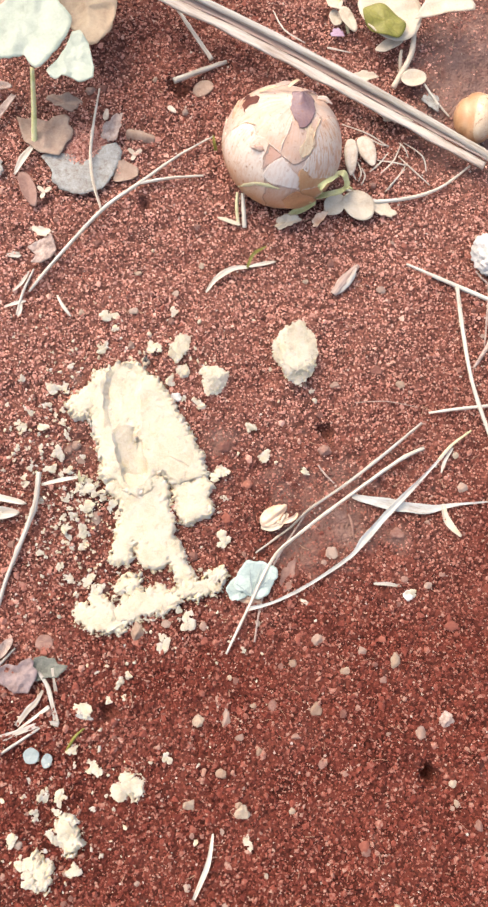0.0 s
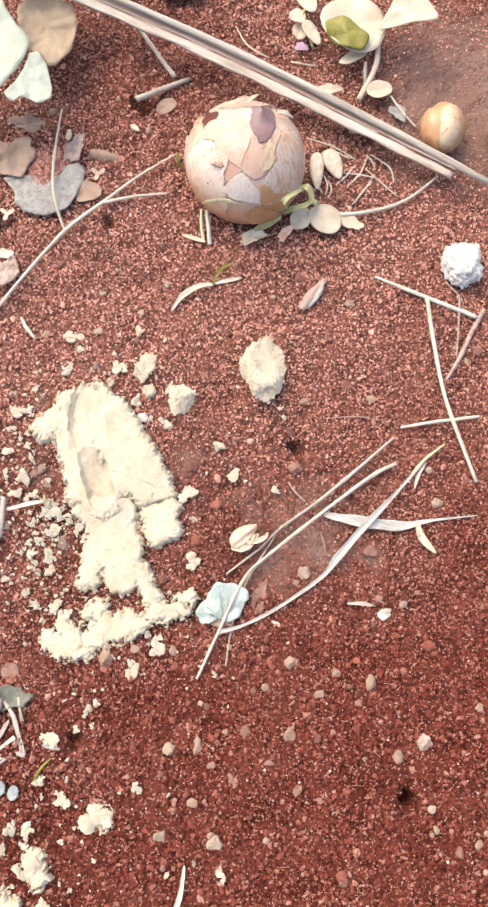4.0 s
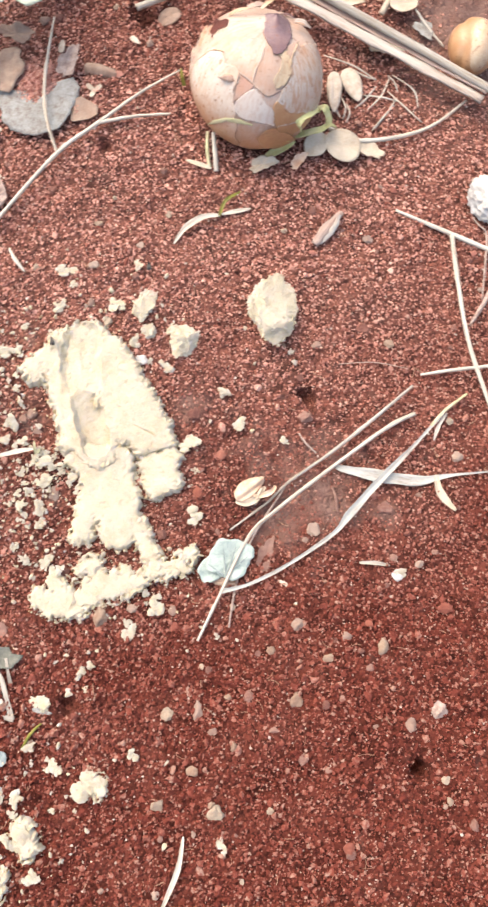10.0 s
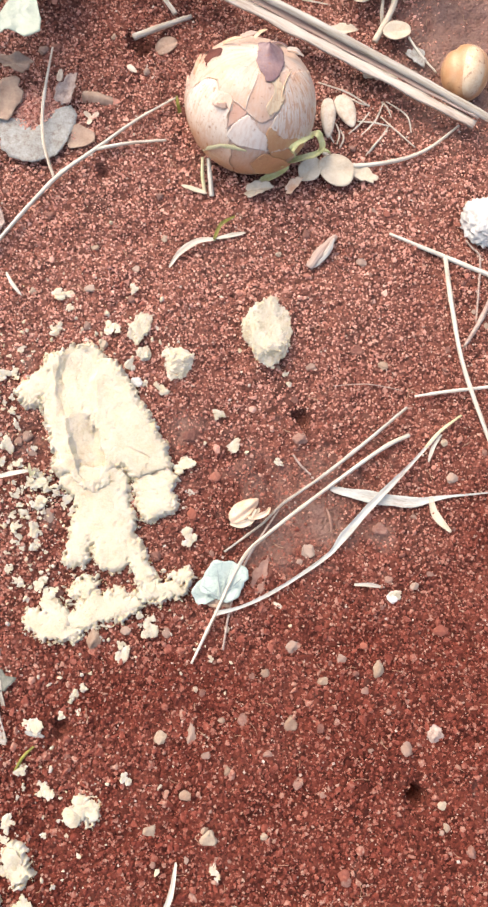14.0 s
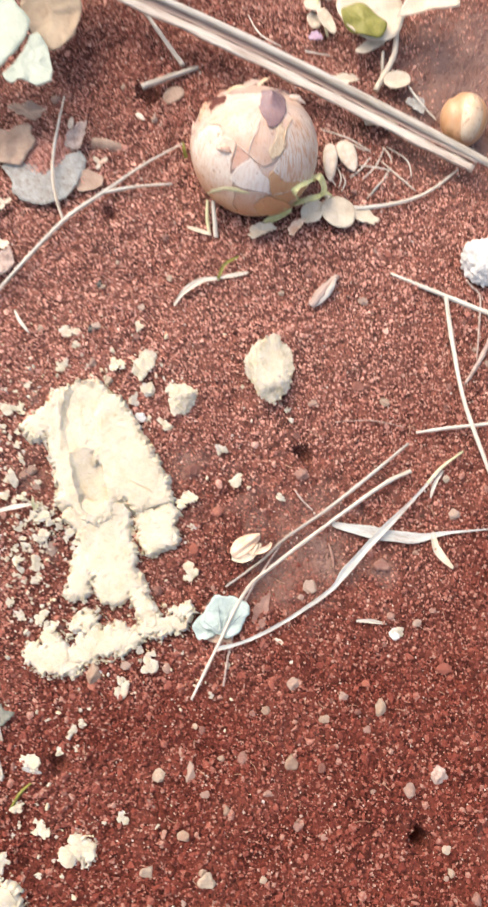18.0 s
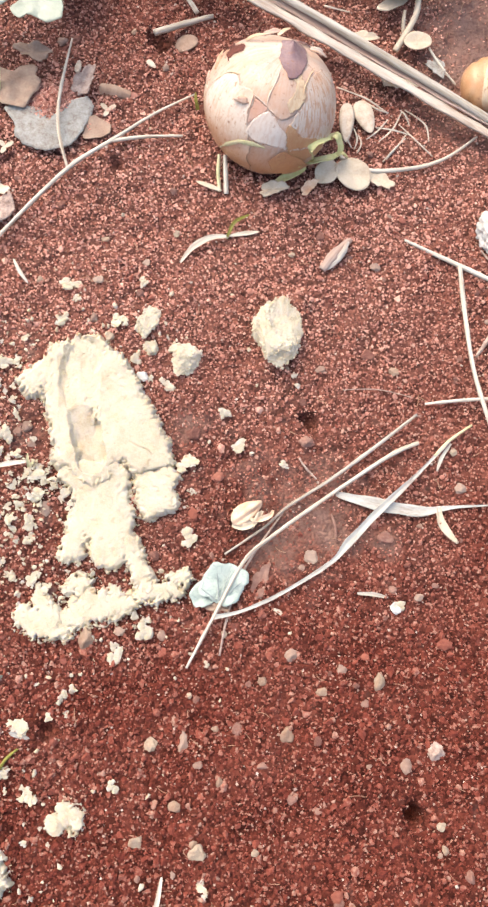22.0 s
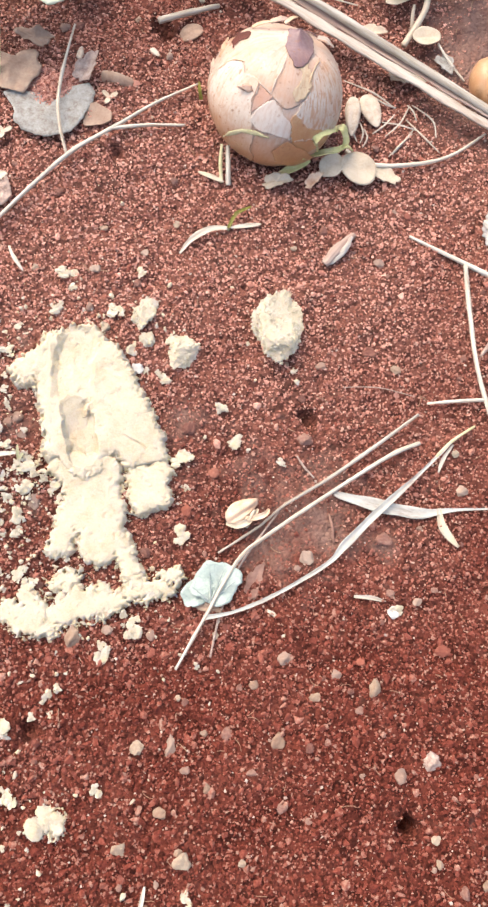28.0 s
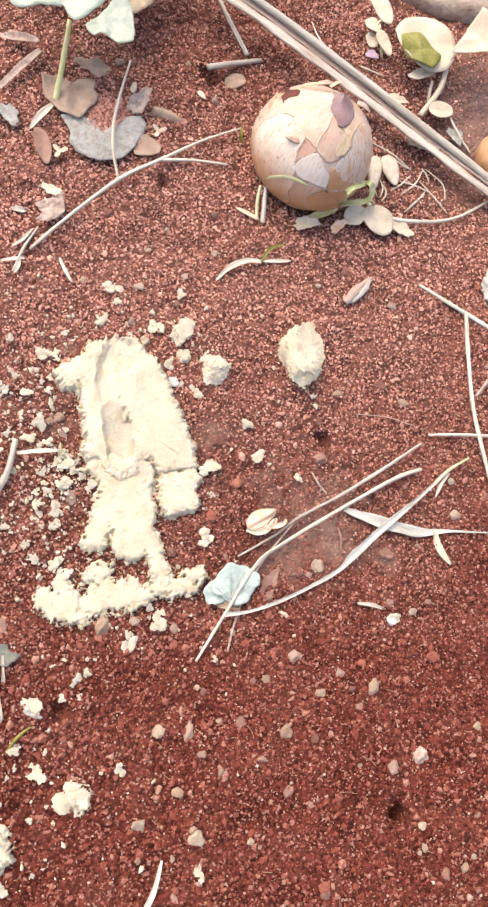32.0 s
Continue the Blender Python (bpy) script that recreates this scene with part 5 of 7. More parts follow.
# ---- dry stalks, blades and twigs ----
def stalk(name, label, category, pieces, group=""):
    ob = thing(name, pieces[0][1][0], label, category, group)
    for kind, pts, size, mat, *more in pieces:
        if kind == "tube":
            part("stem", tube(pts, size, 8, 0.10, len(pts), more[0] if more else 0.0), mat, ob)
        else:
            part("blade", ribbon(pts, size, *(more or [0.2])), mat, ob)
    return ob


stalk("grass_stalk", "long dry pale grass stalk lying on soil", "grass stalk", [("tube", [(0.0593, 0.0268, -0.0005), (0.0685, 0.0510, -0.0012), (0.0792, 0.0786, -0.0008), (0.0904, 0.0918, -0.0007), (0.1164, 0.1158, 0.0003), (0.1430, 0.1390, 0.0018), (0.1577, 0.1483, 0.0007)], [0.0006, 0.0008, 0.0009, 0.0009, 0.0009, 0.0010, 0.0011], STRAW, 0.18)], "dry grass stalks")
stalk("grass_stalk", "thin dry grey grass stalk with a broken end", "grass stalk", [("tube", [(0.0700, 0.0814, -0.0049), (0.0872, 0.0967, -0.0038), (0.0973, 0.1082, -0.0021), (0.1171, 0.1247, -0.0003), (0.1369, 0.1436, 0.0017), (0.1553, 0.1621, 0.0020)], [0.0005, 0.0006, 0.0007, 0.0009, 0.0009, 0.0007], GREY_STRAW, 0.18)], "dry grass stalks")
stalk("grass_stalk", "short pale straw lying on soil", "grass stalk", [("tube", [(0.1592, 0.1685, 0.0012), (0.1743, 0.1721, 0.0025), (0.2024, 0.1784, 0.0019)], [0.0006, 0.0009, 0.0009], STRAW, 0.1)], "dry grass stalks")
stalk("grass_stalk", "thin brown grass stem crossing under others", "grass stalk", [("tube", [(0.0738, 0.0342, -0.0026), (0.0755, 0.0558, -0.0037), (0.0809, 0.0770, -0.0047), (0.0955, 0.1054, -0.0043)], [0.0005, 0.0006, 0.0006, 0.0005], BARK)], "dry grass stalks")
stalk("dry_grass", "long twisted dry grass blade with a greenish tip", "grass blade", [("blade", [(0.0680, 0.0510, -0.0012), (0.0831, 0.0566, -0.0017), (0.1013, 0.0681, -0.0017), (0.1208, 0.0840, -0.0009), (0.1281, 0.0945, 0.0006), (0.1408, 0.1113, 0.0018), (0.1605, 0.1351, 0.0025), (0.1724, 0.1510, 0.0032)], [0.0022, 0.0016, 0.0018, 0.0020, 0.0040, 0.0038, 0.0016, 0.0013], GREY_BLADE, 0.3), ("tube", [(0.1657, 0.1424, 0.0029), (0.1724, 0.1510, 0.0032), (0.1832, 0.1608, 0.0026)], [0.0006, 0.0008, 0.0005], SHOOT)])
stalk("dry_leaf", "narrow dry grey grass leaf lying on soil", "leaf", [("blade", [(0.1199, 0.1174, -0.0014), (0.1337, 0.1156, -0.0006), (0.1482, 0.1144, -0.0006), (0.1624, 0.1145, 0.0002), (0.1792, 0.1189, 0.0010), (0.2029, 0.1234, 0.0006)], [0.002, 0.0058, 0.0062, 0.005, 0.0013, 0.0005], GREY_BLADE, 0.15)])
stalk("curled_husk", "small curled cream husk on soil", "husk", [("blade", [(0.1701, 0.1182, 0.0006), (0.1727, 0.1088, 0.0006), (0.1811, 0.1012, 0.0009)], [0.0014, 0.0046, 0.0012], CREAM_LEAF, 0.4)])
stalk("grass_scrap", "tiny dry scrap of grass", "grass", [("blade", [(0.1739, 0.1501, 0.0012), (0.1697, 0.1423, 0.0010), (0.1684, 0.1356, -0.0002)], [0.0006, 0.0022, 0.0006], STRAW, 0.3)])
stalk("grass_tuft", "tiny tuft of green grass tips in the soil", "grass", [("blade", [(-0.0284, 0.1090, -0.0012), (-0.0288, 0.1122, 0.0030), (-0.0291, 0.1151, 0.0050)], [0.0012, 0.0016, 0.0004], SHOOT, 0.3), ("blade", [(-0.0280, 0.1090, -0.0012), (-0.0270, 0.1105, 0.0020), (-0.0261, 0.1118, 0.0030)], [0.0010, 0.0014, 0.0004], SHOOT, 0.3)])
stalk("dark_root", "dark bent rootlet half in the soil", "root", [("tube", [(0.1190, 0.1080, -0.0046), (0.1214, 0.1023, -0.0036), (0.1222, 0.0975, -0.0034), (0.1235, 0.0944, -0.0045)], [0.0004, 0.0008, 0.0007, 0.0003], RED_LEAF, 0.1)])
stalk("straw_sliver", "thin pale straw sliver on soil", "straw", [("blade", [(0.1354, 0.0712, -0.0026), (0.1421, 0.0717, -0.0011), (0.1502, 0.0712, -0.0016)], [0.0010, 0.0023, 0.0007], GREY_STRAW, 0.3)])
stalk("forked_twig", "pale dry forked twig lying on soil", "twig", [
    ("tube", [(-0.0704, 0.2127, 0.0020), (-0.0589, 0.2308, 0.0040), (-0.0361, 0.2640, 0.0060), (-0.0166, 0.2836, 0.0060), (0.0023, 0.3030, 0.0050), (0.0221, 0.3193, 0.0040)], [0.0007, 0.0010, 0.0011, 0.0010, 0.0007, 0.0004], STRAW, 0.10),
    ("tube", [(-0.0361, 0.2640, 0.0060), (-0.0435, 0.2823, 0.0080), (-0.0472, 0.3045, 0.0070), (-0.0474, 0.3404, 0.0040)], [0.0007, 0.0009, 0.0009, 0.0005], STRAW, 0.1),
    ("tube", [(-0.0165, 0.2832, 0.0060), (-0.0013, 0.2888, 0.0050), (0.0186, 0.2942, 0.0030)], [0.0009, 0.0009, 0.0006], STRAW, 0.1)])
stalk("angled_twig", "thin dry branching twig lying on soil", "twig", [
    ("tube", [(0.1408, 0.2551, 0.0018), (0.1707, 0.2448, 0.0029), (0.1996, 0.2356, 0.0029)], [0.0007, 0.0013, 0.0013], STRAW, 0.1),
    ("tube", [(0.1707, 0.2448, 0.0029), (0.1763, 0.2143, 0.0029), (0.1839, 0.1842, 0.0028), (0.2017, 0.1415, 0.0017)], [0.0012, 0.0012, 0.0011, 0.001], STRAW, 0.1),
    ("tube", [(0.1833, 0.1973, 0.0008), (0.1865, 0.2033, 0.0019), (0.1907, 0.2118, 0.0029), (0.1969, 0.2268, 0.003), (0.2039, 0.2412, 0.0019)], [0.0006, 0.0011, 0.0012, 0.0013, 0.0012], BARK, 0.2)])
stalk("thin_stalk", "thin brown stalk beside a dry twig", "stalk", [("tube", [(0.1816, 0.2558, 0.0018), (0.185, 0.2512, 0.0029), (0.1891, 0.2465, 0.0029), (0.1891, 0.2285, 0.0029), (0.1891, 0.211, 0.0009)], [0.0004, 0.0005, 0.0005, 0.0006, 0.0004], BARK, 0.15)])
stalk("thin_stalk", "thin pale stalk leaning under the reed", "stalk", [("tube", [(-0.0086, 0.3957, 0.0100), (0.0046, 0.3812, 0.0060), (0.0157, 0.3692, 0.0030)], [0.0011, 0.0012, 0.0014], STRAW, 0.1)])
stalk("brown_stick", "short hollow brown stick end sticking out of soil", "stick", [("tube", [(-0.0046, 0.3494, 0.0070), (0.0077, 0.3573, 0.0060), (0.0243, 0.3696, 0.0020)], [0.0018, 0.0017, 0.0011], GREY_STRAW)])
stalk("bent_straw", "narrow dry blade on the soil", "grass blade", [("blade", [(0.0613, -0.0600, 0.0068), (0.0604, -0.0735, 0.0069), (0.0551, -0.0913, 0.0060)], [0.0008, 0.0028, 0.0016], STRAW, 0.3)])
stalk("old_twig", "brown knobbly twig lying on soil", "twig", [("tube", [(-0.0612, 0.0400, 0.0015), (-0.0600, 0.0509, 0.0019), (-0.0562, 0.0680, 0.0024), (-0.0522, 0.0830, 0.0030), (-0.0498, 0.0960, 0.0035), (-0.0505, 0.1120, 0.0025)], [0.0007, 0.0010, 0.0012, 0.0013, 0.0015, 0.0014], GREY_STRAW, 0.3), ("blade", [(-0.0483, 0.1056, 0.0015), (-0.0384, 0.1091, 0.0022), (-0.0282, 0.1123, 0.0009)], [0.0012, 0.0026, 0.0008], STRAW, 0.2)])


# ---- leaves, seedlings and litter ----
def leaf_between(a, b, ratio, **more):
    """A leaf blade whose ends are a and b, ratio: its width to its length."""
    a, b = Vector(a), Vector(b)
    d = b - a
    flat = math.hypot(d.x, d.y)
    if "outline" in more:
        return shaped_leaf((a + b) / 2, d.length / 2, math.degrees(math.atan2(d.y, d.x)), (0, -math.degrees(math.atan2(d.z, flat))), **more)
    return disc_leaf(tuple((a + b) / 2), d.length, d.length * ratio, math.degrees(math.atan2(d.y, d.x)), (0, -math.degrees(math.atan2(d.z, flat))), **more)


def rib_between(a, b, ratio, cup=0.1, ruffle=0.03, thick=0.0005, seed=1, size=0.00022, **more):
    """The midrib that runs along such a leaf."""
    a, b = Vector(a), Vector(b)
    d = b - a
    flat, length = math.hypot(d.x, d.y), d.length
    width, ph = length * ratio, rnd(seed).rand(4) * 6.3
    m = pose(*((a + b) / 2), 0, 0, math.degrees(math.atan2(d.y, d.x))) @ pose(0, 0, 0, 0, -math.degrees(math.atan2(d.z, flat)), 0)
    pts = []
    for f in np.linspace(-0.72, 0.72, 7):
        z = cup * width * f * f * (0.6 + 0.4 * math.cos(ph[1])) + ruffle * width * abs(f) * math.sin(ph[2])
        pts.append(m @ Vector((f * length / 2, 0, z + thick * 0.7)))
    return tube(pts, [size * 0.5, size, size * 1.3, size, size * 0.4] if length > 0 else [size], 6)


def fallen(name, a, b, ratio, mat, label, category="leaf", **more):
    ob = thing(name, tuple((Vector(a) + Vector(b)) / 2), label, category, "fallen leaves" if category == "leaf" else "")
    part("blade", leaf_between(a, b, ratio, **more), mat, ob)
    if (Vector(b) - Vector(a)).length > 0.016 and mat in (BROWN_LEAF, GREY_LEAF):
        part("midrib", rib_between(a, b, ratio, **more), RIB, ob, "paler midrib")
    return ob


def plant(name, at, label, stems, leaves, category="plant"):
    ob = thing(name, at, label, category)
    for pts, size, mat in stems:
        part("stem", tube(pts, size, 8, 0.08, 5), mat, ob)
    for n, (a, b, ratio, mat, more) in enumerate(leaves):
        blade = part("leaf", leaf_between(a, b, ratio, seed=n + 3, **more), mat, ob)
        if (Vector(b) - Vector(a)).length > 0.02 and mat is RED_LEAF:
            part("midrib", rib_between(a, b, ratio, seed=n + 3, **more), mat, blade)
    return ob


plant("weed_plant", (0.1291, 0.3749, -0.0021), "small weed with pale cream leaves and one green leaf", [
    ([(0.1261, 0.3679, -0.0001), (0.1341, 0.3867, 0.0059), (0.1343, 0.3995, 0.0122), (0.1383, 0.4094, 0.0185), (0.1433, 0.4163, 0.0226)], [0.0018, 0.0017, 0.0015, 0.0013, 0.0009], CREAM_LEAF),
    ([(0.1301, 0.3780, -0.0001), (0.1283, 0.3826, 0.0040), (0.1280, 0.3885, 0.0071)], [0.0011, 0.0011, 0.0008], CREAM_LEAF),
    ([(0.1344, 0.3979, 0.0102), (0.1298, 0.4020, 0.0124)], [0.001, 0.001], SHOOT)], [
    ((0.1006, 0.4161, 0.0134), (0.1358, 0.3976, 0.0121), 0.88, CREAM_LEAF, {"cup": 0.06}),
    ((0.1019, 0.4041, 0.0182), (0.127, 0.3926, 0.0173), 0.66, GREEN, {"cup": -0.10, "ruffle": 0.06}),
    ((0.1122, 0.3839, 0.0086), (0.1284, 0.3959, 0.0083), 0.48, CREAM_LEAF, {"shape": "pointed"}),
    ((0.1301, 0.3714, 0.0028), (0.1452, 0.3759, 0.0024), 0.72, CREAM_LEAF, {}),
    ((0.1360, 0.4014, 0.0222), (0.1608, 0.4216, 0.0286), 0.95, CREAM_LEAF, {"shape": "triangle", "cup": 0.05}),
    ((0.0987, 0.4119, 0.0114), (0.1112, 0.4117, 0.0121), 0.8, CREAM_LEAF, {})])
plant("seedling", (0.094, 0.407, -0.0006), "pale seedling with small oval leaves", [([(0.0962, 0.4012, -0.0007), (0.0925, 0.4095, 0.0035), (0.0881, 0.4149, 0.0066), (0.0896, 0.4191, 0.0086)], [0.0009, 0.0009, 0.0008, 0.0006], SHOOT)], [
    ((0.0794, 0.4376, 0.0099), (0.0949, 0.4184, 0.0086), 0.64, CREAM_LEAF, {"shape": "pointed", "cup": 0.08}), ((0.0805, 0.417, 0.0067), (0.0901, 0.4127, 0.0066), 0.85, CREAM_LEAF, {"shape": "oval", "cup": 0.08}), ((0.0849, 0.412, 0.0036), (0.0897, 0.4029, 0.0025), 0.75, CREAM_LEAF, {"shape": "oval", "cup": 0.08}), ((0.089, 0.4116, 0.0076), (0.0991, 0.3991, 0.0052), 0.66, CREAM_LEAF, {"shape": "pointed", "cup": 0.08})])
plant("round_leaf_seedling", (0.1161, 0.2930, -0.0005), "creeping seedling with round cream leaves and a long thin stem", [([(0.1025, 0.2966, 0.0026), (0.1157, 0.2904, 0.0036), (0.1399, 0.2957, 0.0032), (0.1581, 0.3050, 0.0028), (0.1745, 0.3207, 0.0032)], [0.0011, 0.0012, 0.0011, 0.0009, 0.0006], STRAW)], [
    ((0.1009, 0.2908, 0.0047), (0.1188, 0.2817, 0.0037), 0.86, CREAM_LEAF, {"cup": 0.04}), ((0.0922, 0.2790, 0.0039), (0.0999, 0.2917, 0.0047), 0.80, CREAM_LEAF, {"cup": 0.04}),
    ((0.1182, 0.2898, 0.0026), (0.1312, 0.2839, 0.0025), 0.6, CREAM_LEAF, {"shape": "torn"})])
loop = thing("looped_shoot", (0.0851, 0.2904, -0.0002), "curled yellow-green shoot beside the onion", "shoot")
part("blade", ribbon([(0.0869, 0.2872, 0.0109), (0.084, 0.282, 0.0261), (0.0856, 0.2843, 0.029), (0.0898, 0.2885, 0.0268), (0.0943, 0.2948, 0.0204), (0.0967, 0.294, 0.0237), (0.0991, 0.2929, 0.0197), (0.1004, 0.2911, 0.0157), (0.0987, 0.2894, 0.0127)], [0.0016, 0.0036, 0.0044, 0.0036, 0.0030, 0.0036, 0.0034, 0.0026, 0.0012], 0.20, 0.0006, 6, roll=10), LOOP, loop)
part("stem", ribbon([(0.0798, 0.2794, 0.0148), (0.0857, 0.2856, 0.0098), (0.0912, 0.2866, 0.0124), (0.0968, 0.2881, 0.0138), (0.1016, 0.2926, 0.0117), (0.1057, 0.2958, 0.0046)], [0.0016, 0.0028, 0.0034, 0.0030, 0.0024, 0.0010], 0.20, 0.0008, 6, roll=-6), LOOP, loop)
fallen("fallen_leaf", (0.0692, 0.2751, 0.0029), (0.0838, 0.2828, 0.0079), 0.36, LOOP, "yellowish leaf tucked under the onion", shape="pointed", cup=0.15)
fallen("onion_flake", (0.0625, 0.2677, 0.0039), (0.0758, 0.2741, 0.0049), 0.5, CREAM_LEAF, "pale pink flake of onion skin on soil", "skin", shape="torn", cup=0.2, ruffle=0.1)
fallen("onion_flake", (0.0844, 0.2705, 0.0034), (0.0911, 0.2798, 0.0044), 0.45, HUSK, "small curled flake of onion skin on soil", "skin", shape="torn", cup=0.3)
plant("grass_sprout", (0.0432, 0.2683, -0.0000), "small sprout with pale and green stems beside the onion", [
    ([(0.0456, 0.2661, 0.0010), (0.0440, 0.2738, 0.0050), (0.0422, 0.2830, 0.0090)], [0.0014, 0.0013, 0.001], STRAW), ([(0.0421, 0.2668, 0.0010), (0.0399, 0.2748, 0.0050), (0.0392, 0.2832, 0.0090)], [0.0009, 0.001, 0.0007], SHOOT)], [
    ((0.0292, 0.2700, 0.0020), (0.0424, 0.2670, 0.0020), 0.25, CREAM_LEAF, {"shape": "pointed"})])
plant("grass_sprout", (0.0492, 0.2428, -0.0001), "tiny grass sprout with pale seed leaves", [([(0.0493, 0.2419, -0.0001), (0.0494, 0.2423, 0.0029)], [0.0008, 0.0007], SHOOT)], [
    ((0.0498, 0.2417, 0.0029), (0.0645, 0.2470, 0.0019), 0.2, STRAW, {"shape": "pointed"})])
stalk("pale_grass", "curved pale grass leaf beside a green tip", "grass", [("blade", [(0.0276, 0.2244, 0.0008), (0.0324, 0.2319, 0.0028), (0.0403, 0.2383, 0.0038), (0.0492, 0.2413, 0.0029)], [0.0008, 0.003, 0.0034, 0.0014], STRAW, 0.25), ("blade", [(0.0495, 0.2413, 0.0029), (0.0520, 0.2485, 0.0049), (0.0590, 0.2548, 0.0039)], [0.0014, 0.0022, 0.0006], GREEN, 0.25)])
stalk("green_grass", "short green grass tip", "grass", [("blade", [(0.0240, 0.3119, 0.0010), (0.0229, 0.3144, 0.0040), (0.0217, 0.3186, 0.0060)], [0.0018, 0.002, 0.0006], GREEN, 0.2)])

chip = thing("bark_chip", (0.1066, 0.2424, -0.0002), "rough grey-brown chip of bark on soil", "bark")
part("chip", ribbon([(0.0997, 0.2314, 0.0028), (0.1028, 0.2369, 0.0038), (0.1072, 0.2435, 0.0038), (0.1127, 0.2502, 0.0029)], [0.0034, 0.0052, 0.0046, 0.0022], -0.25, 0.0016, 8, 0.10), HOLLOW, chip)
part("splinter", ribbon([(0.1022, 0.2323, 0.0018), (0.1061, 0.2363, 0.0028), (0.1098, 0.2425, 0.0048), (0.1112, 0.2481, 0.0039)], [0.0012, 0.0028, 0.0030, 0.0012], -0.15, 0.0010, 6, 0.12, 20), REED, chip, "pale splintered face")

petal = thing("blue_green_leaf", (0.0698, 0.0645, -0.0062), "pale blue-green lobed leaf under dry stalks", "leaf")
part("lobe", disc_leaf((0.0718, 0.0664, -0.0026), 0.0240, 0.0235, 24, (4, 0), "fan", 0.05, notch=0.10, seed=5, ruffle=0.05), BLUE_LEAF, petal)
part("lobe", disc_leaf((0.0640, 0.0620, -0.0032), 0.0180, 0.0140, 55, (0, 4), "fan", 0.05, seed=8, ruffle=0.05), BLUE_LEAF, petal)
for a, b in (((0.0700, 0.0590), (0.0672, 0.0740)), ((0.0702, 0.0590), (0.0738, 0.0735)), ((0.0705, 0.0592), (0.0795, 0.0690)), ((0.0690, 0.0590), (0.0605, 0.0640))):
    part("vein", tube([(*a, -0.0012), ((a[0] + b[0]) / 2, (a[1] + b[1]) / 2, -0.0010), (*b, -0.0006)], [0.00035, 0.00028, 0.00012], 6, 0.1), SAGE, petal)
part("torn_base", disc_leaf((0.0690, 0.0560, -0.0040), 0.0130, 0.0040, -6, (0, 0), "torn", 0.1, seed=12, ruffle=0.15), TAN_LEAF, petal, "brown withered base of the leaf")
fallen("brown_leaf", (0.0870, 0.0627, -0.0050), (0.0904, 0.0792, -0.0051), 0.42, RED_LEAF, "thin brown leaf fragment on soil", shape="torn")
stalk("straw_sliver", "tiny curled straw on soil", "straw", [("blade", [(0.0963, 0.0588, -0.0044), (0.0991, 0.0578, -0.0033), (0.1020, 0.0552, -0.0040)], [0.0008, 0.002, 0.0006], STRAW, 0.3)])
stalk("red_rootlet", "thin reddish rootlet on soil", "root", [("tube", [(0.1001, 0.1332, -0.0036), (0.1041, 0.1284, -0.0032), (0.1099, 0.1238, -0.0037)], [0.0004, 0.0006, 0.0004], BARK)])
stalk("red_rootlet", "long thin reddish rootlet on soil", "root", [("tube", [(0.1175, 0.1703, -0.0008), (0.1349, 0.1727, 0.0004), (0.1528, 0.1713, 0.0001)], [0.0002, 0.0003, 0.0002], BARK)])

husk = thing("seed_husk", (0.0790, 0.1020, -0.0068), "open cream and pink seed husk on soil", "husk")


def husk_shell():
    """A plump half pod, split along one side."""
    a, b = Vector((0.0712, 0.0970, -0.0030)), Vector((0.0846, 0.1090, -0.0026))
    v, f = lumpy(41, 4, 0.18, 0.03)
    turn = Vector((1, 0, 0)).rotation_difference(b - a).to_matrix()
    out = []
    for p in v:
        q = Vector(p)
        q.y *= 0.50 * (1 - 0.42 * q.x)
        q.z *= 0.42 * (1 - 0.55 * math.exp(-((q.y + 0.22) / 0.10) ** 2))
        out.append((a + b) / 2 + turn @ (q * (b - a).length / 2))
    return mesh_from("shell", out, f)


part("shell", husk_shell(), HUSK, husk)
part("flap", ribbon([(0.0716, 0.0956, -0.0046), (0.0768, 0.0950, -0.0030), (0.0822, 0.0984, -0.0012), (0.0852, 0.1042, -0.0008)], [0.0010, 0.0030, 0.0030, 0.0012], 0.35, 0.0005, 6, 0.06), CREAM_LEAF, husk, "cream curled husk edge")
part("flap", ribbon([(0.0800, 0.0992, -0.0014), (0.0845, 0.0996, 0.0002), (0.0890, 0.1024, -0.0004), (0.0904, 0.1052, -0.0026)], [0.0012, 0.0026, 0.0024, 0.0008], 0.4, 0.0005, 6, 0.06), HUSK, husk, "small pinkish husk half")
part("stem", tube([(0.0812, 0.0955, -0.0044), (0.0824, 0.0994, -0.0002), (0.0836, 0.1034, 0.0000)], [0.0009, 0.0011, 0.0006]), CREAM_LEAF, husk)


def seed_body(a, b, ratio, seed):
    a, b = Vector(a), Vector(b)
    d = b - a
    v, f = ico(3)
    out = []
    turn = Vector((1, 0, 0)).rotation_difference(d).to_matrix()
    for p in v:
        q = Vector(p)
        q.y *= ratio * (1 - 0.30 * q.x)
        q.z *= 0.20 * (1 - 0.2 * q.x) * (1 - 0.45 * math.exp(-(q.y / (0.35 * ratio)) ** 2))
        out.append((a + b) / 2 + turn @ (q * d.length / 2))
    return mesh_from("seed", out, f)


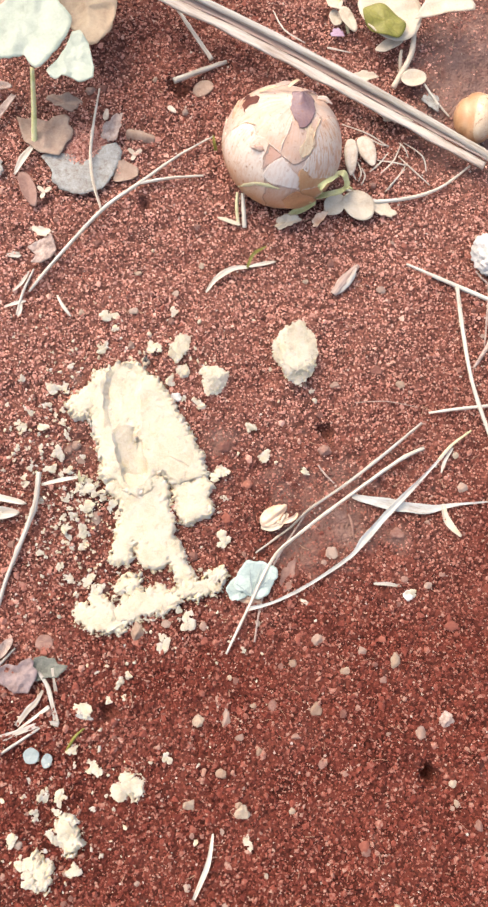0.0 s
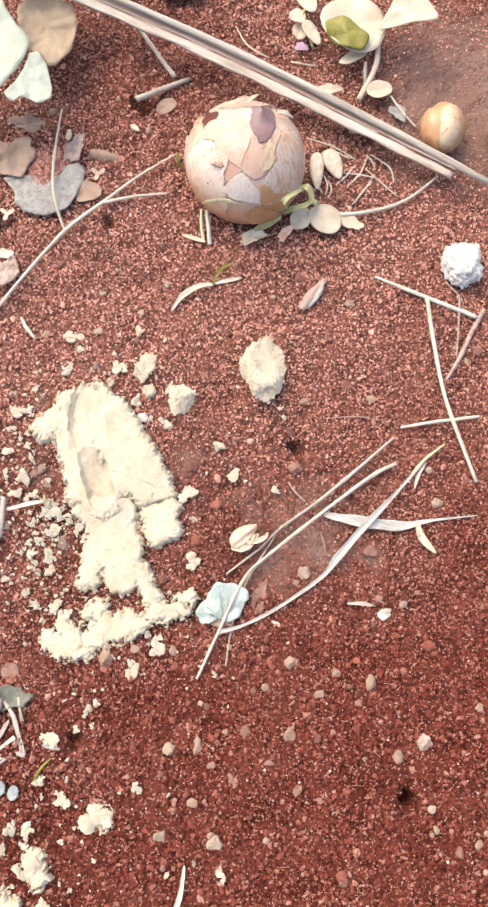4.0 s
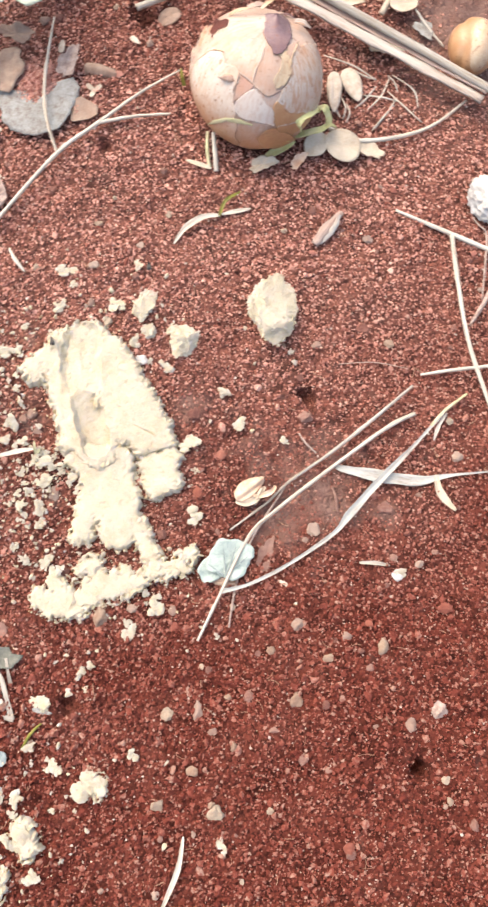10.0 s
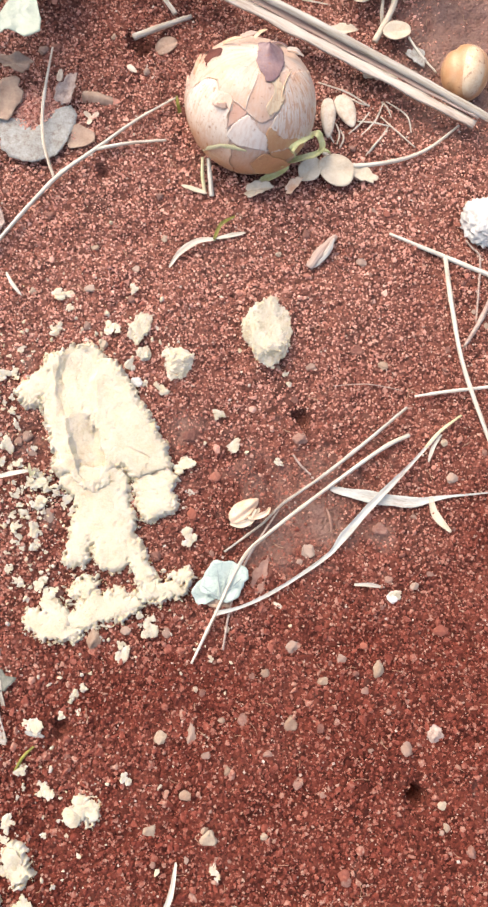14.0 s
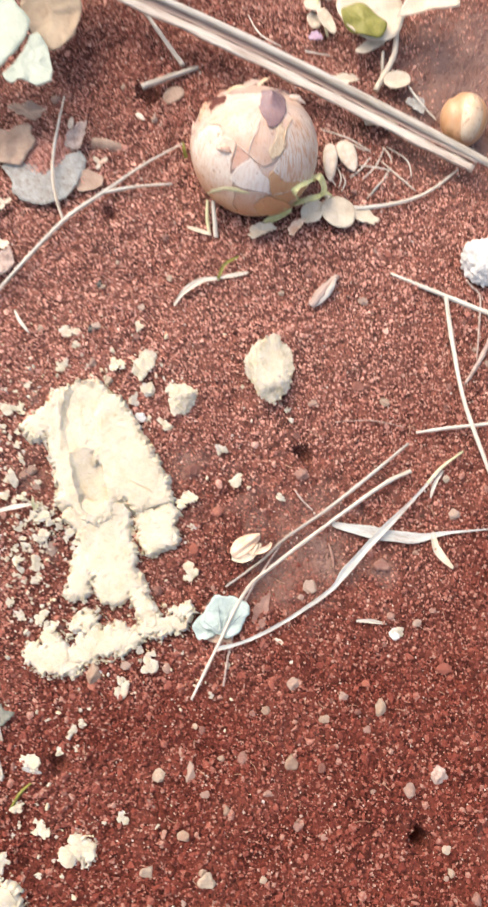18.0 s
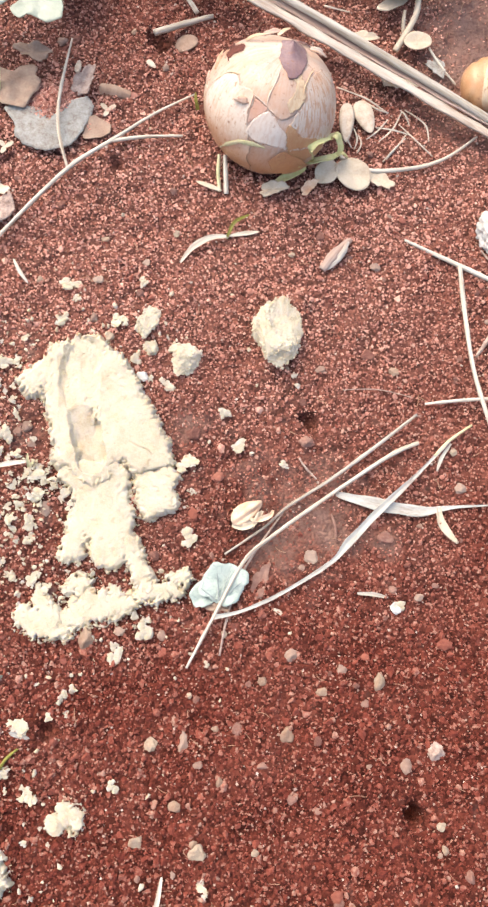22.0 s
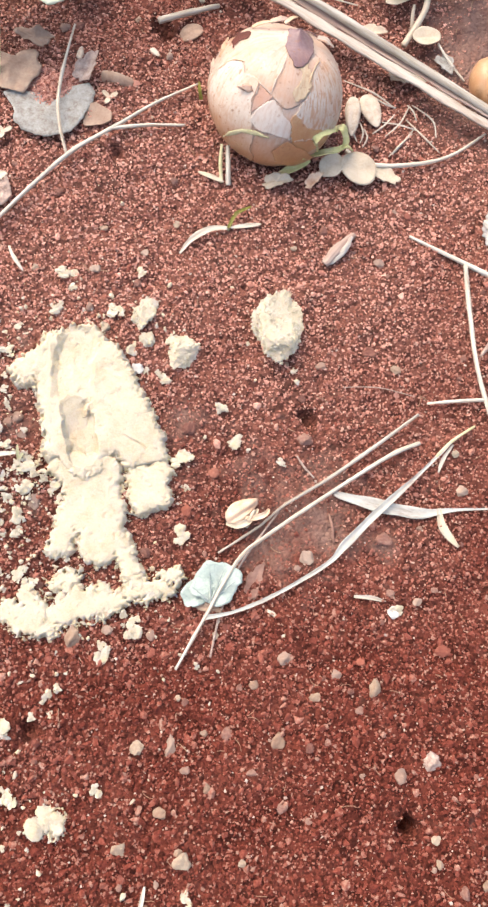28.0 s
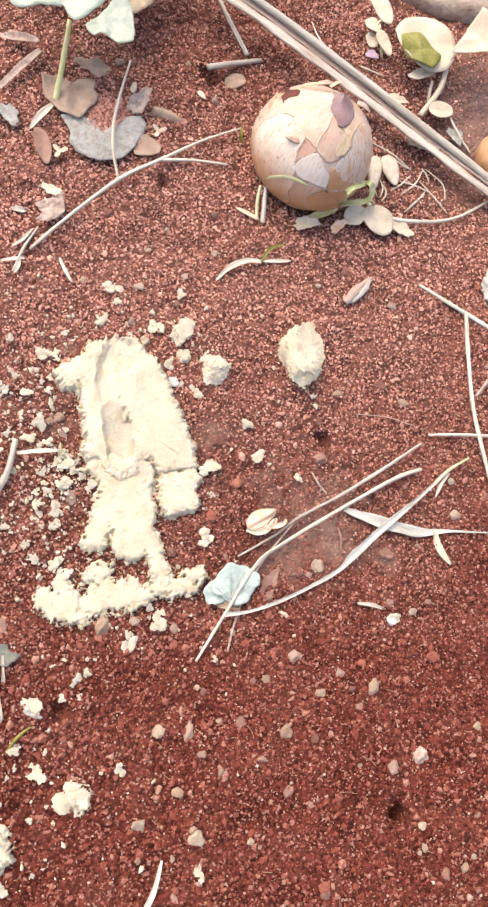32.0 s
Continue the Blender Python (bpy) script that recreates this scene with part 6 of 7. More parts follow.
for a, b, ratio in [((0.1028, 0.3295, 0.0022), (0.1044, 0.3056, 0.0025), 0.34), ((0.1089, 0.3322, 0.0019), (0.1174, 0.3138, 0.0021), 0.52), ((-0.0420, 0.3221, 0.0020), (-0.0418, 0.3297, 0.0020), 0.45), ((-0.0068, 0.3361, 0.0020), (-0.0015, 0.3324, 0.0020), 0.5), ((-0.0828, 0.1369, 0.0019), (-0.0790, 0.1196, 0.0019), 0.5)]:
    solo("seed", seed_body(a, b, ratio, 1), SEED, "flat pale oval seed lying on soil", "seed", "seeds")

for pts in ([(0.0966, 0.3387, 0.0012), (0.1129, 0.3341, 0.0018), (0.1258, 0.3288, -0.0005)], [(0.1156, 0.3109, 0.0002), (0.1209, 0.3163, 0.0010), (0.1259, 0.3245, 0.0006)], [(0.1197, 0.3189, -0.0001), (0.1288, 0.3179, 0.0017), (0.1389, 0.3181, -0.0005)],
            [(0.1256, 0.2991, 0.0003), (0.1305, 0.3061, 0.0020), (0.1366, 0.3154, -0.0003)], [(0.1323, 0.3324, -0.0008), (0.1355, 0.3287, 0.0003), (0.1382, 0.3237, -0.0006)], [(0.1107, 0.3128, 0.0003), (0.1129, 0.3072, 0.0013), (0.1112, 0.3016, 0.0005)], [(0.1223, 0.3107, 0.0001), (0.1290, 0.3188, 0.0017), (0.1333, 0.3316, -0.0008)], [(0.1323, 0.3234, -0.0005), (0.1428, 0.3132, 0.0016), (0.1521, 0.3073, -0.0003)], [(0.1348, 0.3330, -0.0009), (0.1461, 0.3247, 0.0012), (0.1496, 0.3159, -0.0006)], [(0.1273, 0.3006, 0.0002), (0.1326, 0.3095, 0.0009), (0.1378, 0.3197, -0.0005)], [(0.1096, 0.3037, 0.0004), (0.1104, 0.3095, 0.0013), (0.1081, 0.3161, 0.0003)], [(0.1028, 0.3151, 0.0004), (0.1048, 0.3091, 0.0014), (0.1080, 0.3044, 0.0005)], [(0.1118, 0.3323, 0.0019), (0.1202, 0.3286, 0.0017), (0.1260, 0.3294, -0.0005)], [(0.0704, 0.3898, 0.0007), (0.0571, 0.3959, 0.0019), (0.0492, 0.4086, 0.0009)],
            [(0.0900, 0.3888, 0.0003), (0.0842, 0.3878, 0.0015), (0.0985, 0.3878, 0.0001)]):
    stalk("rootlet", "thin dry rootlet on dark soil", "root", [("tube", pts, [0.0003, 0.0005, 0.0003], STRAW)], "rootlets")
stalk("bent_straw", "thin dry stem leaning on the soil", "stem", [("tube", [(0.1443, 0.3713, 0.0023), (0.1527, 0.3623, 0.0001), (0.1620, 0.3543, -0.0019)], [0.0006, 0.0007, 0.0005], STRAW)])
fallen("pale_flake", (0.1198, 0.3486, 0.0003), (0.1338, 0.3489, -0.0002), 0.8, CREAM_LEAF, "pale dry leaf flake under the reed", shape="torn", cup=0.2)
fallen("pale_flake", (0.1453, 0.3659, -0.0007), (0.1548, 0.3583, -0.0009), 0.7, GREY_LEAF, "dry grey leaf flake on soil", shape="torn")
fallen("pale_flake", (0.1175, 0.3530, 0.0013), (0.1399, 0.3489, 0.0006), 0.55, CREAM_LEAF, "pale leaf lying under the reed", shape="pointed")
fallen("pale_flake", (0.0985, 0.3664, 0.0040), (0.1141, 0.3713, 0.0044), 0.4, CREAM_LEAF, "pale dry leaf flake beside the reed", shape="torn", cup=0.2)
fallen("purple_scrap", (0.0851, 0.3981, 0.0015), (0.0931, 0.3978, 0.0024), 0.7, PURPLE, "tiny purple scrap on soil", "scrap", shape="torn")

# the dead leaves and the tall weed at the other side
ARROW_LEAF = [(-0.49, -1.25), (-0.18, -1.25), (0.04, -1.19), (0.12, -1.09), (0.27, -1.37), (0.46, -1.57), (0.69, -1.34), (0.92, -1.07), (1.11, -0.76), (1.33, -0.4), (1.31, -0.18), (1.04, 0.18), (0.8, 0.68), (0.61, 1.27), (0.49, 1.6), (0.22, 1.27), (-0.01, 0.63), (-0.39, 0.27), (-0.9, -0.09), (-1.1, -0.62), (-1.02, -1.36), (-0.75, -1.40)]
TORN_LOBE = [(-1.07, -0.58), (-0.57, -0.04), (-0.22, 0.49), (0.14, 1.29), (0.5, 1.36), (0.87, 0.75), (1.07, -0.4), (1.04, -1.01), (0.36, -1.19), (0.08, -0.97), (-0.43, -0.78), (-0.63, -1.11), (-0.92, -0.9)]
ROUND_LEAF = [(-1.0, 1.07), (-1.0, 0.25), (-0.84, -0.25), (-0.52, -0.68), (-0.25, -0.87), (-0.04, -1.3), (0.26, -1.33), (0.55, -1.06), (0.8, -0.75), (0.94, -0.25), (1.03, 0.37), (0.91, 0.95), (0.09, 1.39), (-0.56, 1.39)]
WAVY_LEAF = [(-1.04, 0.66), (-0.72, 0.59), (-0.48, 0.69), (0.05, 0.5), (0.34, 0.73), (0.76, 0.8), (0.91, 0.6), (0.84, 0.33), (1.03, 0.13), (0.96, -0.27), (0.76, -0.47), (0.47, -0.92), (0.12, -0.85), (-0.23, -0.81), (-0.52, -0.52), (-0.82, -0.26), (-0.92, 0.13)]
EATEN_LEAF = [(-1.0, 0.26), (-0.85, 0.04), (-0.73, -0.17), (-0.7, -0.43), (-0.53, -0.62), (-0.25, -0.77), (0.02, -0.79), (0.25, -0.71), (0.48, -0.65), (0.64, -0.47), (0.81, -0.21), (0.95, 0.09), (1.0, 0.35), (0.89, 0.57), (0.5, 0.5), (0.2, 0.3), (-0.23, 0.3), (-0.54, 0.35), (-0.77, 0.39)]
LEAF_SHARD = [(-0.51, 0.75), (-0.14, 0.93), (1.01, 0.13), (0.97, -0.55), (0.33, -0.82), (-0.84, -0.94), (-1.0, -0.54)]
LEAF_FLAKE = [(-1.01, 0.11), (-0.37, 0.47), (0.5, 0.83), (0.61, 1.13), (0.86, 0.58), (1.0, -0.24), (0.7, -0.64), (0.07, -1.11), (-0.76, -1.06), (-0.42, -0.47)]
plant("broad_leaf_weed", (-0.0877, 0.3357, -0.0000), "weed with broad pale silvery leaves and green stems", [
    ([(-0.0801, 0.3016, 0.0020), (-0.0792, 0.3143, 0.0180), (-0.0776, 0.3251, 0.0380)], [0.0018, 0.0015, 0.0012], LOOP),
    ([(-0.1012, 0.3914, 0.0200), (-0.0835, 0.3995, 0.0220), (-0.0645, 0.4070, 0.0300)], [0.0016, 0.0015, 0.0012], SHOOT),
    ([(-0.1159, 0.4370, 0.0300), (-0.1001, 0.4178, 0.0240), (-0.0906, 0.4042, 0.0100)], [0.002, 0.002, 0.0018], SHOOT)], [
    ((-0.1113, 0.3508, 0.0390), (-0.0674, 0.3582, 0.0410), 1.0, PALE_LEAF, {"outline": ARROW_LEAF, "cup": 0.05, "ruffle": 0.06}),
    ((-0.0696, 0.3299, 0.0400), (-0.0461, 0.3337, 0.0400), 1.0, PALE_LEAF, {"outline": TORN_LOBE, "cup": 0.05, "ruffle": 0.06}),
    ((-0.0733, 0.3740, 0.0190), (-0.0401, 0.3796, 0.0210), 1.0, DRY_LEAF, {"outline": ROUND_LEAF, "cup": 0.05, "ruffle": 0.08}),
    ((-0.0891, 0.4011, 0.0360), (-0.0377, 0.4122, 0.0400), 0.52, PALE_LEAF, {"shape": "pointed", "cup": 0.08}),
    ((-0.1125, 0.3961, 0.0340), (-0.1118, 0.4283, 0.0400), 0.6, SHOOT, {"shape": "pointed"}),
    ((-0.1186, 0.3641, 0.0100), (-0.1034, 0.3958, 0.0140), 0.8, TAN_LEAF, {})])
LITTER = [
    ("brown_leaf", (-0.0895, 0.3057, 0.003), (-0.0589, 0.3106, 0.003), 1.0, TAN_LEAF, "large flat brown dead leaf on soil", {"outline": WAVY_LEAF, "cup": 0.06, "ruffle": 0.07}),
    ("grey_leaf", (-0.0747, 0.2882, 0.0015), (-0.0287, 0.2953, 0.002), 1.0, GREY_LEAF, "grey dead leaf partly covered with soil", {"outline": EATEN_LEAF, "cup": 0.08, "ruffle": 0.04, "ragged": 0.05}),
    ("grey_leaf", (-0.0394, 0.3076, 0.003), (-0.0325, 0.3225, 0.008), 0.55, BARK, "torn grey leaf edge standing in soil", {"shape": "torn", "cup": 0.25}),
    ("tan_leaf", (-0.0337, 0.2905, 0.002), (-0.0189, 0.2928, 0.003), 1.0, TAN_LEAF, "tan leaf fragment on soil", {"outline": LEAF_SHARD, "cup": 0.06}),
    ("red_leaf", (-0.0849, 0.2835, 0.0020), (-0.0749, 0.2646, 0.0020), 0.55, RED_LEAF, "small reddish dead leaf on soil", {"shape": "pointed"}),
    ("tan_leaf", (-0.0759, 0.3303, 0.003), (-0.0567, 0.3281, 0.003), 0.5, TAN_LEAF, "crumpled tan leaf fragment on soil", {"shape": "torn", "cup": 0.2, "ruffle": 0.12}),
    ("tan_leaf", (-0.1186, 0.3314, 0.0030), (-0.0984, 0.3350, 0.0040), 0.38, BARK, "narrow folded brown leaf on soil", {"shape": "pointed", "cup": 0.2}),
    ("grey_leaf", (-0.1069, 0.2907, 0.0020), (-0.0956, 0.2816, 0.0020), 0.6, GREY_LEAF, "small grey leaf fragment on soil", {"shape": "torn"}),
    ("pale_flake", (-0.0746, 0.2371, 0.003), (-0.0586, 0.2395, 0.004), 1.0, BARK, "pale dry leaf flake on soil", {"outline": LEAF_FLAKE, "cup": 0.10, "ruffle": 0.10}),
    ("pale_flake", (-0.0733, 0.2492, 0.0030), (-0.0628, 0.2470, 0.0040), 0.5, CREAM_LEAF, "cream leaf flake on soil", {"shape": "torn", "cup": 0.2}),
    ("pale_flake", (-0.0861, 0.2327, 0.0010), (-0.0779, 0.2339, 0.0010), 0.4, GREY_STRAW, "small pale flake on soil", {"shape": "torn"}),
    ("pale_flake", (0.0070, 0.3470, 0.0010), (0.0179, 0.3541, 0.0030), 0.7, TAN_LEAF, "ribbed tan husk flake beside a stick", {"shape": "oval", "cup": -0.2}),
    ("dark_leaf", (-0.0077, 0.4477, 0.012), (0.0248, 0.4264, 0.003), 0.62, MAUVE_LEAF, "crumpled mauve-grey dead leaf against the plaster edge", {"outline": WAVY_LEAF, "cup": 0.10, "ruffle": 0.10}),
    ("pale_flake", (-0.0808, 0.0865, 0.0009), (-0.0592, 0.0894, 0.0016), 0.45, GREY_STRAW, "pale dry leaf on soil", {"shape": "pointed"}),
    ("pale_flake", (-0.0798, 0.0977, 0.0009), (-0.0559, 0.0949, 0.0016), 0.2, STRAW, "thin dry leaf on soil", {"shape": "pointed"}),
    ("dark_leaf", (-0.0434, 0.0086, 0.0044), (-0.0233, 0.0134, 0.0046), 0.55, DARK_LEAF, "dark grey-green dead leaf on soil", {"shape": "torn"}),
    ("dead_leaf", (-0.0556, 0.004, 0.006), (-0.036, 0.009, 0.0063), 1.0, MAUVE_LEAF, "crumpled mauve-grey dead leaf on soil", {"outline": WAVY_LEAF, "cup": 0.08, "ruffle": 0.14}),
    ("dead_leaf", (-0.0584, 0.0133, 0.005), (-0.0518, 0.0241, 0.0039), 0.6, BARK, "curled brown dead leaf on soil", {"shape": "pointed", "cup": 0.25}),
    ("red_leaf", (-0.0396, 0.0228, 0.0019), (-0.0309, 0.0252, 0.0016), 0.9, RED_LEAF, "small flat reddish leaf on soil", {"shape": "oval"}),
    ("grey_leaf", (-0.0141, -0.0097, 0.0058), (-0.0052, -0.0111, 0.0058), 0.35, GREY_LEAF, "small grey sliver on soil", {"shape": "pointed"})]
for n, (name, a, b, ratio, mat, label, more) in enumerate(LITTER):
    fallen(name, a, b, ratio, mat, label, seed=20 + n, **more)
roll = thing("rolled_leaf", (-0.0206, 0.3147, -0.0), "rolled tan leaf piece on soil", "leaf")
part("roll", ribbon([(-0.0287, 0.3163, 0.0025), (-0.0238, 0.3154, 0.004), (-0.0176, 0.3145, 0.004), (-0.0118, 0.3137, 0.0025)], [0.0062, 0.0070, 0.0066, 0.0058], -0.42, 0.0005, 10, 0.03), TAN_LEAF, roll)
stalk("brown_strip", "flat brown leaf strip on soil", "leaf", [("blade", [(-0.1103, 0.3009, 0.0020), (-0.1034, 0.3151, 0.0030), (-0.0957, 0.3297, 0.0040)], [0.003, 0.0045, 0.003], BARK, 0.15)])
stalk("pale_grass", "short pale grass leaf on soil", "grass", [("blade", [(-0.0889, 0.2820, 0.0010), (-0.0853, 0.2901, 0.0030), (-0.0808, 0.2994, 0.0030)], [0.001, 0.0045, 0.002], STRAW, 0.25)])
stalk("thin_twig", "thin dry twig below a fallen leaf", "twig", [("tube", [(-0.0756, 0.1986, 0.0010), (-0.0737, 0.2116, 0.0020), (-0.0697, 0.2261, 0.0020)], [0.0005, 0.0008, 0.0005], GREY_STRAW, 0.1)])
for a, m, b in (((-0.0737, 0.2059, 0.0010), (-0.0734, 0.2015, 0.0020), (-0.0746, 0.1977, 0.0010)), ((-0.0550, 0.2127, 0.0010), (-0.0504, 0.2060, 0.0029), (-0.0456, 0.2012, 0.0009)), ((-0.0828, 0.2024, 0.0010), (-0.0768, 0.2048, 0.0020), (-0.0716, 0.2072, 0.0010)), ((-0.0795, 0.2121, 0.0010), (-0.0749, 0.2174, 0.0020), (-0.0724, 0.2247, 0.0010))):
    stalk("grass_scrap", "short dry grass scrap on soil", "grass", [("blade", [a, m, b], [0.0006, 0.0022, 0.0006], STRAW, 0.25)])
for c in ((-0.0704, 0.2728, 0.0020), (-0.0223, 0.3028, 0.0020)):
    plant("tiny_sprout", c, "tiny pale sprout with three leaves", [], [(c, tuple(Vector(c) + Vector((0.0048 * math.cos(a), 0.0048 * math.sin(a), 0.0012))), 0.5, CREAM_LEAF, {}) for a in (0.6, 2.6, 4.5)], "sprout")

# rootlets, round leaves and straws at the near corner
for pts, r in (([(-0.0664, -0.0043, 0.0068), (-0.0579, 0.0077, 0.0076), (-0.0494, 0.0199, 0.0033)], 0.0013), ([(-0.0740, 0.0509, 0.0020), (-0.0700, 0.0373, 0.0043), (-0.0647, 0.0208, 0.0033)], 0.0016), ([(-0.0624, -0.0420, 0.0059), (-0.0436, -0.0277, 0.0077), (-0.0252, -0.0129, 0.0051)], 0.0013)):
    stalk("rootlet", "dry pale curling rootlet on soil", "root", [("tube", pts, [r * 0.4, r * 0.62, r * 0.4], GREY_STRAW)], "rootlets")
ROOTS = [
    ([(-0.0357, 0.0096, 0.0052), (-0.0301, 0.0032, 0.0059), (-0.0261, -0.0062, 0.0057), (-0.0226, -0.0154, 0.0052)], [0.0012, 0.0022, 0.0019, 0.0028], GREY_STRAW), ([(-0.0319, 0.0007, 0.0061), (-0.0341, -0.0048, 0.0077), (-0.0383, -0.0100, 0.0070), (-0.0428, -0.0176, 0.0054)], [0.0009, 0.0025, 0.0031, 0.0019], GREY_STRAW), ([(-0.0275, -0.0067, 0.0077), (-0.0349, -0.0134, 0.0072), (-0.0430, -0.0207, 0.0055)], [0.0019, 0.0015, 0.0006], STRAW), ([(-0.0218, -0.0150, 0.0052), (-0.0288, -0.0149, 0.0063), (-0.0381, -0.0190, 0.0065), (-0.0504, -0.0247, 0.0057)], [0.0025, 0.0019, 0.0028, 0.0031], GREY_STRAW), ([(-0.0289, 0.0119, 0.0049), (-0.0270, 0.0056, 0.0056), (-0.0256, 0.0005, 0.0041)], [0.0012, 0.0012, 0.0019], GREY_STRAW)]
for pts, size, mat in ROOTS:
    stalk("root_strip", "flat dry pinkish root strip on soil", "root", [("blade", pts, size, mat, 0.15, 0.0007, 6, 0.05)], "rootlets")
plant("round_leaf_sprout", (-0.0299, -0.0320, 0.0048), "sprout with two round bluish leaves", [([(-0.0295, -0.0342, 0.0048), (-0.0295, -0.0319, 0.0068)], [0.0006, 0.0005], SHOOT)], [((-0.0366, -0.0292, 0.0077), (-0.0292, -0.0325, 0.0078), 0.95, SAGE, {"cup": 0.03}), ((-0.0275, -0.0323, 0.0078), (-0.0223, -0.0327, 0.0077), 1.35, SAGE, {"cup": 0.03})], "sprout")
stalk("green_stem", "short yellow-green stem on soil", "stem", [("tube", [(-0.0164, -0.0279, 0.0056), (-0.0130, -0.0206, 0.0074), (-0.0084, -0.0153, 0.0061)], [0.0006, 0.0008, 0.0004], GREEN)])
stalk("upper_twig", "pale dry twig lying over the plaster edge", "twig", [("tube", [(-0.0559, 0.4378, 0.0340), (-0.0408, 0.4179, 0.0330), (-0.0269, 0.4024, 0.0330)], [0.0012, 0.0015, 0.0014], STRAW), ("tube", [(-0.0533, 0.4475, 0.0320), (-0.0275, 0.4324, 0.0300), (-0.0054, 0.4271, 0.0160)], [0.0011, 0.0012, 0.001], GREY_STRAW)])

fallen("tan_husk", (0.2068, 0.3665, 0.0021), (0.2166, 0.3199, 0.0031), 0.42, BROWN_LEAF, "long tan husk at the soil's edge", shape="pointed", cup=0.25)
# soil that lies on the grey dead leaf
rs = rnd(17)
spot = rs.normal(size=(2600, 2)) * np.array([0.0085, 0.0062])
heap = 0.0040 * np.exp(-(spot[:, 0] / 0.011) ** 2 - (spot[:, 1] / 0.008) ** 2)
on_leaf = np.stack([-0.0515 + spot[:, 0], 0.3035 + spot[:, 1], 0.0004 + heap + rs.uniform(-0.0006, 0.0008, 2600)], -1)
joined("leaf_soil", on_leaf, rs.uniform(0.0005, 0.0012, 2600), CLOD, 18, GRAIN, "soil crumbs lying on a dead leaf")

# ---- stones ----
STONE_MESH = []
for n in range(8):
    v, f = lumpy(300 + n, 3, 0.5, 0.035, 0.7)
    STONE_MESH.append((v * 0.003, f))
STONES = {}


def stone(p, w, h, mat, n, name="pebble", label="", turn=0.0):
    key = (n % 8, mat.name)
    if key not in STONES:
        v, f = STONE_MESH[n % 8]
        STONES[key] = mesh_from("pebble", v, f, False)
        STONES[key].materials.append(mat)
    ob = new(name, STONES[key])
    ob.location = (p[0], p[1], float(soil_z(np.array(p[0]), np.array(p[1]))) + 0.0004 + 0.06 * min(w, h))
    ob.rotation_euler = (0.2 * math.sin(n), 0.2 * math.cos(n), turn)
    ob.scale = (w / 0.0056, h / 0.0056, min(w, h) / 0.0056)
    return tagged(ob, label or "small " + mat.name.replace("_", " ") + " in the soil", "pebble", "pebbles")


PEBBLES = [
    ((0.1091, 0.0034, 0.0015), 22, 26, PALE_STONE), ((0.1496, 0.0317, -0.0009), 22, 30, PALE_STONE), ((0.1229, 0.0242, -0.0012), 20, 16, PALE_STONE), ((0.0625, -0.0066, 0.0025), 16, 38, GREY_STONE), ((0.0485, -0.0074, 0.0028), 20, 22, PALE_STONE),
    ((0.1647, -0.0029, 0.0033), 20, 24, GREY_STONE), ((0.0630, -0.0321, 0.0043), 20, 20, PALE_STONE), ((0.0482, -0.0481, 0.0047), 22, 22, PALE_STONE), ((0.0751, -0.0491, 0.0047), 26, 24, PALE_STONE), ((0.0812, -0.0200, 0.0037), 14, 16, PALE_STONE),
    ((0.0703, -0.0138, 0.0032), 16, 14, GREY_STONE), ((0.1075, 0.0385, -0.0034), 22, 22, GREY_STONE), ((0.0862, 0.0036, 0.0012), 18, 22, RED_STONE)]
MORE_PEBBLES = [
    ((0.0623, 0.1188, -0.0059), 20, 18, ORANGE_STONE), ((0.0526, 0.0980, -0.0064), 18, 26, ORANGE_STONE), ((0.0175, 0.1619, -0.0017), 20, 19, WHITE_STONE), ((0.1286, 0.1908, -0.0008), 26, 24, RED_STONE), ((0.0973, 0.2506, -0.0001), 20, 26, RED_STONE),
    ((0.1271, 0.2381, -0.0002), 22, 20, GREY_STONE), ((0.1030, 0.1413, -0.0040), 28, 22, RED_STONE), ((0.1795, 0.0531, -0.0008), 26, 20, ORANGE_STONE), ((0.1385, -0.0601, 0.0049), 20, 20, ORANGE_STONE), ((0.1418, 0.0421, -0.0020), 16, 14, ORANGE_STONE), ((0.1113, 0.0854, -0.0056), 22, 26, GREY_STONE), ((0.1461, 0.0996, -0.0030), 30, 26, RED_STONE),
    ((0.1816, 0.1284, -0.0008), 26, 20, GREY_STONE), ((0.0466, 0.1376, -0.0042), 28, 28, RED_STONE), ((0.0118, 0.0336, -0.0015), 22, 34, PALE_STONE), ((0.0263, 0.0394, -0.0027), 18, 15, GREY_STONE), ((-0.0335, 0.1296, -0.0008), 20, 18, GREY_STONE), ((-0.0372, 0.1262, -0.0007), 16, 20, GREY_STONE), ((-0.0177, 0.0910, -0.0017), 16, 30, GREY_STONE), ((-0.0294, 0.1212, -0.0010), 14, 14, GREY_STONE), ((-0.0103, 0.1883, -0.0004), 16, 18, GREY_STONE), ((-0.0115, 0.2081, -0.0002), 20, 16, GREY_STONE), ((-0.0163, 0.3527, -0.0000), 10, 12, PALE_STONE)]
for n, (p, w, h, mat) in enumerate(PEBBLES + MORE_PEBBLES):
    size = 0.80 if mat is RED_STONE else 0.88
    stone(p, w * PX * size, h * PX * size, mat, n)
stone((0.1784, 0.0041, 0.0027), 22 * PX, 26 * PX, BARK, 3, "cream_pebble", "angular cream pebble on red soil")
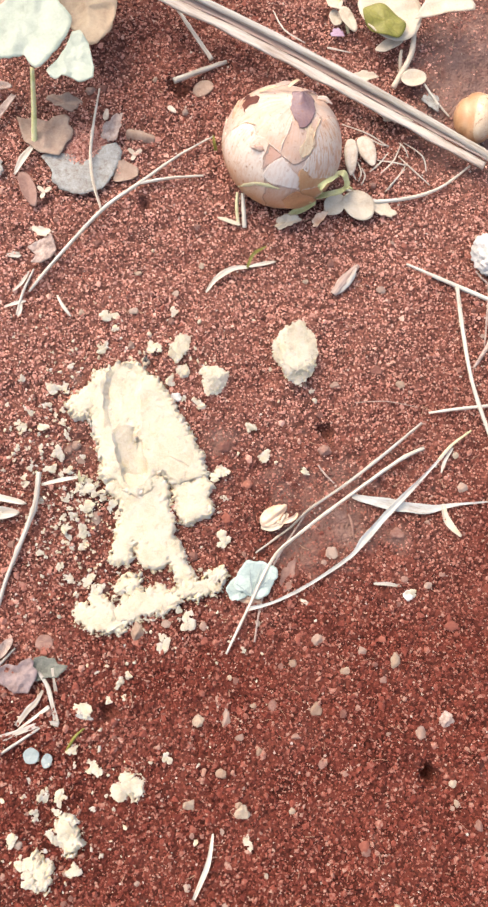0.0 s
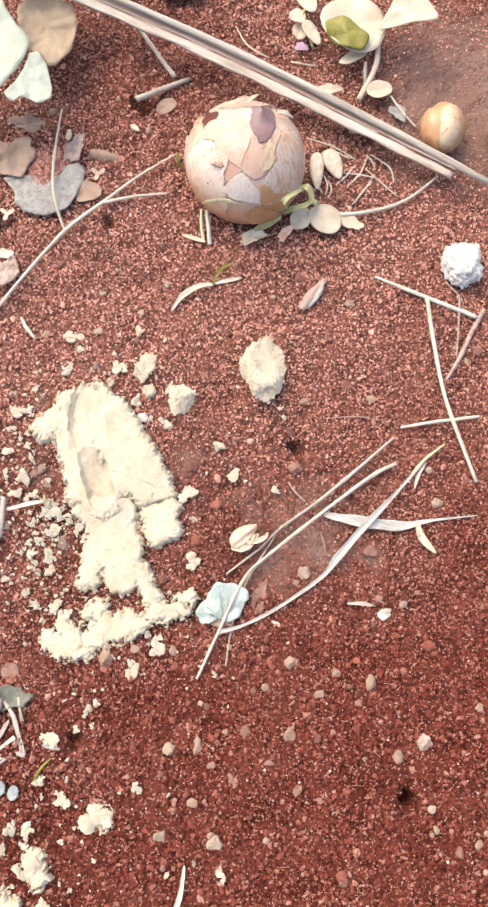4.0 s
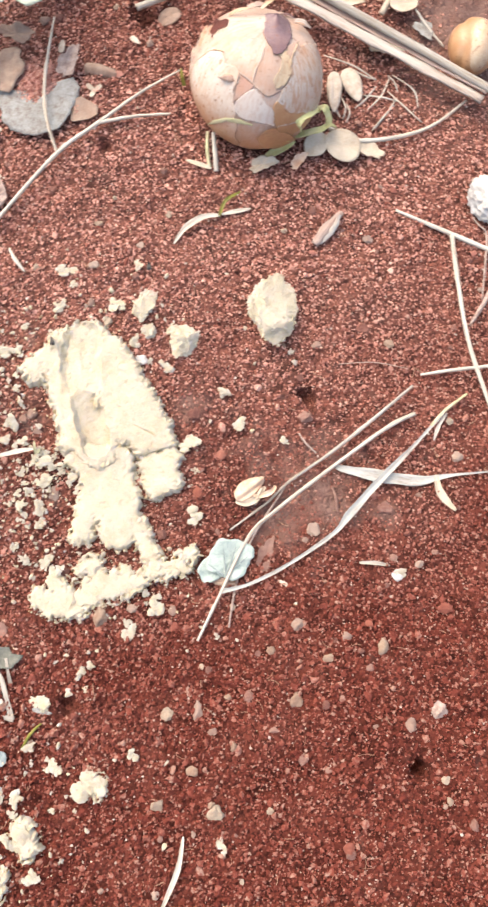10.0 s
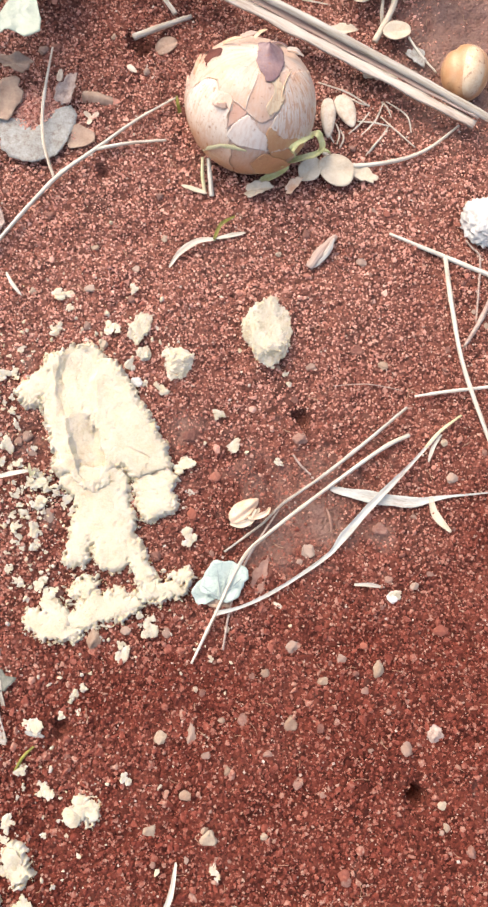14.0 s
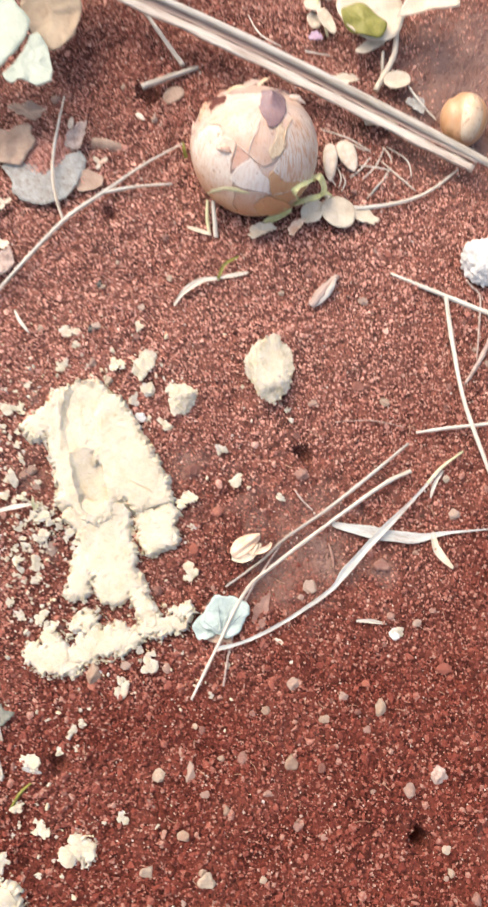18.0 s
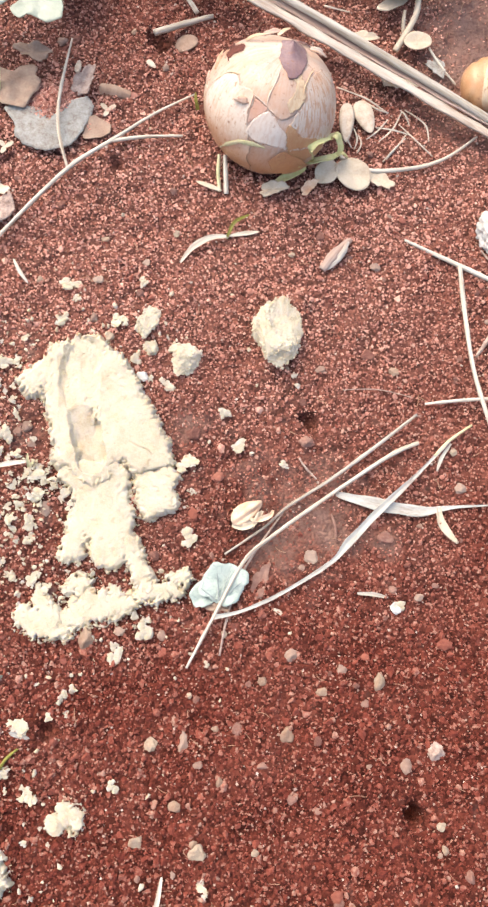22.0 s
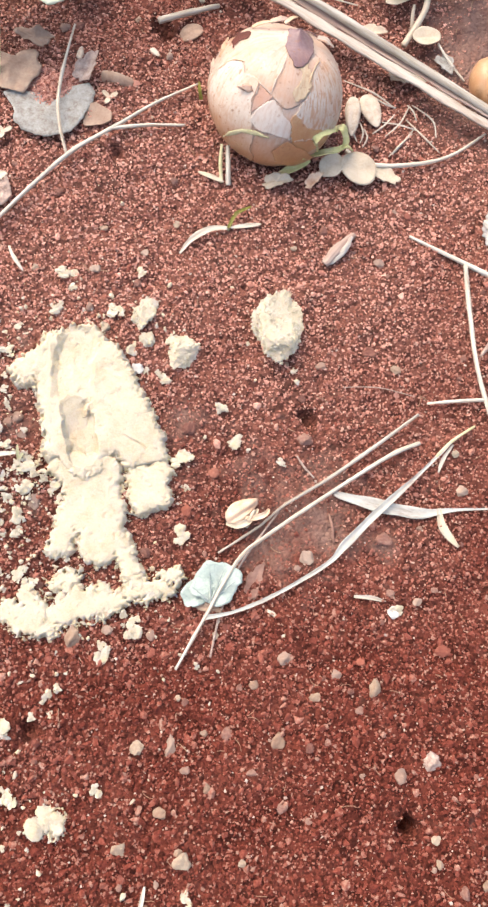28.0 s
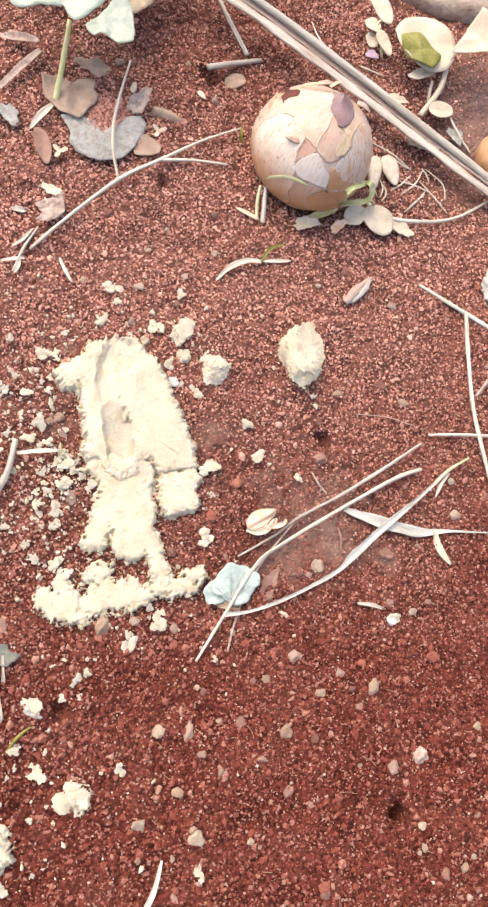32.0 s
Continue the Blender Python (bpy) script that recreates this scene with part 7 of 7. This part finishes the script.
stone((0.1548, 0.0670, -0.0022), 20 * PX, 18 * PX, WHITE_STONE, 5, "white_pebble", "small white crumbly pebble on soil")
v, f = lumpy(321, 5, 0.30, 0.16, 0.85)
solo("white_stone", mesh_from("white_stone", v * np.array([0.0115, 0.0130, 0.0105]) + np.array((0.1896, 0.2650, 0.0068)), f), WHITE_STONE, "rough white lump of stone on soil", "stone")

rs = rnd(55)
for n in range(210):
    x, y = rs.uniform(-0.10, 0.24), rs.uniform(-0.12, 0.36)
    if rs.rand() > (1.0 if y < 0.08 else 0.45):
        continue
    if in_hole(np.array(x), np.array(y), 1.6):
        continue
    r = 0.0026 + 0.0026 * rs.rand() ** 2
    mat = (RED_STONE, RED_STONE, RED_STONE, PALE_STONE, GREY_STONE)[rs.randint(0, 5)]
    stone((x, y), r, r * rs.uniform(0.7, 1.3), mat, n, turn=rs.rand() * 6.3)


def fibres():
    """Short threads of dry grass and root strewn over the soil."""
    rs = rnd(91)
    V, Fc = [], []
    for k in range(240):
        x, y, a = rs.uniform(-0.12, 0.23), rs.uniform(-0.10, 0.42), rs.rand() * 6.283
        if in_hole(np.array(x), np.array(y), 2) or (-0.045 < x < 0.055 and 0.03 < y < 0.19):
            continue
        l, r, bend = rs.uniform(0.002, 0.007), rs.uniform(0.00010, 0.00022), rs.uniform(-0.6, 0.6)
        start = len(V)
        for i in range(5):
            t = i / 4 - 0.5
            cx, cy = x + l * t * math.cos(a + bend * t), y + l * t * math.sin(a + bend * t)
            cz = float(soil_z(np.array(cx), np.array(cy))) + 0.0014 + 0.0006 * math.sin(3 * i + k)
            for q in range(4):
                w = q * math.pi / 2
                V.append((cx - math.sin(a) * r * math.cos(w), cy + math.cos(a) * r * math.cos(w), cz + r * math.sin(w)))
        for i in range(4):
            for q in range(4):
                p, o = start + i * 4 + q, start + i * 4 + (q + 1) % 4
                Fc.append((p, o, o + 4, p + 4))
    solo("dry_fibres", mesh_from("dry_fibres", V, Fc), BROWN_LEAF, "tiny dry grass fibres strewn over the soil", "fibres", kind="stuff")


fibres()


FLY_BODY = material("fly_body", [(0.006, 0.006, 0.008), (0.015, 0.014, 0.016)], size=0.001, rough=0.6, bump=0.2, fine=0.0003, spec=0.2)
FLY_WING = material("fly_wing", [(0.012, 0.011, 0.010), (0.025, 0.022, 0.020)], size=0.001, rough=0.3, bump=0.1, fine=0.0003, spec=0.5)


def build_fly():
    """A small dark fly, 4.5 mm long, its head towards +y and its feet at the origin's level."""
    ob = thing("fly", (0, 0, 0), "small dark fly darting about the dough crumbs", "fly", "flies")
    ball, tris = ico(2)
    part("abdomen", mesh_from("abdomen", ball * np.array([0.00075, 0.0013, 0.0006]) * (1 - 0.15 * ball[:, 1:2]) + np.array([0, -0.0010, 0.0012]), tris), FLY_BODY, ob)
    part("thorax", mesh_from("thorax", ball * np.array([0.0007, 0.0008, 0.0007]) + np.array([0, 0.0006, 0.0014]), tris), FLY_BODY, ob)
    part("head", mesh_from("head", ball * np.array([0.00058, 0.0004, 0.0005]) + np.array([0, 0.0016, 0.0013]), tris), FLY_BODY, ob)
    for side in (-1, 1):
        part("wing", ribbon([(side * 0.0003, 0.0006, 0.0020), (side * 0.0006, -0.0008, 0.0021), (side * 0.0009, -0.0024, 0.0019)], [0.0004, 0.0011, 0.0005], 0.05, 0.00006, 4), FLY_WING, ob, "smoky folded wing")
        for y in (-0.0004, 0.0004, 0.0011):
            part("leg", tube([(side * 0.0003, y * 0.6, 0.0010), (side * 0.0010, y, 0.0012), (side * 0.0014, y * 1.6, 0.0001)], [0.00009, 0.00007, 0.00005], 5), FLY_BODY, ob)
    return ob


def darts(stops, rest):
    """Rows for a fly: short stops, quick hops between them, and a rest on the soil outside when it stays away."""
    rows, last = [], None
    away = pose(rest[0], rest[1], float(height(*rest)) + 0.003, 0, 0, 12)
    for t, x, y, z, turn in stops:
        if last is None and t > 0.3:
            rows += [(0.0, away), (t - 0.25, away)]
        elif last is not None and t - last > 0.9:
            rows += [(last + 0.25, away), (t - 0.25, away)]
        at = pose(x, y, z, 0, 0, turn)
        rows += [(t - 0.06, at)] if t > 0.1 else [(0.0, at)]
        rows.append((t + 0.06, at))
        last = t
    return rows + [(last + 0.25, away), (32.0, away)]


def motions():
    """The flies dart about; all else lies still."""
    first = build_fly()
    second, third = copy_thing(first, pose(0, 0, 0)), copy_thing(first, pose(0, 0, 0))
    walk(first, darts([(0.0, -0.0007, 0.1801, 0.0068, -3), (0.6, 0.0132, 0.0836, 0.0038, -7), (0.8, 0.0208, 0.1414, 0.0047, 15), (1.0, -0.0420, 0.1339, 0.0070, 0), (1.6, -0.0178, 0.1683, 0.0069, 1), (2.2, -0.0629, 0.2007, 0.0035, 31), (2.6, -0.0336, 0.1589, 0.0070, 22), (2.8, 0.0195, 0.1351, 0.0045, 28), (3.0, 0.0110, 0.1010, 0.0040, 30), (3.2, -0.0234, 0.2015, 0.0073, -5), (6.6, 0.0112, 0.0554, 0.0007, -8), (6.8, -0.0273, 0.2707, 0.0035, 13), (7.0, -0.0316, 0.2040, 0.0074, 13), (7.6, -0.0677, 0.1876, 0.0075, 1), (7.8, -0.0164, 0.0584, 0.0061, 30), (8.0, 0.0098, 0.0918, 0.0040, 30), (8.2, -0.0031, 0.0873, 0.0050, -6), (8.4, -0.0492, 0.1443, 0.0072, 22), (8.8, 0.0032, 0.1185, 0.0049, 0), (9.8, 0.0137, 0.0869, 0.0038, -6), (10.0, -0.0259, 0.1650, 0.0070, 15), (12.8, 0.0124, 0.1185, 0.0043, 24), (13.0, -0.0034, 0.0735, 0.0051, 25), (13.2, 0.0696, 0.0796, -0.0033, 24), (16.6, -0.0048, 0.1229, 0.0055, 20), (16.8, -0.0131, 0.1295, 0.0060, -5), (17.0, -0.0069, 0.1685, 0.0067, 7), (17.2, -0.0246, 0.2460, 0.0035, 26), (17.4, -0.0134, 0.1323, 0.0061, 23), (17.8, -0.0068, 0.1226, 0.0056, 9), (18.0, -0.0126, 0.2041, 0.0073, 9), (18.2, 0.0711, 0.1909, 0.0022, 17), (18.6, 0.0683, 0.0692, 0.0011, 1), (19.0, 0.0753, 0.1979, 0.0025, 4), (25.0, -0.0123, 0.1495, 0.0064, 15), (27.6, 0.0279, 0.0652, 0.0032, 22), (29.0, -0.0032, 0.1249, 0.0054, 14), (30.8, -0.0256, 0.1101, 0.0063, -5)], (-0.20, 0.12)))
    walk(second, darts([(3.0, 0.0080, 0.0844, 0.0042, 3), (6.8, 0.0597, 0.2461, 0.0034, 15), (7.0, -0.0160, 0.0755, 0.0058, -2), (7.6, -0.0778, 0.2104, 0.0075, 31), (8.4, 0.0274, 0.1334, -0.0000, -1), (8.6, -0.0883, 0.1964, 0.0075, 1), (9.8, 0.0117, 0.0718, 0.0041, 10), (10.0, 0.0166, 0.2098, 0.0031, 13), (13.0, 0.1564, 0.2518, 0.0033, 22), (16.8, 0.0019, 0.1106, 0.0048, 7), (17.4, -0.0622, 0.2271, 0.0075, 28), (17.8, -0.0047, 0.1392, 0.0059, 19), (18.0, -0.0122, 0.2312, 0.0034, 0), (24.0, 0.1681, -0.0129, 0.0076, 29), (29.0, 0.0835, 0.1251, -0.0021, 0)], (0.30, 0.22)))
    walk(third, darts([(13.0, 0.0377, 0.2992, 0.0429, 31), (24.0, 0.0412, 0.3077, 0.0474, 24)], (0.02, 0.62)))


motions()
